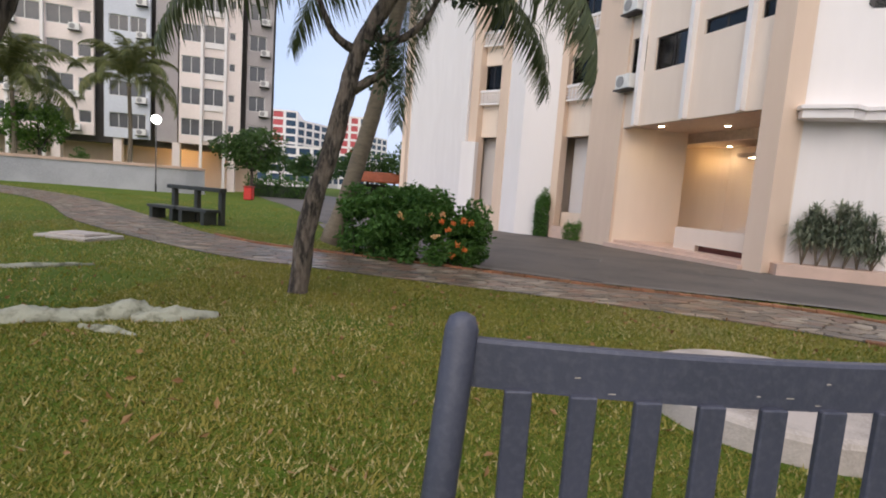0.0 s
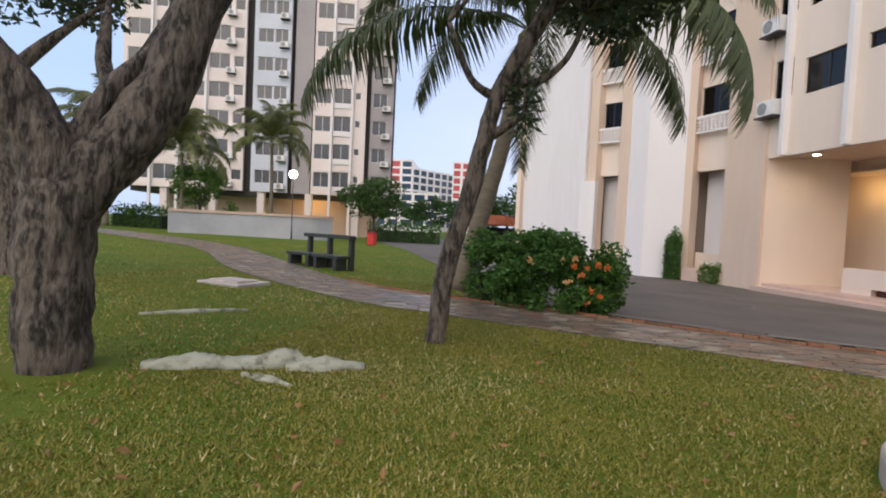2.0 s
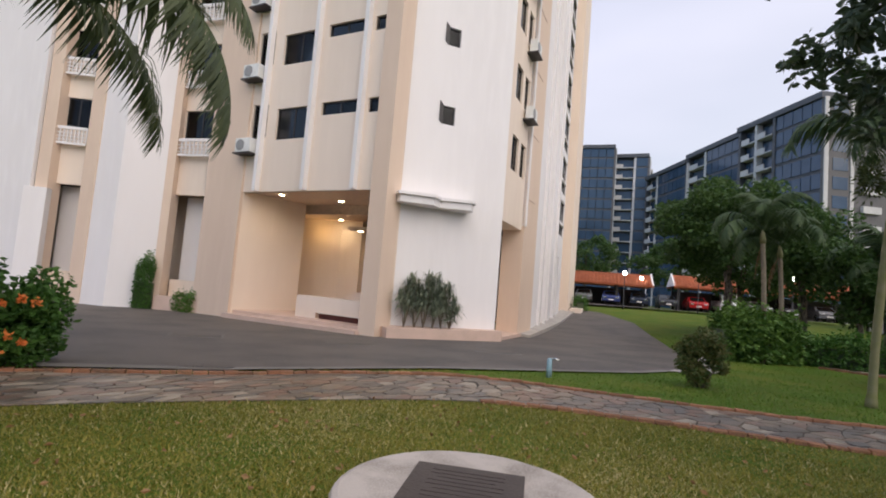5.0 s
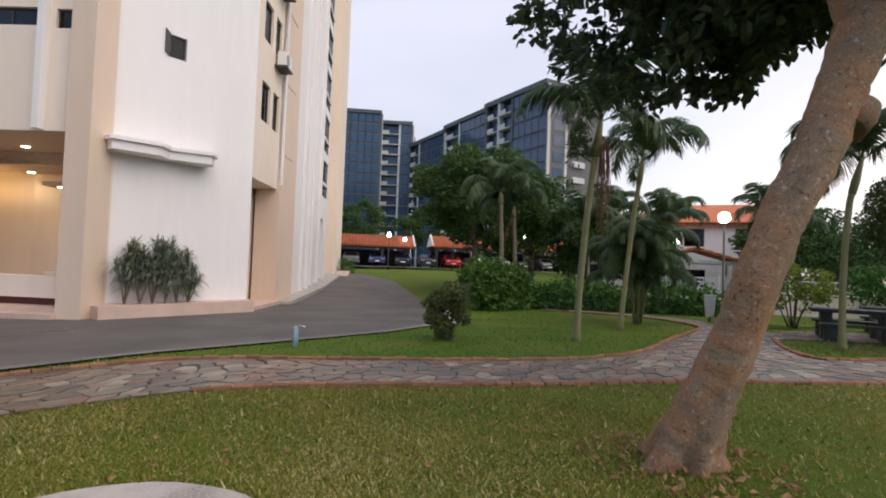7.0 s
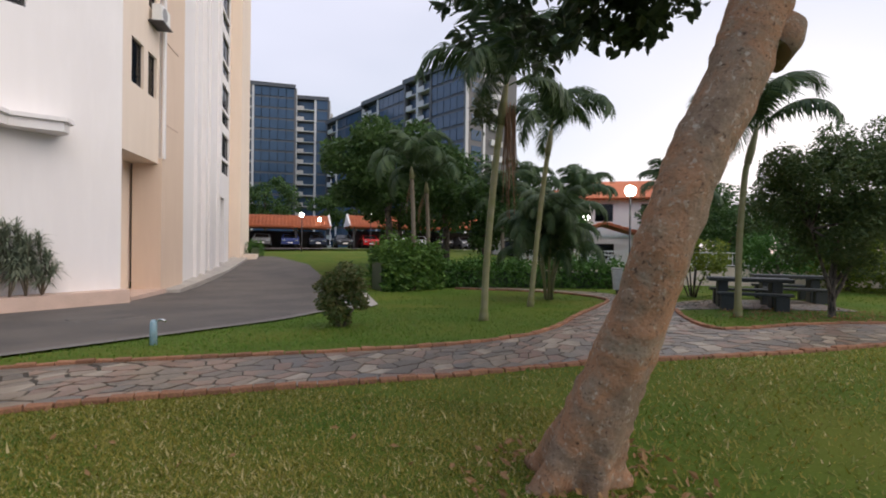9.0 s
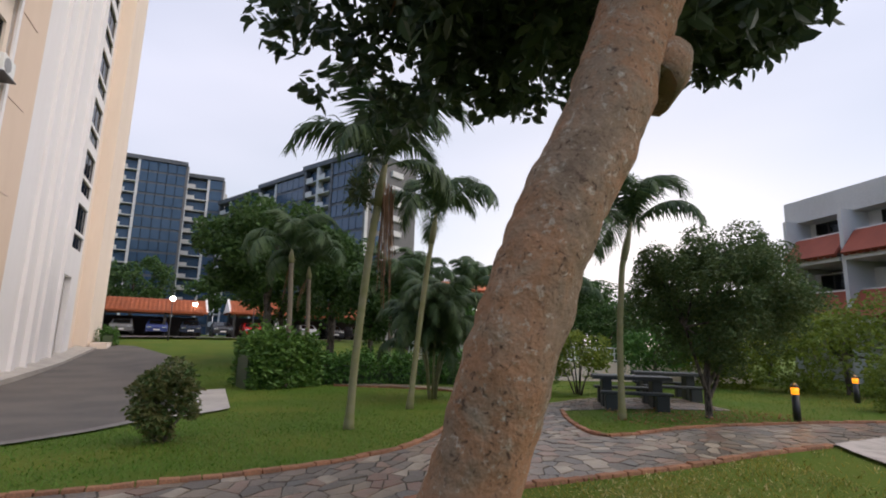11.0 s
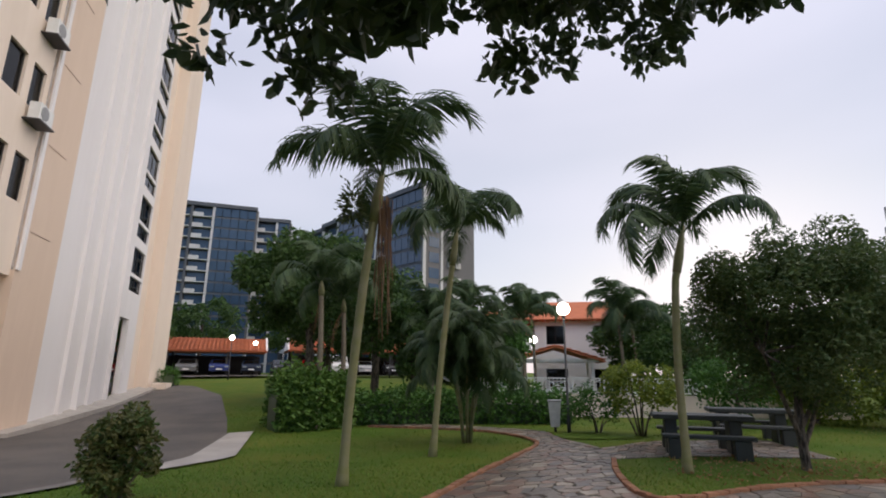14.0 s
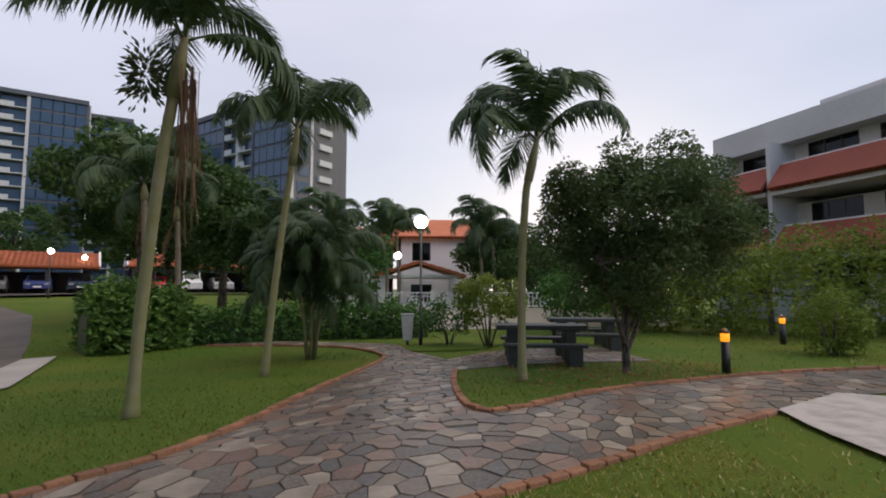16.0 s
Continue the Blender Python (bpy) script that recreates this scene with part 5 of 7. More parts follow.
# spiky plants under the hood
def spiky(s, h, seed):
    m = wall_pose(W1, W2, s, -0.14, 0.42)
    t = thing("dracaena", Matrix.Translation(m.translation), "spiky dracaena with narrow grey-green leaves in the planter", "plant", "dracaenas in the planter")
    rng = random.Random(seed)
    for i in range(6):
        bm = bmesh.new()
        a = rng.uniform(0, 6.28)
        top = Vector((math.cos(a) * 0.34, math.sin(a) * 0.16, h * rng.uniform(0.35, 1.0)))
        tube(bm, [(0, 0, 0), top * 0.5 + Vector((0.03, 0, 0)), top], [0.025, 0.02, 0.018], 6)
        part("stem", bm, PALMBARK, t)
        vs, fs = [], []
        for k in range(105):
            z = top * rng.uniform(0.68, 1.0)
            b, e = rng.uniform(0, 6.28), rng.uniform(-0.5, 1.3)
            d = Vector((math.cos(b) * math.cos(e), math.sin(b) * math.cos(e) * 0.6, math.sin(e)))
            w = d.cross(Vector((0, 0, 1))).normalized() * 0.018
            L = rng.uniform(0.30, 0.55)
            q = len(vs)
            vs += [tuple(z - w), tuple(z + w), tuple(z + d * L * 0.6 + w), tuple(z + d * L * 0.6 - w), tuple(z + d * L - Vector((0, 0, L * 0.25)))]
            fs += [(q, q + 1, q + 2, q + 3), (q + 3, q + 2, q + 4)]
        raw("leaves", vs, fs, SPIKE, t)


SPIKE = leaf_material("grey_green_spikes", (0.075, 0.110, 0.070), (0.27, 0.30, 0.21), 0.3)
for i, (s, h) in enumerate(((0.5, 1.75), (0.9, 1.95), (1.25, 2.1), (1.6, 1.7), (1.95, 1.9), (2.3, 1.55))):
    spiky(s, h * 1.02, 90 + i)

# far trees
FARTREES = [((28.8, 11.2), 8.2, (3.4, 3.4, 2.2), 17000, 0.24, LEAF, "large broad-crowned tree in the lawn by the car park"), ((44, 36), 7.0, (4, 4, 2.2), 6000, 0.35, LEAF, "leafy tree beside the car park"),
            ((60, 40), 9.0, (5, 5, 3), 6000, 0.4, LEAF, "leafy tree behind the carports"), ((66, 30), 9.0, (6, 6, 3), 6000, 0.45, LEAF, "leafy tree behind the carports"), ((70, 18), 8.0, (6, 6, 3), 5000, 0.45, LEAF, "leafy tree behind the carports"),
            ((30, 8.2), 7.4, (2.2, 2.2, 2.4), 6000, 0.22, LEAF, "tree hung with climbing plants near the hedge"), ((46, 6), 6.0, (3.2, 3.2, 2.0), 4500, 0.3, LEAF, "leafy tree by the houses"), ((41, -9.5), 6.0, (2.6, 2.6, 2.0), 6000, 0.24, LEAF, "leafy tree beside the houses"), ((38, -13), 5.5, (2.6, 2.6, 2.0), 5000, 0.24, LEAF, "leafy tree beside the houses"), ((50, -9), 7.5, (3.5, 3.5, 2.2), 4000, 0.3, LEAF, "leafy tree behind the houses"),
            ((27.5, 5.6), 5.2, (1.9, 1.9, 1.7), 8000, 0.2, LEAF, "leafy tree behind the low hedge"), ((30, 2.6), 4.6, (2.0, 2.0, 1.6), 7000, 0.2, BUSHLEAF, "leafy tree behind the low hedge"), ((33, 12), 6.0, (2.6, 2.6, 2.0), 7000, 0.24, LEAF, "leafy tree in the lawn by the car park"), ((24.5, -6.5), 2.6, (1.6, 1.6, 1.0), 4000, 0.15, BUSHLEAF, "leafy shrub tree by the boundary wall"), ((30, -14), 4.4, (2.4, 2.4, 1.8), 5000, 0.2, YELLOWLEAF, "leafy tree before the flats"),
            ((41, -6.3), 6.2, (2.6, 2.6, 2.0), 5000, 0.26, LEAF, "leafy tree beside the houses"), ((36, -7.5), 4.6, (2.2, 2.2, 1.8), 5000, 0.22, LEAF, "leafy tree behind the boundary wall"), ((55, -4), 8.0, (4.5, 4.5, 2.6), 4500, 0.36, LEAF, "leafy tree behind the houses"), ((22.2, -12.2), 3.4, (2.6, 2.6, 1.9), 7000, 0.16, YELLOWLEAF, "leafy small tree on the south lawn"), ((21, -15.5), 3.6, (2.4, 2.4, 1.9), 6000, 0.16, YELLOWLEAF, "leafy small tree on the south lawn"), ((26, -9.5), 3.6, (2.4, 2.4, 1.8), 5000, 0.18, YELLOWLEAF, "leafy tree by the boundary"),
            ((-15.6, 40), 5.2, (2.4, 2.4, 1.5), 5000, 0.25, LEAF, "leafy tree beside the road"), ((-36, 30), 6.0, (3.5, 3.5, 2.2), 4000, 0.3, LEAF, "leafy tree near the far block"), ((-27.5, 34), 5.0, (2.0, 2.0, 1.4), 3000, 0.25, HEDGELEAF, "leafy tree near the curved wall"),
            ((-14, 88), 8.0, (6, 5, 3), 3500, 0.5, LEAF, "leafy tree beyond the road"), ((-40, 120), 8.5, (8, 6, 3), 3500, 0.6, LEAF, "leafy tree beyond the road"), ((-3, 70), 9.0, (5, 5, 3), 3500, 0.5, LEAF, "leafy tree beyond the road"), ((-26, 100), 7.5, (6, 5, 2.6), 3500, 0.5, LEAF, "leafy tree beyond the road")]
for i, ((x, y), h, size, count, ls, mat, label) in enumerate(FARTREES):
    g = gz(x, y)
    r = 0.05 * h
    cz = g + h - size[2]
    tree((x, y), [(x, y, g - 0.2), (x + 0.1, y, g + 0.3 * h), (x, y + 0.1, g + 0.45 * h)], [[(x, y, g + 0.35 * h), (x + size[0] * 0.3, y + size[1] * 0.2, cz - 0.3), (x + size[0] * 0.5, y + size[1] * 0.35, cz + 0.5)], [(x, y, g + 0.4 * h), (x - size[0] * 0.3, y - size[1] * 0.2, cz - 0.2), (x - size[0] * 0.5, y - size[1] * 0.3, cz + 0.6)], [(x, y + 0.1, g + 0.45 * h), (x + 0.1, y - 0.2, cz + size[2] * 0.5)]],
         (x, y, cz), size, count, ls, BARK, mat, label, 100 + i, 46, 0.30 * min(size[0], 3.4), (r * 0.6, r * 0.35), aspect=0.6, sub=False)
# ---- things on the lawn ----
def garden_bench():
    g = gz(0.6, 0.9)
    t = thing("garden_bench", pose(0.725, 0.93, g, 0, 0, 6), "slate-grey painted slatted wooden garden bench on the lawn", "bench")
    H = 1.085 - g
    def bow(u):
        return -0.07 * (1 - (2 * u - 1) ** 2)
    for x in (-0.68, 0.68):
        bm = bmesh.new()
        tube(bm, [(x * 1.10, 0.0, 0.0), (x * 1.075, 0.0, 0.45), (x * 1.03, 0.02, H * 0.75), (x, 0.05, H - 0.03), (x, 0.052, H - 0.008), (x, 0.053, H)], [0.034, 0.034, 0.032, 0.032, 0.024, 0.008], 12)
        part("post", bm, GREYPAINT, t)
        bm = bmesh.new()
        box(bm, (0.06, 0.06, 0.62), pose(x, -0.5, 0.31), 0.008)
        part("leg", bm, GREYPAINT, t)
        bm = bmesh.new()
        box(bm, (0.07, 0.58, 0.035), pose(x, -0.27, 0.64), 0.008)
        part("armrest", bm, GREYPAINT, t)
    bm = bmesh.new()
    n = 16
    rows = []
    for i in range(n + 1):
        u = i / n
        x, y = -0.66 + 1.32 * u, 0.05 + bow(u)
        lo, hi = H - 0.135, H - 0.045
        rows.append([bm.verts.new((x, y + dy, z)) for dy, z in ((-0.014, lo), (-0.014, hi - 0.006), (-0.008, hi), (0.008, hi), (0.014, hi - 0.006), (0.014, lo))])
    for p, q in zip(rows, rows[1:]):
        for k in range(6):
            bm.faces.new((p[k], p[(k + 1) % 6], q[(k + 1) % 6], q[k]))
    part("top_rail", bm, GREYPAINT, t, "curved grey top rail with small paint chips")
    for i in range(11):
        u = (i + 0.75) / 11.5
        x, y = -0.66 + 1.32 * u, 0.05 + bow(u)
        bm = bmesh.new()
        box(bm, (0.05, 0.016, H - 0.63), pose(x, y - 0.02, (H + 0.37) / 2), 0.003)
        part("slat", bm, GREYPAINT, t)
    bm = bmesh.new()
    box(bm, (1.3, 0.03, 0.07), pose(0, 0.01, 0.48))
    part("lower_rail", bm, GREYPAINT, t)
    for i in range(5):
        bm = bmesh.new()
        box(bm, (1.34, 0.08, 0.025), pose(0, -0.08 - 0.1 * i, 0.44), 0.005)
        part("seat_slat", bm, GREYPAINT, t)
    rng = random.Random(2)
    for i in range(12):
        x = rng.uniform(-0.5, 0.6)
        bm = bmesh.new()
        u = (x + 0.66) / 1.32
        box(bm, (rng.uniform(0.006, 0.016), 0.001, 0.002), pose(x, 0.05 + bow(u) - 0.0146, H - rng.uniform(0.07, 0.13) - 0.01))
        part("paint_chip", bm, CONCRETE, t)


garden_bench()


def disc():
    x, y = 2.42, 3.52
    g = gz(x, y)
    t = thing("stone_plinth", (x, y, g), "low round pale concrete plinth with a dark plaque set in it", "plinth")
    bm = bmesh.new()
    n = 48
    prof = [(0.84, -0.1), (0.87, 0.0), (0.87, 0.17), (0.855, 0.20), (0.82, 0.215), (0.0, 0.22)]
    rings = []
    for r, z in prof[:-1]:
        rings.append([bm.verts.new((math.cos(6.28319 * k / n) * r * (1 + 0.008 * math.sin(5 * k)), math.sin(6.28319 * k / n) * r, z)) for k in range(n)])
    for p, q in zip(rings, rings[1:]):
        for k in range(n):
            bm.faces.new((p[k], p[(k + 1) % n], q[(k + 1) % n], q[k]))
    bm.faces.new(rings[-1])
    part("body", bm, SLABTOP, t)
    bm = bmesh.new()
    box(bm, (0.76, 0.74, 0.02), pose(0, 0.05, 0.226, 0, 0, -52), 0.004)
    plate = part("plaque", bm, PLAQUE, t, "dark bronze plaque with worn lines of raised lettering")
    for i in range(9):
        bm = bmesh.new()
        box(bm, (0.5 - 0.12 * (i % 3 == 2), 0.022, 0.004), pose(0, 0.05, 0.237, 0, 0, -52) @ pose(0, 0.26 - 0.065 * i, 0))
        part("lettering_bar", bm, PLAQUE, plate)


disc()


def root(name, pts, radii, label):
    base = Vector((*pts[0], gz(*pts[0])))
    t = thing(name, base, label, "tree root")
    bm = bmesh.new()
    line = curve_points([(x, y, gz(x, y) + r * 0.25) for (x, y), r in zip(pts, radii)], 6)
    rad = np.interp(np.linspace(0, len(radii) - 1, len(line)), range(len(radii)), radii)
    tube(bm, [p - base for p in line], list(rad), 14, True, 0.7)
    part("body", bm, ROOTBARK, t)


root("surface_root", [(-3.85, 3.9), (-3.5, 4.15), (-3.15, 4.3), (-2.85, 4.55), (-2.6, 4.65)], [0.05, 0.10, 0.075, 0.125, 0.06], "pale lichened tree root above the grass")
root("surface_root", [(-2.75, 4.4), (-2.45, 4.6), (-2.15, 4.8)], [0.05, 0.095, 0.04], "pale lichened tree root above the grass")
root("surface_root", [(-3.0, 4.1), (-2.75, 4.05), (-2.45, 4.0)], [0.02, 0.045, 0.015], "thin pale tree root above the grass")
root("surface_root", [(-5.8, 5.9), (-5.3, 6.5), (-4.9, 7.0)], [0.025, 0.05, 0.02], "grey tree root above the grass")

cover = thing("drain_cover", pose(-7.1, 9.75, gz(-7.1, 9.75), 0, 0, -12), "weathered square concrete drain cover in the lawn", "drain cover")
bm = bmesh.new()
box(bm, (1.2, 0.9, 0.10), pose(0, 0, 0.02), 0.02)
part("kerb", bm, CONCRETE, cover)
bm = bmesh.new()
box(bm, (0.85, 0.6, 0.10), pose(0, 0, 0.06), 0.02)
part("lid", bm, SLABTOP, cover)


def twin_bench():
    t = thing("park_bench", pose(-8.1, 15.9, gz(-8.1, 15.9), 0, 0, -27), "black-stained double wooden park bench beside the walk", "bench")
    for sx in (-0.72, 0.72):
        bm = bmesh.new()
        box(bm, (1.38, 0.5, 0.09), pose(sx, -0.25, 0.42), 0.01)
        part("seat", bm, DARKWOOD, t)
        for dx in (-0.5, 0.5):
            bm = bmesh.new()
            box(bm, (0.16, 0.46, 0.38), pose(sx + dx, -0.25, 0.19), 0.01)
            part("leg", bm, DARKWOOD, t)
    for x in (-0.85, 0.25, 1.36):
        bm = bmesh.new()
        box(bm, (0.15, 0.16, 1.02), pose(x, 0.1, 0.5), 0.012)
        part("post", bm, DARKWOOD, t)
    bm = bmesh.new()
    box(bm, (2.5, 0.26, 0.12), pose(0.22, 0.06, 1.06), 0.012)
    part("back_rail", bm, DARKWOOD, t)


twin_bench()


def picnic_table(m, label):
    t = thing("picnic_table", m, label, "picnic table", "picnic tables")
    bm = bmesh.new()
    box(bm, (1.95, 0.8, 0.10), pose(0, 0, 0.76), 0.012)
    part("tabletop", bm, DARKWOOD, t)
    for x in (-0.62, 0.62):
        bm = bmesh.new()
        box(bm, (0.24, 0.55, 0.72), pose(x, 0, 0.35), 0.012)
        part("leg", bm, DARKWOOD, t)
    for y in (-0.85, 0.85):
        bm = bmesh.new()
        box(bm, (1.7, 0.32, 0.07), pose(0, y, 0.43), 0.012)
        seat = part("bench_seat", bm, DARKWOOD, t)
        for x in (-0.6, 0.6):
            bm = bmesh.new()
            box(bm, (0.3, 0.28, 0.40), pose(x, y, 0.19), 0.012)
            part("bench_leg", bm, DARKWOOD, seat)
    return t


tbl = picnic_table(pose(17.55, -3.35, gz(17.5, -3.3), 0, 0, 82), "black-stained timber picnic table with fixed benches")
copy_thing(tbl, pose(20.0, -5.2, gz(20, -5.2), 0, 0, 82))
copy_thing(tbl, pose(-15.6, 10.3, gz(-15.6, 10.3), 0, 0, 30))
copy_thing(tbl, pose(-19.5, 14.5, gz(-19.5, 14.5), 0, 0, 30))


def globe_lamp(x, y, h, r=0.2, energy=0):
    t = thing("lamp_post", (x, y, gz(x, y)), "black lamp post with a lit white globe", "street lamp", "globe lamp posts")
    bm = bmesh.new()
    tube(bm, [(0, 0, -0.1), (0, 0, 0.5), (0, 0, 0.52), (0, 0, h - r * 2)], [0.06, 0.055, 0.038, 0.032], 12)
    part("pole", bm, BLACKMETAL, t)
    bm = bmesh.new()
    tube(bm, [(0, 0, h - r * 2.1), (0, 0, h - r * 1.8)], [0.05, 0.09], 14)
    part("collar", bm, BLACKMETAL, t)
    bm = bmesh.new()
    bmesh.ops.create_uvsphere(bm, u_segments=24, v_segments=16, radius=r, matrix=pose(0, 0, h - r))
    for f in bm.faces:
        f.smooth = True
    part("globe", bm, LAMPGLOBE, t, "glowing white globe")
    return t


for x, y, zc, r in ((21.75, -0.75, 0, 0.205), (44.06, 25.42, 4.07, 0.21), (50.23, 26.91, 3.97, 0.20), (52.74, 14.2, 4.64, 0.22), (50.93, 21.48, 4.63, 0.20), (36.94, 0.41, 3.37, 0.22), (-18.13, 31.42, 4.49, 0.28), (-4, 58, 4.3, 0.3)):
    h = zc - gz(x, y) + r if zc else 3.98
    globe_lamp(x, y, h, r)


def bollard(x, y):
    t = thing("bollard_light", (x, y, gz(x, y)), "black garden bollard with a glowing amber lens", "bollard light", "bollard lights")
    bm = bmesh.new()
    tube(bm, [(0, 0, -0.05), (0, 0, 0.56)], [0.075, 0.075], 16)
    part("post", bm, BLACKMETAL, t)
    bm = bmesh.new()
    tube(bm, [(0, 0, 0.56), (0, 0, 0.71)], [0.072, 0.078], 16)
    part("lens", bm, AMBER, t, "glowing amber lens")
    bm = bmesh.new()
    tube(bm, [(0, 0, 0.71), (0, 0, 0.74), (0, 0, 0.80)], [0.09, 0.085, 0.02], 16)
    part("cap", bm, BLACKMETAL, t)
    li = new("bollard_lamp", bpy.data.lights.new("bollard_lamp", "POINT"))
    li.data.energy, li.data.color, li.data.shadow_soft_size = 4, (1.0, 0.45, 0.08), 0.08
    li.location = (x, y, gz(x, y) + 0.98)


bollard(15.15, -6.1)
bollard(19.4, -10.4)

bin_ = thing("litter_bin", pose(21.9, -0.35, gz(21.9, -0.35), 0, 4, 0), "grey plastic litter bin fixed beside the lamp post", "litter bin")
bm = bmesh.new()
bmesh.ops.create_cone(bm, cap_ends=True, segments=4, radius1=0.19, radius2=0.27, depth=0.75, matrix=pose(0, 0, 0.55, 0, 0, 45))
part("body", bm, material_cache("grey_plastic", (0.40, 0.41, 0.40)), bin_)
bm = bmesh.new()
box(bm, (0.42, 0.42, 0.07), pose(0, 0, 0.95), 0.02)
part("lid", bm, material_cache("grey_plastic", (0.40, 0.41, 0.40)), bin_)
bm = bmesh.new()
tube(bm, [(0, 0, -0.05), (0, 0, 0.2)], [0.04, 0.04], 8)
part("post", bm, BLACKMETAL, bin_)

tap = thing("standpipe", (8.95, 7.72, gz(8.95, 7.72)), "short blue-painted garden standpipe with a metal tap", "tap")
bm = bmesh.new()
tube(bm, [(0, 0, -0.05), (0, 0, 0.36), (0, 0, 0.40)], [0.06, 0.055, 0.03], 12)
part("pipe", bm, BLUEPAINT, tap)
bm = bmesh.new()
tube(bm, [(0, 0, 0.36), (0.03, -0.1, 0.41), (0.05, -0.2, 0.38)], [0.022, 0.02, 0.018], 8)
part("spout", bm, CHROME, tap)

rb = thing("refuse_bin", (-12.2, 31.1, gz(-12.2, 31.1)), "small red roadside bin", "bin")
bm = bmesh.new()
box(bm, (0.5, 0.5, 0.75), pose(0, 0, 0.4), 0.05)
part("body", bm, REDPAINT, rb)
bm = bmesh.new()
box(bm, (0.56, 0.56, 0.1), pose(0, 0, 0.82), 0.03)
part("lid", bm, material_cache("dark_red", (0.30, 0.03, 0.02)), rb)

# drive markings, grate and cover
OLDKERB = material("dirty_kerb_concrete", (0.20, 0.185, 0.165), (0.13, 0.12, 0.105), 1.6, 50, 0.9, 0, 0.3)
gr = thing("drain_grate", pose(1.9, 10.15, gz(1.9, 10.15) + 0.02, 0, 0, -22), "long rusty iron drain grate across the drive", "drain grate")
for i in range(42):
    bm = bmesh.new()
    box(bm, (0.025, 0.24, 0.02), pose(-1.25 + 0.06 * i, 0, 0.004))
    part("bar", bm, FRAME, gr)
bm = bmesh.new()
for y in (-0.13, 0.13):
    box(bm, (2.6, 0.03, 0.024), pose(0, y, 0.004))
part("rim", bm, FRAME, gr)
for x, y in ((4.1, 15.2), (7.7, 13.6), (11.5, 11.5)):
    mh = thing("manhole_cover", (x, y, gz(x, y) + 0.02), "worn iron manhole cover in the drive", "manhole cover")
    bm = bmesh.new()
    box(bm, (1.3, 0.8, 0.02), pose(0, 0, 0.0, 0, 0, -20), 0.006)
    part("rim", bm, OLDKERB, mh)
    bm = bmesh.new()
    box(bm, (1.2, 0.70, 0.02), pose(0, 0, 0.006, 0, 0, -20), 0.004)
    part("lid", bm, ASPHALT, mh)

pad, _ = ribbon("pavement", [(13.9, 7.45), (15.6, 7.55), (20.4, 9.75)], [(13.9, 7.0), (15.7, 6.55), (20.9, 9.2)], 0.045, CONCRETE, 3, 0.5)
tagged(pad, "pale concrete slab strip along the drive edge", "pavement", kind="structure")
pad2, _ = ribbon("pavement", [(12.2, -4.85), (11.3, -4.6), (10.2, -4.45), (8.5, -4.6)], [(13.0, -6.3), (12.0, -7.5), (10.5, -8.2), (8.5, -8.2)], 0.05, SLABTOP, 4, 0.5)
tagged(pad2, "pale concrete pad beside the stone walk", "pavement", kind="structure")
kerbline, _ = ribbon("kerb", [(-4.9, 19.4), (-2.5, 12.6), (0.4, 10.45), (2.9, 9.65), (6.9, 9.1), (9.6, 8.2), (12.2, 7.38), (13.9, 7.3)], [(-4.6, 19.5), (-2.2, 12.7), (0.7, 10.7), (3.0, 9.87), (7.0, 9.32), (9.7, 8.45), (12.3, 7.62), (13.9, 7.55)], 0.04, OLDKERB, 2, 0.5)
tagged(kerbline, "low weathered concrete edge along the drive", "kerb", kind="structure")
bed, _ = ribbon("planting_bed", [(20.25, -0.45), (21.3, -0.2), (23.0, -0.4)], [(20.0, -1.2), (20.2, -2.4), (22.5, -4.0)], 0.03, GRASS, 3, 0.5)
tagged(bed, "low green planting bed round the lamp post", "planting bed", kind="structure")

# ---- boundary wall, fence, houses ----
def boundary():
    wall = thing("boundary_wall", (29.6, 4, gz(29.6, 0)), "cream rendered boundary wall", "wall")
    off = wall.matrix_world.translation
    bm = bmesh.new()
    panel(bm, (29.8 - off.x, 4 - off.y), (27.9 - off.x, -12 - off.y), -0.3, 0.98, 0.2)
    part("body", bm, CREAM, wall)
    fence = thing("metal_fence", (29.7, 4, gz(29.6, 0) + 0.98), "white metal fence with crossed panels on the wall", "fence")
    off = fence.matrix_world.translation
    a, b = Vector((29.75, 4)), Vector((27.85, -12))
    d = (b - a).normalized()
    n = 12
    L = (b - a).length / n
    ang = math.degrees(math.atan2(d.y, d.x))
    for i in range(n + 1):
        p = a + d * L * i
        bm = bmesh.new()
        box(bm, (0.07, 0.07, 0.8), pose(p.x - off.x, p.y - off.y, 0.38, 0, 0, ang))
        part("post", bm, WHITEMETAL, fence)
        if i == n:
            break
        q = p + d * L / 2
        bm = bmesh.new()
        for z in (0.1, 0.68):
            box(bm, (L, 0.05, 0.05), pose(q.x - off.x, q.y - off.y, z, 0, 0, ang))
        for k in range(1, 8):
            r = p + d * L * k / 8
            box(bm, (0.03, 0.03, 0.56), pose(r.x - off.x, r.y - off.y, 0.39, 0, 0, ang))
        for s in (-24, 24):
            box(bm, (L, 0.03, 0.03), pose(q.x - off.x, q.y - off.y, 0.39, 0, 0, ang) @ pose(0, 0, 0, 0, s, 0))
        part("panel", bm, WHITEMETAL, fence)


boundary()


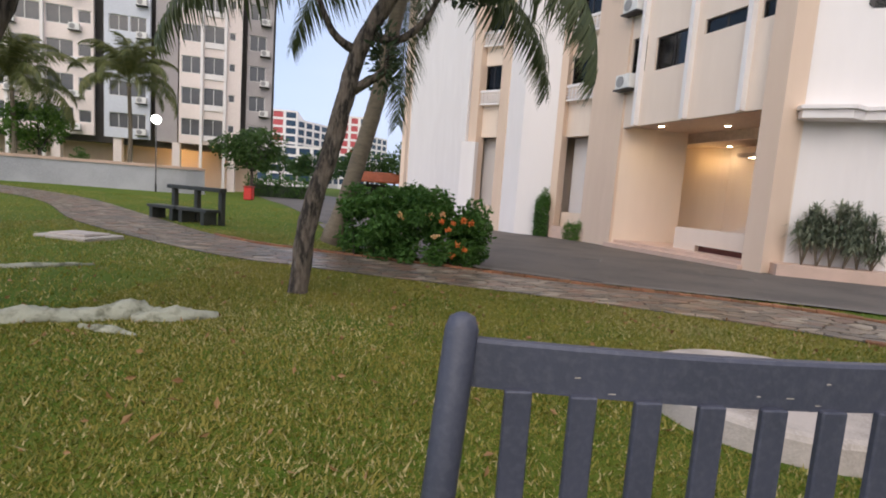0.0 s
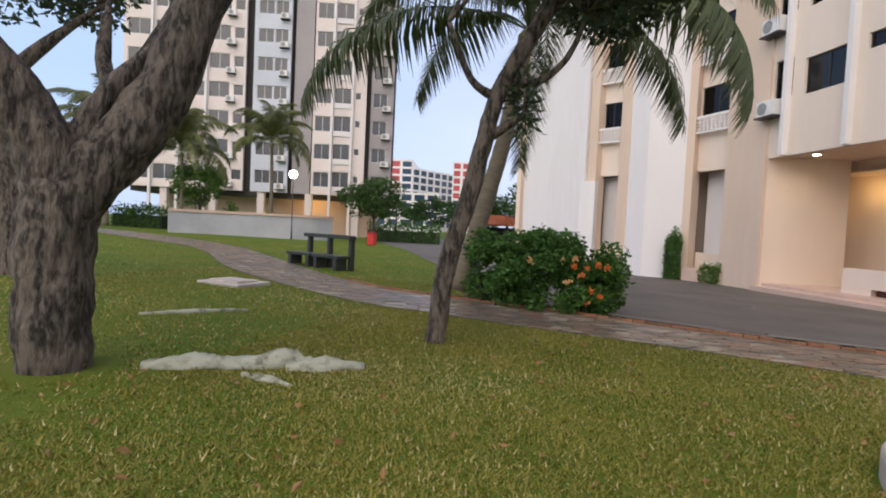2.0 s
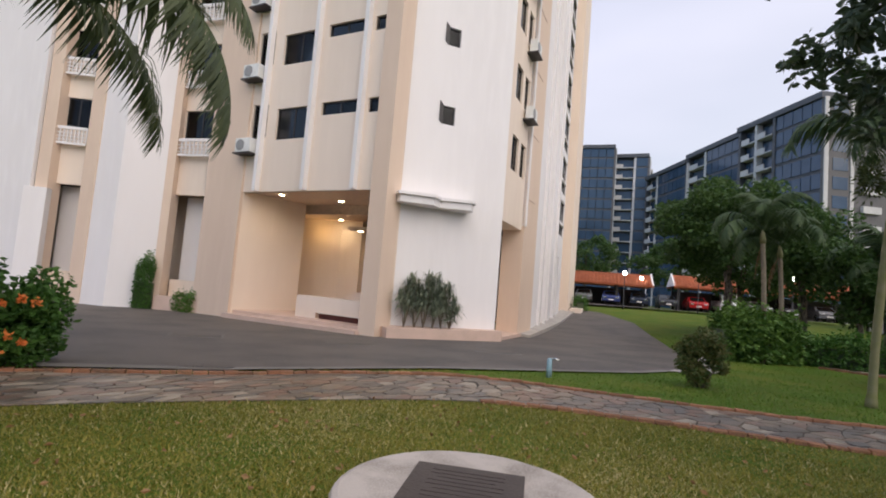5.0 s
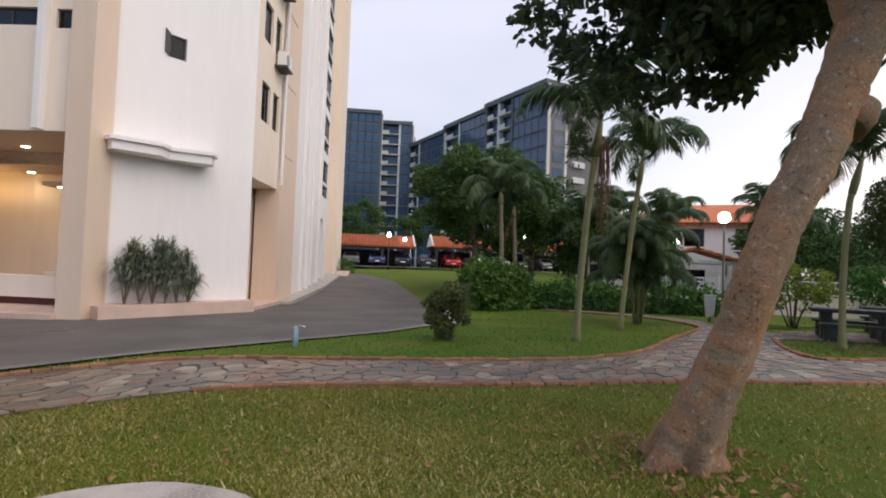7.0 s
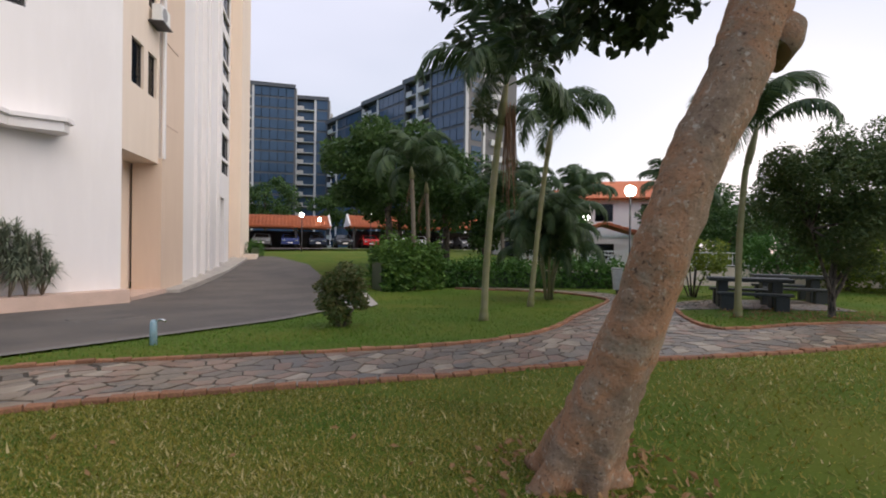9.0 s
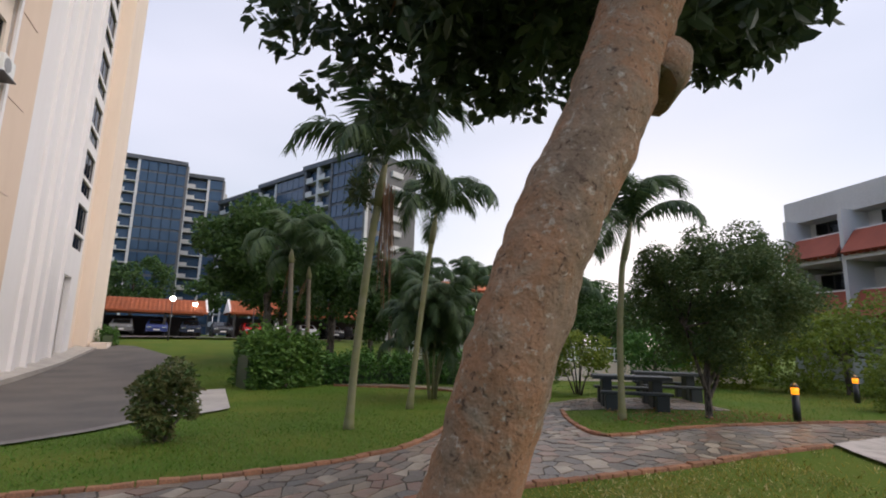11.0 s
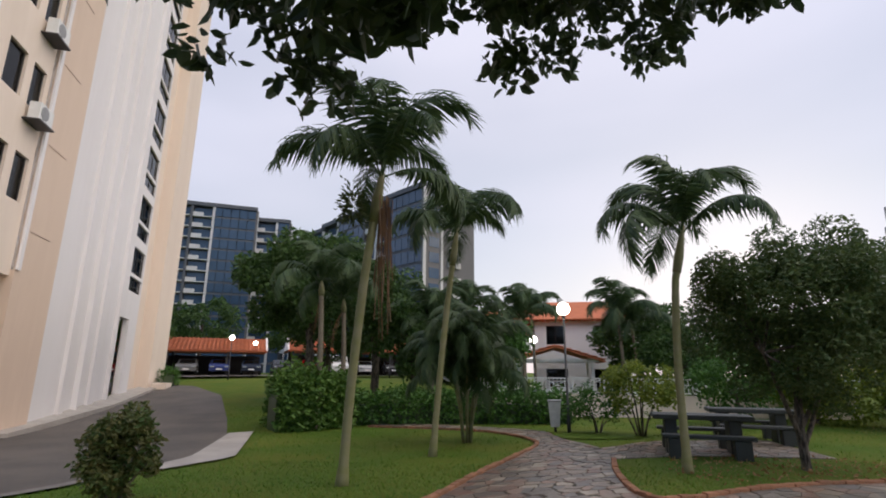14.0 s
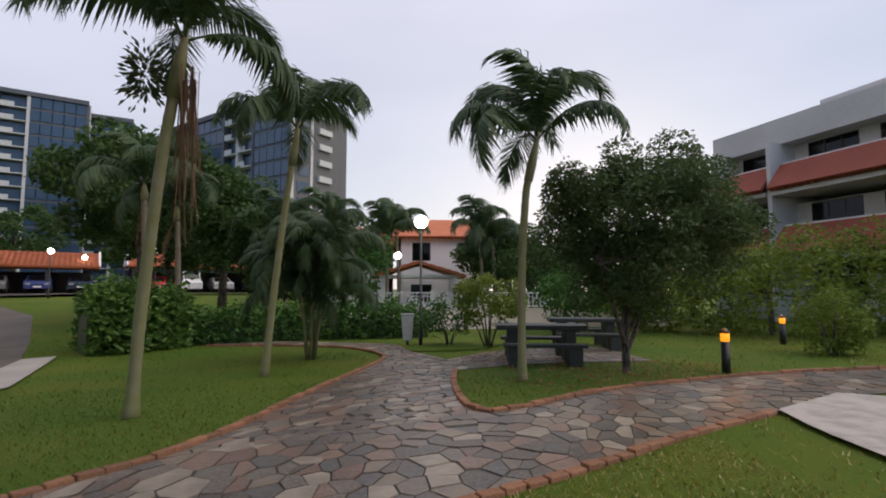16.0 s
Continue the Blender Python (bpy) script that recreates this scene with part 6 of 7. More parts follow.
def tiled_slope(name, parent, a, b, c, d, rows=10, cols=14, mat=None):
    """A roof slope from eave a-b up to ridge d-c, laid with courses of tiles."""
    a, b, c, d = map(Vector, (a, b, c, d))
    nrm = (b - a).cross(d - a).normalized()
    vs, fs = [], []
    for i in range(rows):
        u0, u1 = i / rows, min(1.0, (i + 1.12) / rows)
        for j in range(cols):
            v0, v1 = j / cols, (j + 0.93) / cols
            p = [a.lerp(b, v0).lerp(d.lerp(c, v0), u0), a.lerp(b, v1).lerp(d.lerp(c, v1), u0), a.lerp(b, v1).lerp(d.lerp(c, v1), u1), a.lerp(b, v0).lerp(d.lerp(c, v0), u1)]
            p[0] += nrm * 0.07
            p[1] += nrm * 0.07
            mid0, mid1 = (p[0] + p[1]) / 2 + nrm * 0.05, (p[2] + p[3]) / 2 + nrm * 0.05
            k = len(vs)
            vs += [tuple(q) for q in (p[0], mid0, p[1], p[2], mid1, p[3])]
            fs += [(k, k + 1, k + 4, k + 5), (k + 1, k + 2, k + 3, k + 4)]
    bm = bmesh.new()
    q = [bm.verts.new(v - nrm * t) for t in (0.02, 0.12) for v in (a, b, c, d)]
    for f in ((0, 1, 2, 3), (7, 6, 5, 4), (0, 4, 5, 1), (1, 5, 6, 2), (2, 6, 7, 3), (3, 7, 4, 0)):
        bm.faces.new([q[i] for i in f])
    under = part(name, bm, mat or ROOFTILE, parent)
    raw("tiling", vs, fs, mat or ROOFTILE, under)["kind"] = "stuff"
    return under


def town_house(x, y0, y1, z0, eave, ridge, label, seed):
    """A white house facing west at x, from y0 to y1."""
    t = thing("house", (x, (y0 + y1) / 2, z0), label, "house", "houses beyond the wall")
    h = (y1 - y0) / 2
    e, r = eave - z0, ridge - z0
    wins = []
    n = max(2, int(2 * h / 3))
    for i in range(n):
        s = 2 * h * (i + 0.5) / n
        wins += [(s - 0.7, s + 0.7, e - 1.9, e - 0.5), (s - 0.8, s + 0.8, 0.6, 2.4)]
    bm = bmesh.new()
    panel(bm, (0, h), (0, -h), -1, e, 0.2, wins)
    part("wall", bm, WHITE, t, "white rendered house wall")
    for s0, s1, q0, q1 in wins:
        window(t, wall_pose((0, h), (0, -h), s0, q0), s1 - s0, q1 - q0, 2)
    bm = bmesh.new()
    prism(bm, [(1.5, -h), (8, -h), (8, h), (1.5, h)], -1, e)
    for s in (-1, 1):
        panel(bm, (0.0, s * h) if s < 0 else (8, s * h), (8, s * h) if s < 0 else (0.0, s * h), -1, e, 0.2)
    part("side_wall", bm, WHITE, t)
    tiled_slope("roof", t, (-0.6, -h - 0.4, e - 0.15), (-0.6, h + 0.4, e - 0.15), (4, h + 0.4, r), (4, -h - 0.4, r), 9, int(h * 5))
    tiled_slope("roof", t, (8.6, h + 0.4, e - 0.15), (8.6, -h - 0.4, e - 0.15), (4, -h - 0.4, r), (4, h + 0.4, r), 6, int(h * 3))
    return t


town_house(45, -6.4, 0.6, -0.7, 5.4, 7.1, "white two-storey house with an orange tiled roof", 1)
town_house(47.5, 1.4, 8.4, -0.5, 5.0, 6.7, "white two-storey house with an orange tiled roof", 2)

# the houses' car porch
cp2 = thing("car_porch", (41, -1, gz(41, -1)), "white timber car porch with an orange tiled roof", "car porch")
for x, y in ((-1.6, -2.2), (-1.6, 2.4), (2.2, -2.2), (2.2, 2.4)):
    bm = bmesh.new()
    box(bm, (0.16, 0.16, 2.9), pose(x, y, 1.4))
    part("post", bm, WHITEMETAL, cp2)
for x in (-1.6, 2.2):
    bm = bmesh.new()
    box(bm, (0.14, 5.4, 0.2), pose(x, 0.1, 2.75))
    part("beam", bm, WHITEMETAL, cp2)
tiled_slope("roof", cp2, (-2.2, -3.0, 2.75), (2.8, -3.0, 2.75), (2.8, 0.1, 3.7), (-2.2, 0.1, 3.7), 6, 12)
tiled_slope("roof", cp2, (2.8, 3.2, 2.75), (-2.2, 3.2, 2.75), (-2.2, 0.1, 3.7), (2.8, 0.1, 3.7), 6, 12)


def terrace():
    """The grey and brick-red terraced flats to the south-east."""
    t = thing("terraced_flats", (0, 0, 0), "grey flats with stepped red-tiled balconies", "flats")
    a, b = Vector((32.2, -17.6)), Vector((14.0, -22.4))
    d = (b - a).normalized()
    nrm = Vector((-d.y, d.x))
    def at(s, o):
        p = a + d * s + (nrm if nrm.y > 0 else -nrm) * o
        return (p.x, p.y)
    L = (b - a).length
    def slab(name, s0, s1, o0, o1, z0, z1, mat, label=""):
        bm = bmesh.new()
        prism(bm, [at(s0, o0), at(s1, o0), at(s1, o1), at(s0, o1)], z0, z1)
        return part(name, bm, mat, t, label)
    # Solid core, coloured dark for the unlit flats behind the glazing.
    slab("core", 0, L, -9, -1.6, -1.0, 8.9, SHADEFILL)
    slab("roof", -0.6, L, -9, 0.5, 8.25, 9.5, PALEGREY, "deep grey concrete roof edge")
    slab("upper_roof", 3.5, L, -9, -2.0, 9.5, 10.6, PALEGREY)
    for s0, s1 in ((0.0, 3.0), (3.3, L)):
        for z0, z1 in ((5.95, 7.15), (2.9, 4.2)):
            p = [(*at(s0, 1.5), z0), (*at(s1, 1.5), z0), (*at(s1, 0.5), z1), (*at(s0, 0.5), z1)]
            tiled_slope("balcony_roof", t, p[1], p[0], p[3], p[2], 6, int((s1 - s0) * 3), BRICKTILE)
            slab("balcony_rail", s0, s1, 0.2, 0.5, z1 - 0.05, z1 + 0.16, WHITE)
            slab("balcony_floor", s0, s1, -1.6, 1.3, z0 - 0.25, z0 - 0.05, PALEGREY)
    for s in (0.0, 3.15, 9.5):
        slab("party_wall", s - 0.1, s + 0.1, -2, 1.2, -1.0, 8.3, PALEGREY)
    for z in (7.25, 4.4, 1.0):
        bm = bmesh.new()
        panel(bm, at(L, -0.6), at(0, -0.6), z, z + 1.0, 0.15, [(L - s - 1.1, L - s + 1.1, z + 0.08, z + 0.95) for s in (1.5, 5.0, 8.0, 11.5)])
        part("wall", bm, PALEGREY, t)
        for s in (1.5, 5.0, 8.0, 11.5):
            window(t, wall_pose(at(L, -0.6), at(0, -0.6), L - s - 1.1, z + 0.08), 2.2, 0.87, 3)
    slab("ground_wall", 0, L, -0.8, -0.5, -1.0, 1.0, PALEGREY)


PALEGREY = material("pale_grey_render", (0.60, 0.59, 0.58), (0.52, 0.51, 0.50), 0.5, 20, 0.85, 0, 0.1)
BRICKTILE = material("brick_red_tile", (0.34, 0.085, 0.05), (0.27, 0.07, 0.042), 1.0, 30, 0.8, 0, 0.2, island=0.15)
terrace()


# ---- car park ----
def carport(m, length, label):
    t = thing("carport", m, label, "carport", "carports")
    for x in np.arange(0, length + 0.1, 5.0):
        for y in (0.4, 4.6):
            bm = bmesh.new()
            box(bm, (0.22, 0.22, 2.5), pose(float(x), y, 1.25))
            part("post", bm, FRAME, t)
    tiled_slope("roof", t, (-0.5, -0.2, 2.35), (length + 0.5, -0.2, 2.35), (length + 0.5, 2.6, 3.6), (-0.5, 2.6, 3.6), 9, int(length * 3))
    tiled_slope("roof", t, (length + 0.5, 5.4, 2.35), (-0.5, 5.4, 2.35), (-0.5, 2.6, 3.6), (length + 0.5, 2.6, 3.6), 6, int(length * 2))
    # Back wall coloured dark for the shade under the roof.
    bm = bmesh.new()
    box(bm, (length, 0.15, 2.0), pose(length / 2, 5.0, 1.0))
    part("back_wall", bm, SHADEFILL, t)
    for x in (-0.45, length + 0.45):
        bm = bmesh.new()
        v = [bm.verts.new((x + dx, y, z)) for dx in (-0.08, 0.08) for y, z in ((-0.2, 2.4), (5.4, 2.4), (2.6, 3.78))]
        for f in ((0, 1, 2), (5, 4, 3), (0, 3, 4, 1), (1, 4, 5, 2), (2, 5, 3, 0)):
            bm.faces.new([v[i] for i in f])
        part("gable", bm, WHITE, t, "white gable edge")
    return t


DIR = -58.0
for x, y, L in ((43.0, 37.0, 13.0), (51.6, 23.6, 16.0)):
    carport(pose(x, y, gz(x, y) + 0.2, 0, 0, DIR), L, "long carport with an orange tiled roof over parked cars")
carport(pose(-12, 66, gz(-12, 66), 0, 0, 8), 16, "long carport with an orange tiled roof beside the road")


def car(m, paint, label, van=False):
    t = thing("car", m, label, "car" if not van else "van", "parked cars")
    prof = [(-2.1, 0.35), (-2.15, 0.75), (-1.95, 0.95), (-1.2, 1.0), (-0.55, 1.42), (0.75, 1.45), (1.45, 1.05), (2.05, 0.92), (2.15, 0.6), (2.1, 0.3)]
    if van:
        prof = [(-2.2, 0.35), (-2.3, 0.9), (-2.0, 1.2), (-1.5, 1.95), (2.1, 2.0), (2.2, 1.0), (2.2, 0.3)]
    bm = bmesh.new()
    sides = []
    for y, k in ((-0.86, 1.0), (-0.80, 1.0), (0.80, 1.0), (0.86, 1.0)):
        sides.append([bm.verts.new((x, y * (0.82 if z > 1.1 else 1.0), z)) for x, z in prof])
    n = len(prof)
    for p, q in zip(sides, sides[1:]):
        for k in range(n):
            bm.faces.new((p[k], p[(k + 1) % n], q[(k + 1) % n], q[k]))
    bm.faces.new(sides[0])
    bm.faces.new(sides[-1][::-1])
    bmesh.ops.recalc_face_normals(bm, faces=bm.faces)
    part("body", bm, paint, t)
    bm = bmesh.new()
    if van:
        glass = [((-2.0, 1.22), (-1.55, 1.9))]
    else:
        glass = [((-1.22, 1.01), (-0.57, 1.41)), ((1.45, 1.06), (0.78, 1.44))]
    for (x0, z0), (x1, z1) in glass:
        dx, dz = z1 - z0, -(x1 - x0)
        s = 0.015 / math.hypot(dx, dz) * (1 if dx * (1 if x0 < 0 else -1) < 0 else -1)
        ox = -0.012 if x0 < 0 else 0.012
        v = [bm.verts.new(p) for p in ((x0 + ox, -0.66, z0 + 0.04), (x0 + ox, 0.66, z0 + 0.04), (x1 + ox, 0.58, z1 - 0.03 + 0.012), (x1 + ox, -0.58, z1 - 0.03 + 0.012))]
        bm.faces.new(v)
    part("windscreen", bm, CARGLASS, t)
    for y in (-0.725, 0.725):
        bm = bmesh.new()
        zz = ((-0.95, 1.08), (-0.5, 1.36), (0.65, 1.38), (1.15, 1.08)) if not van else ((-1.7, 1.25), (-1.4, 1.8), (1.9, 1.8), (1.9, 1.25))
        v = [bm.verts.new((x, y * (1.16 if van else 1.0) - 0 * x, z)) for x, z in zz]
        bm.faces.new(v)
        part("side_window", bm, CARGLASS, t)
    for x in (-1.35, 1.3):
        for y in (-0.8, 0.8):
            bm = bmesh.new()
            bmesh.ops.create_cone(bm, cap_ends=True, segments=20, radius1=0.32, radius2=0.32, depth=0.2, matrix=pose(x, y, 0.32, 90))
            w = part("wheel", bm, TYRE, t)
            bm = bmesh.new()
            bmesh.ops.create_cone(bm, cap_ends=True, segments=14, radius1=0.2, radius2=0.2, depth=0.22, matrix=pose(x, y, 0.32, 90))
            part("rim", bm, CHROME, w)
    for y in (-0.6, 0.6):
        bm = bmesh.new()
        box(bm, (0.06, 0.36, 0.14), pose(-2.13, y, 0.72), 0.02)
        part("headlight", bm, CHROME, t)
    bm = bmesh.new()
    box(bm, (0.03, 0.5, 0.12), pose(-2.155, 0, 0.5))
    part("number_plate", bm, WHITE, t)
    return t


CARGLASS = material("car_glass", (0.02, 0.024, 0.028), rough=0.08, bump=0)
CARS = [("dark_blue_paint", (0.03, 0.04, 0.07), "dark blue saloon car parked under the carport"), ("grey_paint", (0.20, 0.20, 0.21), "grey saloon car parked under the carport"), ("blue_paint", (0.05, 0.07, 0.22), "blue saloon car parked under the carport"),
        ("red_paint_car", (0.45, 0.02, 0.02), "red saloon car parked under the carport"), ("white_paint_car", (0.75, 0.75, 0.75), "white van parked under the carport"), ("silver_paint", (0.45, 0.45, 0.46), "silver saloon car parked under the carport"), ("dark_paint", (0.04, 0.04, 0.045), "dark saloon car parked under the carport")]
dd = Vector((math.cos(radians(DIR)), math.sin(radians(DIR))))
nn = Vector((-dd.y, dd.x))
order = [3, 0, 1, 2, 0, 6, 3, 4, 5, 6, 1]
for i, k in enumerate(order):
    p = Vector((43.0, 37.0)) + dd * (1.2 + 2.75 * i) + nn * 1.9
    name, colour, label = CARS[k]
    car(pose(p.x, p.y, gz(p.x, p.y) + 0.22, 0, 0, DIR + 90), material_cache(name, colour, 0.25), label, k == 4)
car(pose(41.2, -1, gz(41, -1) + 0.02, 0, 0, 5), material_cache("white_paint_car", (0.75, 0.75, 0.75), 0.25), "white car parked in the car porch")
for i in range(5):
    x = -10.5 + 2.9 * i
    y = 67.8 + 0.4 * i
    name, colour, label = CARS[(6, 0, 1, 6, 5)[i]]
    car(pose(x, y, gz(x, y) + 0.02, 0, 0, 98), material_cache(name, colour, 0.25), label)
lot, _ = ribbon("road", [(40.5, 36), (56, 11)], [(50, 42), (66, 17)], 0.20, ASPHALT, 6, 1.0)
tagged(lot, "grey asphalt car park under the carports", "car park", kind="structure")
lotk, _ = ribbon("kerb", [(40.2, 35.8), (55.7, 10.8)], [(40.5, 36), (56, 11)], 0.21, CONCRETE, 1, 1.0)
tagged(lotk, "concrete kerb of the car park", "kerb", kind="structure")

# ---- far blocks ----
TOWERPANE = material("grey_tower_window_glass", (0.085, 0.09, 0.10), (0.14, 0.135, 0.13), 0.6, 3, 0.15, 0, 0)


def tower_face(t, a, b, z0, floors, storey, columns, mat, label, thick=0.4, frame_mat=None, glass=None):
    """A tower wall with window columns given as (s0, s1, sill, head, panes)."""
    wins = [(s0, s1, z0 + storey * k + lo, z0 + storey * k + hi, n) for k in range(floors) for s0, s1, lo, hi, n in columns]
    bm = bmesh.new()
    panel(bm, a, b, z0 - 0.01, z0 + storey * floors + 1.0, thick, [w[:4] for w in wins])
    part("wall", bm, mat, t, label)
    for s0, s1, lo, hi, n in wins:
        window(t, wall_pose(a, b, s0, lo), s1 - s0, hi - lo, n, WHITEMETAL, TOWERPANE)


def left_tower():
    t = thing("apartment_tower", (0, 0, 0), "tall pale pink and grey apartment tower with lit ground floor", "apartment block")
    pts = [(-45, 44.0), (-37.0, 46.6), (-33.4, 47.8), (-32.6, 48.0), (-28.9, 49.0), (-28.6, 49.4), (-26.8, 50.0), (-26.5, 49.7), (-21.2, 51.3), (-20.9, 51.9), (-18.6, 52.6)]
    F, S, Z = 14, 2.95, 4.3
    tower_face(t, pts[0], pts[2], Z, F, S, [(0.4, 2.6, 0.8, 2.4, 2), (3.1, 5.4, 0.8, 2.4, 2), (5.8, 8.1, 0.8, 2.4, 2), (8.5, 10.6, 0.8, 2.4, 2), (11.0, 12.0, 1.1, 2.2, 1)], PINKTOWER, "pale pink rendered wall")
    tower_face(t, pts[3], pts[4], Z, F, S, [(0.4, 2.0, 0.9, 2.3, 2), (2.15, 3.5, 0.9, 2.3, 2)], GREYTOWER, "blue-grey rendered wall")
    tower_face(t, pts[5], pts[6], Z, F, S, [], DARKTOWER, "grey-brown rendered wall")
    tower_face(t, pts[7], pts[8], Z, F, S, [(0.2, 1.85, 0.8, 2.4, 2), (2.15, 3.95, 0.75, 2.5, 2), (4.4, 4.95, 1.4, 2.1, 1)], PINKTOWER, "pale pink rendered wall")
    tower_face(t, pts[9], pts[10], Z, F, S, [(0.2, 1.75, 0.8, 2.3, 2)], DARKTOWER, "grey-brown rendered wall")
    for a, s in ((0, 2.85), (0, 5.6), (0, 8.3), (7, 2.0), (7, 4.1)):
        bm = bmesh.new()
        m = wall_pose(pts[a], pts[a + 1 if a else 2], s, 0)
        panel(bm, wall_pose(pts[a], pts[a + 1 if a else 2], s - 0.12, 0).translation.xy, wall_pose(pts[a], pts[a + 1 if a else 2], s + 0.12, 0).translation.xy, -0.5, Z + S * F + 1, 0.3, (), 0.3)
        part("fin", bm, WHITE, t, "white vertical fin")
    for k in range(F):
        for a, s0, s1 in ((7, 2.2, 3.9),):
            bm = bmesh.new()
            box(bm, (s1 - s0, 0.1, 0.55), wall_pose(pts[a], pts[a + 1], (s0 + s1) / 2, Z + S * k + 0.62, 0.06))
            part("balcony_panel", bm, WHITE, t)
        if k < 11:
            for a, s in ((9, 1.7), (0, 5.9), (0, 10.8), (3, 3.2)):
                copy_thing(ac_first, wall_pose(pts[a], pts[a + 1 if a else 2], s, Z + S * k + 0.3, 0.0))
    # Solid core in the shade colour, in place of unlit rooms.
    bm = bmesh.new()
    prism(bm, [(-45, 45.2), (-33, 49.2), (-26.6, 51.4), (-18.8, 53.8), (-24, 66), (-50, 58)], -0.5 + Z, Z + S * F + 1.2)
    part("core", bm, SHADEFILL, t)
    bm = bmesh.new()
    prism(bm, [(-45.5, 43.8), (-33, 47.4), (-18.2, 52.2), (-23, 66.5), (-51, 58.5)], Z + S * F + 1.2, Z + S * F + 1.8)
    part("roof", bm, CONCRETE, t)
    bm = bmesh.new()
    panel(bm, (-44, 48.5), (-21, 55.6), -0.6, Z, 0.3)
    part("ground_floor_wall", bm, BEIGE, t)
    for i, s in enumerate((2, 7, 12, 17, 22)):
        bm = bmesh.new()
        m = wall_pose((-45, 44.3), (-18.6, 52.4), s + 2, Z / 2 - 0.3, -0.4)
        box(bm, (0.7, 0.7, Z + 0.6), m)
        part("pillar", bm, PINKTOWER, t)
    for s in (3.5, 9.5, 14.5, 19.0, 22.0, 24.5):
        p = wall_pose((-45, 44.3), (-18.6, 52.4), s, Z - 0.1, -1.6).translation
        lamp = thing("lobby_light", p, "warm glowing ceiling lamp under the far block", "ceiling light", "far lobby lights")
        bm = bmesh.new()
        bmesh.ops.create_cone(bm, cap_ends=True, segments=12, radius1=0.22, radius2=0.28, depth=0.1)
        part("lens", bm, LOBBY, lamp)
    li = new("far_lobby_lamp", bpy.data.lights.new("far_lobby_lamp", "POINT"))
    li.data.energy, li.data.color, li.data.shadow_soft_size = 120, (1.0, 0.6, 0.25), 0.5
    li.location = (-27, 51.6, 3.2)


left_tower()

cw = thing("curved_wall", (-25, 33.5, gz(-25, 33.5)), "curved white garden wall with an orange coping", "garden wall")
off = cw.matrix_world.translation
arc = rounded([(-24.6, 27.6), (-23.4, 28.8), (-21.5, 30.3), (-19.5, 31.5), (-17.6, 33.2), (-16.8, 35.0)], 5)
for (x0, y0), (x1, y1) in zip(arc, arc[1:]):
    bm = bmesh.new()
    panel(bm, (x0 - off.x, y0 - off.y), (x1 - off.x, y1 - off.y), -0.4, 1.45, 0.22)
    part("wall_segment", bm, OLDWALL, cw)
    bm = bmesh.new()
    panel(bm, (x0 - off.x, y0 - off.y), (x1 - off.x, y1 - off.y), 1.45, 1.62, 0.36, (), 0.07)
    part("coping", bm, PINKSTONE, cw, "dull pink stone coping")


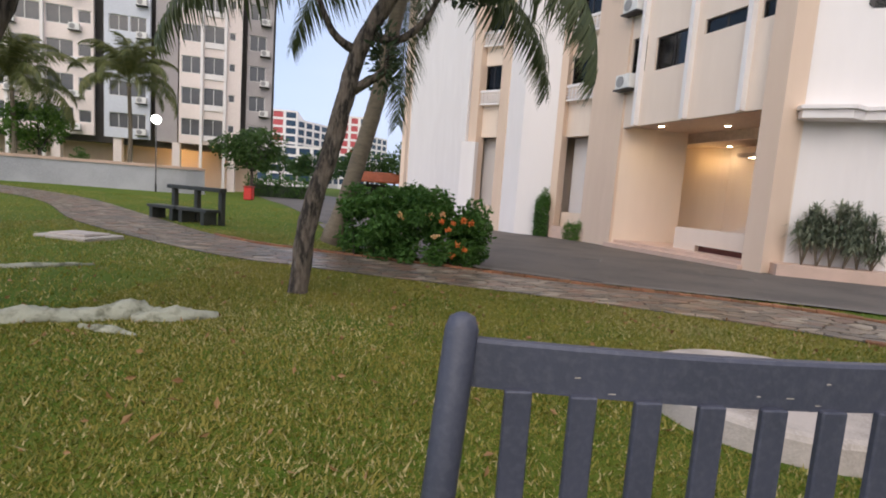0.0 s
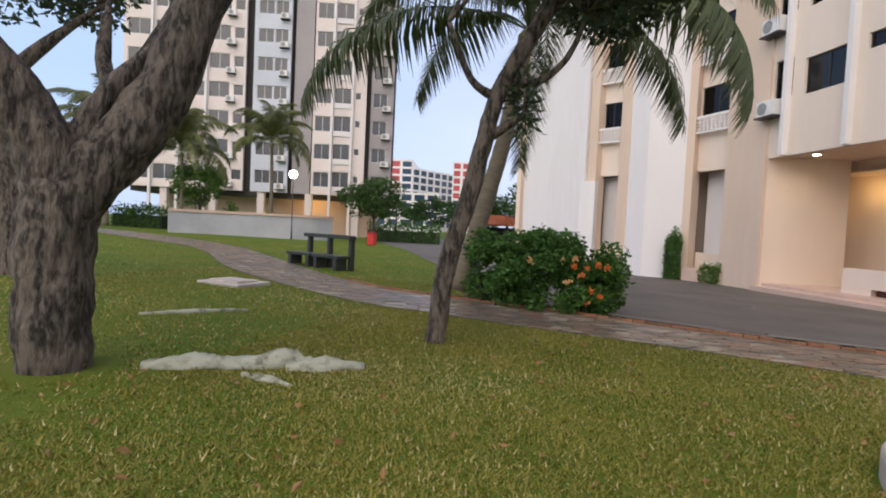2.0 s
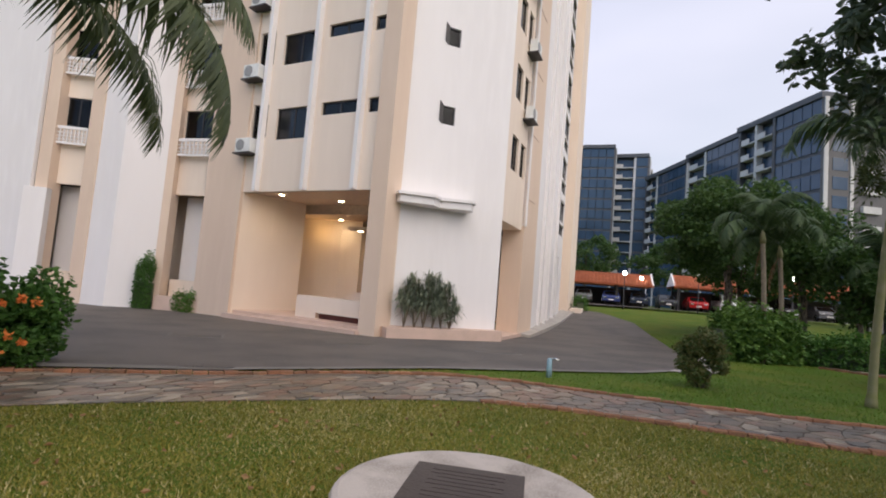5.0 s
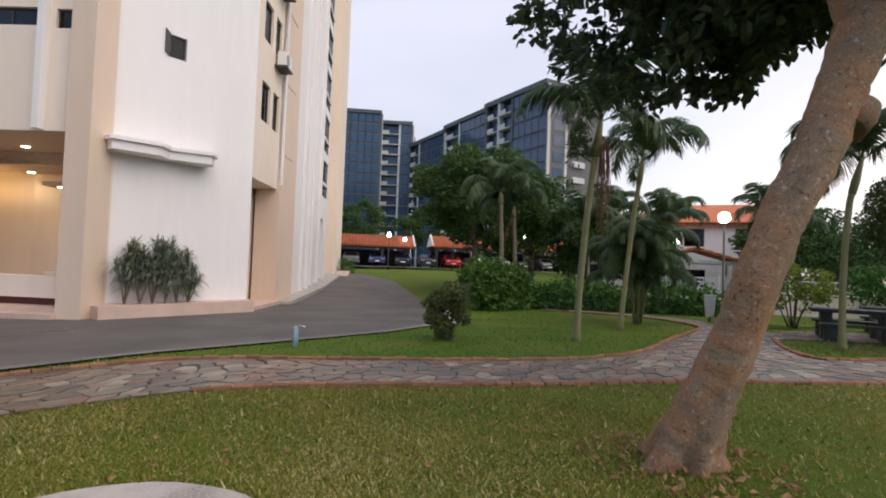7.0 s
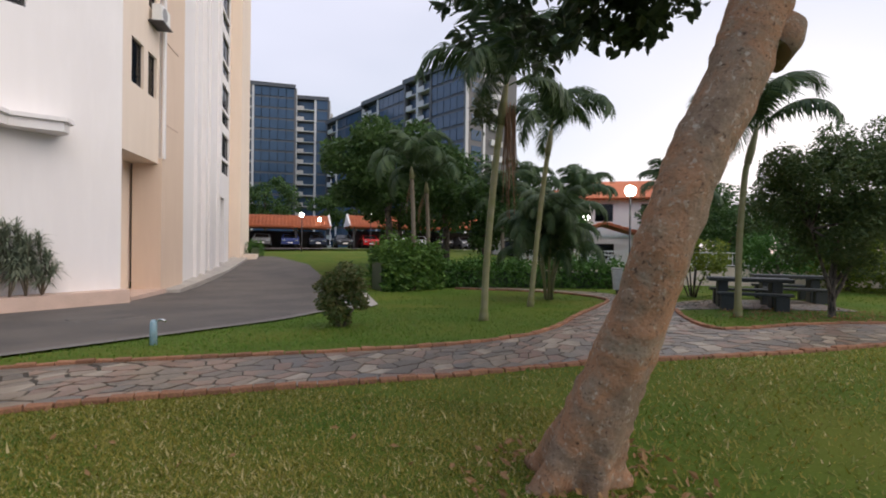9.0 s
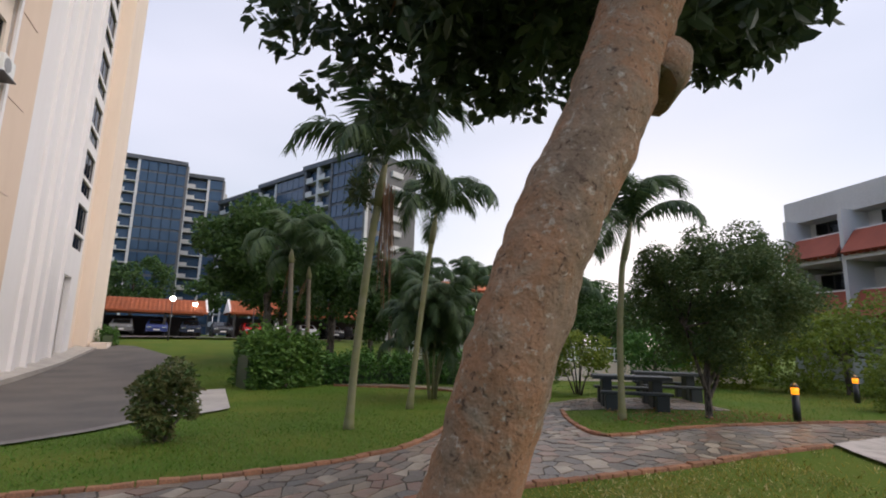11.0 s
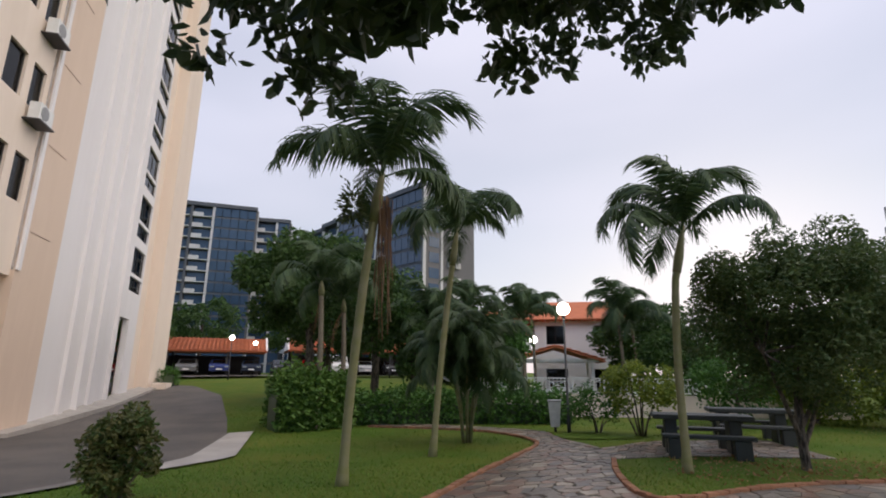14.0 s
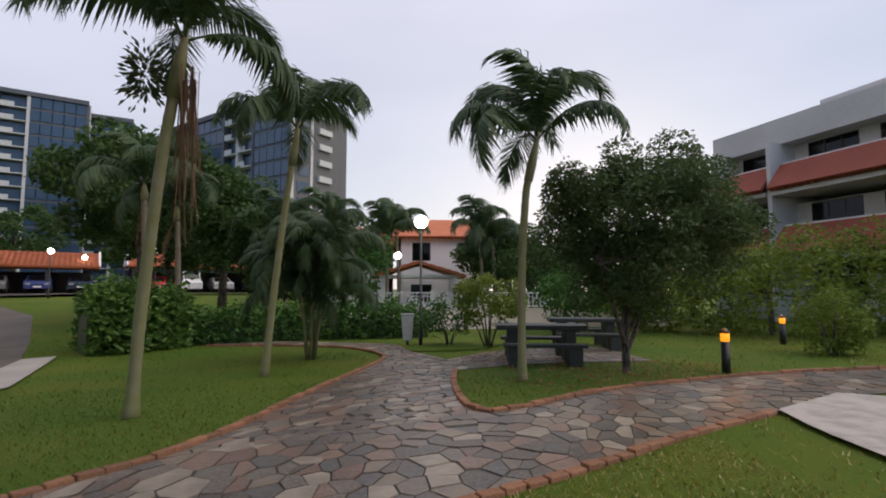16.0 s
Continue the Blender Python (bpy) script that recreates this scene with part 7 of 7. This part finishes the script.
def dark_tower(name, a, b, depth, top, floors, split, label, glass_first=False):
    """A dark block with balconies along one part of its face and blue glass along the other."""
    t = thing(name, (0, 0, 0), label, "apartment block", "dark far towers")
    a, b = Vector(a), Vector(b)
    d = (b - a)
    L = d.length
    d.normalize()
    nrm = Vector((d.y, -d.x))
    def at(s, o):
        p = a + d * s + nrm * o
        return (p.x, p.y)
    bm = bmesh.new()
    prism(bm, [at(0, -1.2), at(L, -1.2), at(L, -depth), at(0, -depth)], -3, top)
    part("core", bm, SLATEGREY, t)
    bm = bmesh.new()
    prism(bm, [at(-0.6, 0.5), at(L + 0.3, 0.5), at(L + 0.3, -depth), at(-0.6, -depth)], top, top + 1.0)
    part("roof", bm, SLATEGREY, t)
    st = top / floors
    s0, s1 = (split, L) if glass_first else (0, split)
    g0, g1 = (0, split) if glass_first else (split, L)
    n = max(1, int(round((s1 - s0) / 5.5)))
    w = (s1 - s0) / n
    for i in range(n + 1):
        bm = bmesh.new()
        panel(bm, at(s0 + w * i - 0.3, 0), at(s0 + w * i + 0.3, 0), -3, top, 1.2, (), 0.3)
        part("pier", bm, PALECLAD if i % 2 else SLATEGREY, t)
    for k in range(floors):
        z = k * st
        for i in range(n):
            m0, m1 = s0 + w * i + 0.35, s0 + w * (i + 1) - 0.35
            bm = bmesh.new()
            prism(bm, [at(m0, 0.2 + 0.3 * (i % 2)), at(m1, 0.2 + 0.3 * (i % 2)), at(m1, -1.2), at(m0, -1.2)], z, z + 0.22)
            prism(bm, [at(m0, 0.2 + 0.3 * (i % 2)), at(m0 + (m1 - m0) * 0.55, 0.2 + 0.3 * (i % 2)), at(m0 + (m1 - m0) * 0.55, 0.05 + 0.3 * (i % 2)), at(m0, 0.05 + 0.3 * (i % 2))], z + 0.22, z + 1.15)
            part("balcony", bm, PALECLAD, t)
            bm = bmesh.new()
            prism(bm, [at(m0 + 0.2, -0.9), at(m1 - 0.2, -0.9), at(m1 - 0.2, -1.15), at(m0 + 0.2, -1.15)], z + 0.3, z + 2.5)
            part("window", bm, TOWERGLASS, t)
    m = max(1, int((g1 - g0) / 1.9))
    pane = (g1 - g0) / m
    for k in range(floors):
        z = k * st
        for i in range(m):
            bm = bmesh.new()
            prism(bm, [at(g0 + pane * i + 0.08, 0.1), at(g0 + pane * (i + 1) - 0.08, 0.1), at(g0 + pane * (i + 1) - 0.08, -0.1), at(g0 + pane * i + 0.08, -0.1)], z + 0.5, z + st - 0.12)
            part("pane", bm, TOWERGLASS, t)
        bm = bmesh.new()
        prism(bm, [at(g0, 0.0), at(g1, 0.0), at(g1, -1.2), at(g0, -1.2)], z - 0.1, z + 0.42)
        part("spandrel", bm, SLATEGREY, t)
    bm = bmesh.new()
    prism(bm, [at(L - 0.02, 0.2), at(L + 0.6, 0.2), at(L + 0.6, -depth), at(L - 0.02, -depth)], -3, top)
    part("end_wall", bm, material_cache("tower_end_grey", (0.12, 0.115, 0.115)), t)
    for lo, hi in ((0.0, 0.7), (4.6, 5.2)):
        bm = bmesh.new()
        prism(bm, [at(L + 0.55, 0.25 - lo), at(L + 0.75, 0.25 - lo), at(L + 0.75, 0.25 - hi), at(L + 0.55, 0.25 - hi)], -3, top)
        part("pale_column", bm, PALECLAD, t)
    for k in range(floors):
        z = k * st
        bm = bmesh.new()
        prism(bm, [at(L + 0.5, -1.3), at(L + 0.68, -1.3), at(L + 0.68, -3.9), at(L + 0.5, -3.9)], z + 0.4, z + 2.4)
        part("window", bm, TOWERGLASS, t)
        bm = bmesh.new()
        prism(bm, [at(L + 0.5, -6.2), at(L + 1.2, -6.2), at(L + 1.2, -9.4), at(L + 0.5, -9.4)], z, z + 1.1)
        part("balcony", bm, PALECLAD, t)
    return t


TOWERGLASS = material("blue_grey_tower_glass", (0.035, 0.065, 0.11), (0.05, 0.085, 0.14), 0.3, 2.0, 0.12, 0, 0)
dark_tower("dark_tower", (108.5, 109), (127.5, 76.4), 14, 44.5, 15, 27, "dark slate apartment tower with balconies and blue glazing")
dark_tower("dark_tower", (129.5, 79), (134, 69.6), 10, 42.5, 14, 7, "dark narrow apartment tower with stacked balconies")
dark_tower("dark_tower", (131, 68), (119, 52.5), 14, 35.0, 12, 6, "dark slate apartment block with blue glazing")
dark_tower("dark_tower", (119, 52.0), (108, 37.5), 14, 36.0, 12, 7, "dark slate apartment block with blue glazing")
dark_tower("dark_tower", (107, 37.0), (96, 21.5), 14, 36.5, 12, 9, "dark slate apartment block with blue glazing")


def red_block(a, b, depth, floors, label, red=True):
    t = thing("far_block", (0, 0, 0), label, "apartment block", "far housing blocks")
    a, b = Vector(a), Vector(b)
    d = (b - a).normalized()
    L = (b - a).length
    n = max(3, int(L / 4.2))
    w = L / n
    h = 2.8 * floors + 1.5
    bm = bmesh.new()
    panel(bm, a, b, -2, h, 0.5, [(w * i + 0.5, w * (i + 1) - 0.5, 2.8 * k + 1.6, 2.8 * k + 3.6) for i in range(n) for k in range(floors)])
    part("wall", bm, WHITE, t)
    bm = bmesh.new()
    q = Vector((d.y, -d.x))
    prism(bm, [tuple(a - q * 0.52), tuple(b - q * 0.52), tuple(b - q * depth), tuple(a - q * depth)], -2, h)
    part("core", bm, WHITE, t)
    for i in range(n):
        for k in range(floors):
            m = wall_pose(a, b, w * (i + 0.5), 2.8 * k + 2.6, -0.3)
            bm = bmesh.new()
            box(bm, (w - 1.0, 0.2, 2.0), m)
            part("window", bm, RED if red and (i % 3 != 2) and k > 3 else TOWERGLASS, t)


RED = material("faded_red_panel", (0.50, 0.09, 0.10), (0.44, 0.08, 0.09), 0.3, 2)
red_block((-69, 183), (-56, 185.5), 30, 9, "white far housing block with faded red panels")
red_block((-56, 186), (-30, 240), 12, 8, "long white far housing block", False)
red_block((-41, 188), (-31, 190), 14, 9, "white far housing block with faded red panels")
red_block((-66, 160), (-40, 164), 10, 4, "low white and red far building")
# ---- brick edging, paving stones, grass ----
def inside_band(p, lo, hi):
    return lo[0] <= p.x <= hi[0] and lo[1] <= p.y <= hi[1]


def brick_mesh(sx, sy, sz):
    bm = bmesh.new()
    box(bm, (sx, sy, sz), Matrix(), 0.008)
    me = bpy.data.meshes.new("brick")
    bm.to_mesh(me)
    bm.free()
    me.materials.append(BRICK)
    return me


BRICKMESH = [brick_mesh(0.205, 0.10, 0.16), brick_mesh(0.195, 0.095, 0.155), brick_mesh(0.21, 0.105, 0.165)]
edging = thing("garden_edging", (0, 0, 0), "edging of orange-brown bricks along the stone walk", "garden edging")
rng = random.Random(7)
vs, fs = [], []
count = 0
NEAR_BRICKS = [p for p in LAWN_EDGE if p[0] > 5.4]
for line in ([p for p in FAR_EDGE if p[0] > -6], NEAR_BRICKS, LAWN_NE, ISLAND_W, ISLAND_N):
    for a, b in zip(*(lambda q: (q, q[1:]))(resample(line, 0.215))):
        mid = (a + b) / 2
        d = b - a
        m = pose(mid.x, mid.y, gz(mid.x, mid.y) + rng.uniform(-0.005, 0.012) + (-0.02 if line is not NEAR_BRICKS else -0.032), rng.uniform(-3, 3), rng.uniform(-3, 3), math.degrees(math.atan2(d.y, d.x)) + rng.uniform(-3, 3))
        if inside_band(mid, (5.5, -5), (20, 9)) and count < 300 and line is not ISLAND_N or (line is ISLAND_N and count < 300):
            ob = new("brick", rng.choice(BRICKMESH))
            ob.parent = edging
            ob.matrix_local = m
            count += 1
        else:
            k = len(vs)
            for z in (-0.08, 0.08):
                for x, y in ((-0.1, -0.05), (0.1, -0.05), (0.1, 0.05), (-0.1, 0.05)):
                    vs.append(tuple(m @ Vector((x, y, z))))
            fs += [(k + 3, k + 2, k + 1, k), (k + 4, k + 5, k + 6, k + 7)] + [(k + i, k + (i + 1) % 4, k + 4 + (i + 1) % 4, k + 4 + i) for i in range(4)]
rest = raw("brick_rest", vs, fs, BRICKS, edging)
rest["kind"] = "stuff"


def clip_half(poly, m, d):
    """The part of a polygon on the near side of the line through m across d."""
    out = []
    for p, q in zip(poly, poly[1:] + poly[:1]):
        a, b = (p - m).dot(d), (q - m).dot(d)
        if a <= 0:
            out.append(p)
        if (a < 0 < b) or (b < 0 < a):
            out.append(p.lerp(q, a / (a - b)))
    return out


def paving(left, right, near, budget, seed, size=0.245, parent=None):
    """Irregular stones fitted to each other between two lines; near ones are objects of their own."""
    rng = random.Random(seed)
    ribbon("mortar_bed", left, right, 0.012, MORTAR, 5, 0.4, parent)
    total = [sum((Vector(b) - Vector(a)).length for a, b in zip(e, e[1:])) for e in (left, right)]
    length = max(total)
    n = int(length / 0.25)
    L = along(left, [total[0] * i / n for i in range(n + 1)])
    R = along(right, [total[1] * i / n for i in range(n + 1)])
    def place(p):
        k = min(max(p.x / length * n, 0), n - 1e-6)
        i = int(k)
        v = p.y / 10
        return L[i].lerp(L[i + 1], k - i).lerp(R[i].lerp(R[i + 1], k - i), v)
    def stretch(u):
        i = min(n, max(0, int(u / length * n)))
        return max(0.5, (L[i] - R[i]).length)
    # seeds in a plane where y runs from 0 to the local width
    seeds = []
    u = 0.0
    while u < length:
        w = stretch(u)
        k = max(3, int(w / (size * 1.15)))
        for j in range(k):
            if rng.random() < 0.13:
                continue
            seeds.append((Vector((u + rng.uniform(-0.5, 0.5) * size * 0.9, (j + 0.5 + rng.uniform(-0.42, 0.42)) / k * w)), w))
        u += size * 0.85
    vs, fs = [], []
    made = 0
    for idx, (c, w) in enumerate(seeds):
        r = size * 1.25
        poly = [c + Vector(q) for q in ((-r, -r), (r, -r), (r, r), (-r, r))]
        for o, _ in seeds[max(0, idx - 40): idx + 40]:
            d = o - c
            if 0 < d.length < 2.4 * r and poly:
                poly = clip_half(poly, (o + c) / 2, d)
        for m, d in ((Vector((0, 0.03)), Vector((0, -1))), (Vector((0, w - 0.03)), Vector((0, 1))), (Vector((0, 0)), Vector((-1, 0))), (Vector((length, 0)), Vector((1, 0)))):
            if poly:
                poly = clip_half(poly, m, d)
        if len(poly) < 3:
            continue
        mid = sum(poly, Vector((0, 0))) / len(poly)
        ring = []
        for p in poly:
            q = p - mid
            if q.length > 0.025:
                ring.append(mid + q * (1 - rng.uniform(0.004, 0.017) / q.length))
        if len(ring) < 3:
            continue
        pts = [place(Vector((p.x, p.y / w * 10))) for p in ring]
        cc = sum(pts, Vector((0, 0))) / len(pts)
        top = 0.020 + rng.uniform(-0.005, 0.006)
        tx, ty = rng.uniform(-0.012, 0.012), rng.uniform(-0.012, 0.012)
        ring0 = [(p.x - cc.x, p.y - cc.y, gz(p.x, p.y) + 0.004) for p in pts]
        ring1 = [((p.x - cc.x) * 0.972, (p.y - cc.y) * 0.972, gz(p.x, p.y) + top + tx * (p.x - cc.x) + ty * (p.y - cc.y)) for p in pts]
        m = len(pts)
        faces = [tuple(range(m, 2 * m))] + [(q, (q + 1) % m, m + (q + 1) % m, m + q) for q in range(m)]
        if sum(a.x * b.y - b.x * a.y for a, b in zip([p - cc for p in pts], [p - cc for p in pts[1:] + pts[:1]])) < 0:
            faces = [f[::-1] for f in faces]
        if made < budget and inside_band(cc, *near):
            g = gz(cc.x, cc.y)
            ob = raw("paving_stone", [(x, y, z - g) for x, y, z in ring0 + ring1], faces, STONE, parent)
            ob.location = (cc.x, cc.y, g)
            made += 1
        else:
            k0 = len(vs)
            vs += [(x + cc.x, y + cc.y, z) for x, y, z in ring0 + ring1]
            fs += [tuple(k0 + q for q in f) for f in faces]
    rest = raw("stone_rest", vs, fs, STONES, parent)
    rest["kind"] = "stuff"


for k, ((label, left, right), near, budget) in enumerate(((strip_a, ((6.3, -4.5), (14.0, 7.0)), 230), (strip_b, ((11.0, -2.0), (15.0, 2.5)), 70), (strip_c, ((0, 0), (0, 0)), 0), (strip_d, ((0, 0), (0, 0)), 0))):
    walkway = thing("stone_walk", (0, 0, 0), "garden walk of irregular grey and reddish paving stones", "stone path", kind="structure")
    paving(left, right, near, budget, 60 + k, parent=walkway)


def polygon_test(pts):
    px, py = np.array([p[0] for p in pts]), np.array([p[1] for p in pts])
    def test(x, y):
        inside = np.zeros(len(x), bool)
        j = len(px) - 1
        for i in range(len(px)):
            hit = ((py[i] > y) != (py[j] > y)) & (x < (px[j] - px[i]) * (y - py[i]) / (py[j] - py[i] + 1e-12) + px[i])
            inside ^= hit
            j = i
        return inside
    return test


def grass():
    """Single blades over the lawns that the walk passes, thinner further off."""
    rng = np.random.default_rng(99)
    bans = [polygon_test(list(s[1]) + list(s[2])[::-1]) for s in (strip_a, strip_b, strip_c, strip_d)]
    bans.append(polygon_test(DRIVE_NEAR + DRIVE_FAR[::-1]))
    bans.append(polygon_test([(12.2, -4.85), (11.3, -4.6), (10.2, -4.45), (8.5, -4.6), (8.5, -8.2), (10.5, -8.2), (12.0, -7.5), (13.0, -6.3)]))
    bans.append(polygon_test([(13.9, 7.5), (15.6, 7.6), (20.4, 9.8), (20.9, 9.2), (15.7, 6.5), (13.9, 7.0)]))
    gridn = np.array([[gz(x, y) for x in np.arange(-25, 30.1, 0.5)] for y in np.arange(-14, 26.1, 0.5)])
    def height(x, y):
        u, v = (x + 25) / 0.5, (y + 14) / 0.5
        i, j = u.astype(int), v.astype(int)
        fu, fv = u - i, v - j
        return (gridn[j, i] * (1 - fu) + gridn[j, i + 1] * fu) * (1 - fv) + (gridn[j + 1, i] * (1 - fu) + gridn[j + 1, i + 1] * fu) * fv
    field = thing("grass", (0, 0, 0), "short blades of lawn grass with a few dry tips", "grass", kind="stuff")
    for name, lo, hi, count, length, width in (("near_blades", (-3.6, 0.9), (7.0, 8.6), 560000, 0.034, 0.0130), ("side_blades", (-10, -3.5), (15.5, 14), 350000, 0.050, 0.017), ("far_blades", (-24.5, -13.5), (29.5, 25.5), 220000, 0.075, 0.022)):
        x, y = rng.uniform(lo[0], hi[0], count), rng.uniform(lo[1], hi[1], count)
        keep = np.ones(count, bool)
        for b in bans:
            keep &= ~b(x, y)
        keep &= (x - 2.42) ** 2 + (y - 3.52) ** 2 > 0.9 ** 2
        keep &= (x + 4.45) ** 2 + (y - 3.65) ** 2 > 0.45 ** 2
        patch = np.sin(x * 1.3 + 0.7 * np.sin(y * 1.1)) * np.sin(y * 1.7 + 0.5 * np.sin(x * 0.9))
        keep &= rng.uniform(-1.6, 1.2, count) < patch + 0.9
        x, y = x[keep], y[keep]
        n = len(x)
        z = height(x, y)
        a = rng.uniform(0, 2 * np.pi, n)
        tilt = rng.uniform(0.5, 1.5, n)
        L = length * rng.uniform(0.5, 1.3, n)
        d = np.stack([np.cos(a) * np.sin(tilt), np.sin(a) * np.sin(tilt), np.cos(tilt)], 1) * L[:, None]
        b = a + np.pi / 2 + rng.uniform(-0.6, 0.6, n)
        w = np.stack([np.cos(b), np.sin(b), np.zeros(n)], 1) * (width / 2)
        p = np.stack([x, y, z - 0.004], 1)
        v = np.empty((n, 3, 3))
        v[:, 0], v[:, 1], v[:, 2] = p - w, p + w, p + d
        dry = rng.uniform(0, 1, n) < 0.09 + 0.22 * np.clip(np.sin(x * 0.9 + 1.3 * np.sin(y * 0.7)) * np.sin(y * 1.1 + x * 0.3), 0, 1)
        lush = (x >= 7.2) & (y >= -9.0) & (y > 2.7 - 1.753 * (x - 7.9))
        for tag, sel, mat in (("", ~dry & ~lush, BLADE), ("green_", ~dry & lush, GREENBLADE), ("dry_", dry & ~lush, STRAW)):
            q = v[sel]
            if not len(q):
                continue
            raw(tag + name, q.reshape(-1, 3).tolist(), np.arange(len(q) * 3).reshape(-1, 3).tolist(), mat, field)
    # fallen leaves
    litter = thing("leaf_litter", (0, 0, 0), "scattered dry brown leaves on the lawn", "fallen leaves", kind="stuff")
    m = 420
    x, y = rng.uniform(-5, 6, m), rng.uniform(1.5, 7.5, m)
    keep = ~bans[0](x, y)
    x, y = x[keep], y[keep]
    a, r = rng.uniform(0, 6.28, 700), 2.2 * np.sqrt(rng.uniform(0, 1, 700))
    x, y = np.concatenate([x, 15.3 + r * np.cos(a)]), np.concatenate([y, -4.3 + r * np.sin(a)])
    a, r = rng.uniform(0, 6.28, 260), 0.75 * np.sqrt(rng.uniform(0, 1, 260))
    x, y = np.concatenate([x, 5.5 + r * np.cos(a)]), np.concatenate([y, 1.15 + r * np.sin(a)])
    keep = ~(bans[0](x, y) | bans[3](x, y))
    x, y = x[keep], y[keep]
    leaf_cloud("leaf", np.stack([x, y, height(x, y) + 0.035], 1), 0.07, DRYLEAF, litter, 0.0, 0.5, 5)


grass()
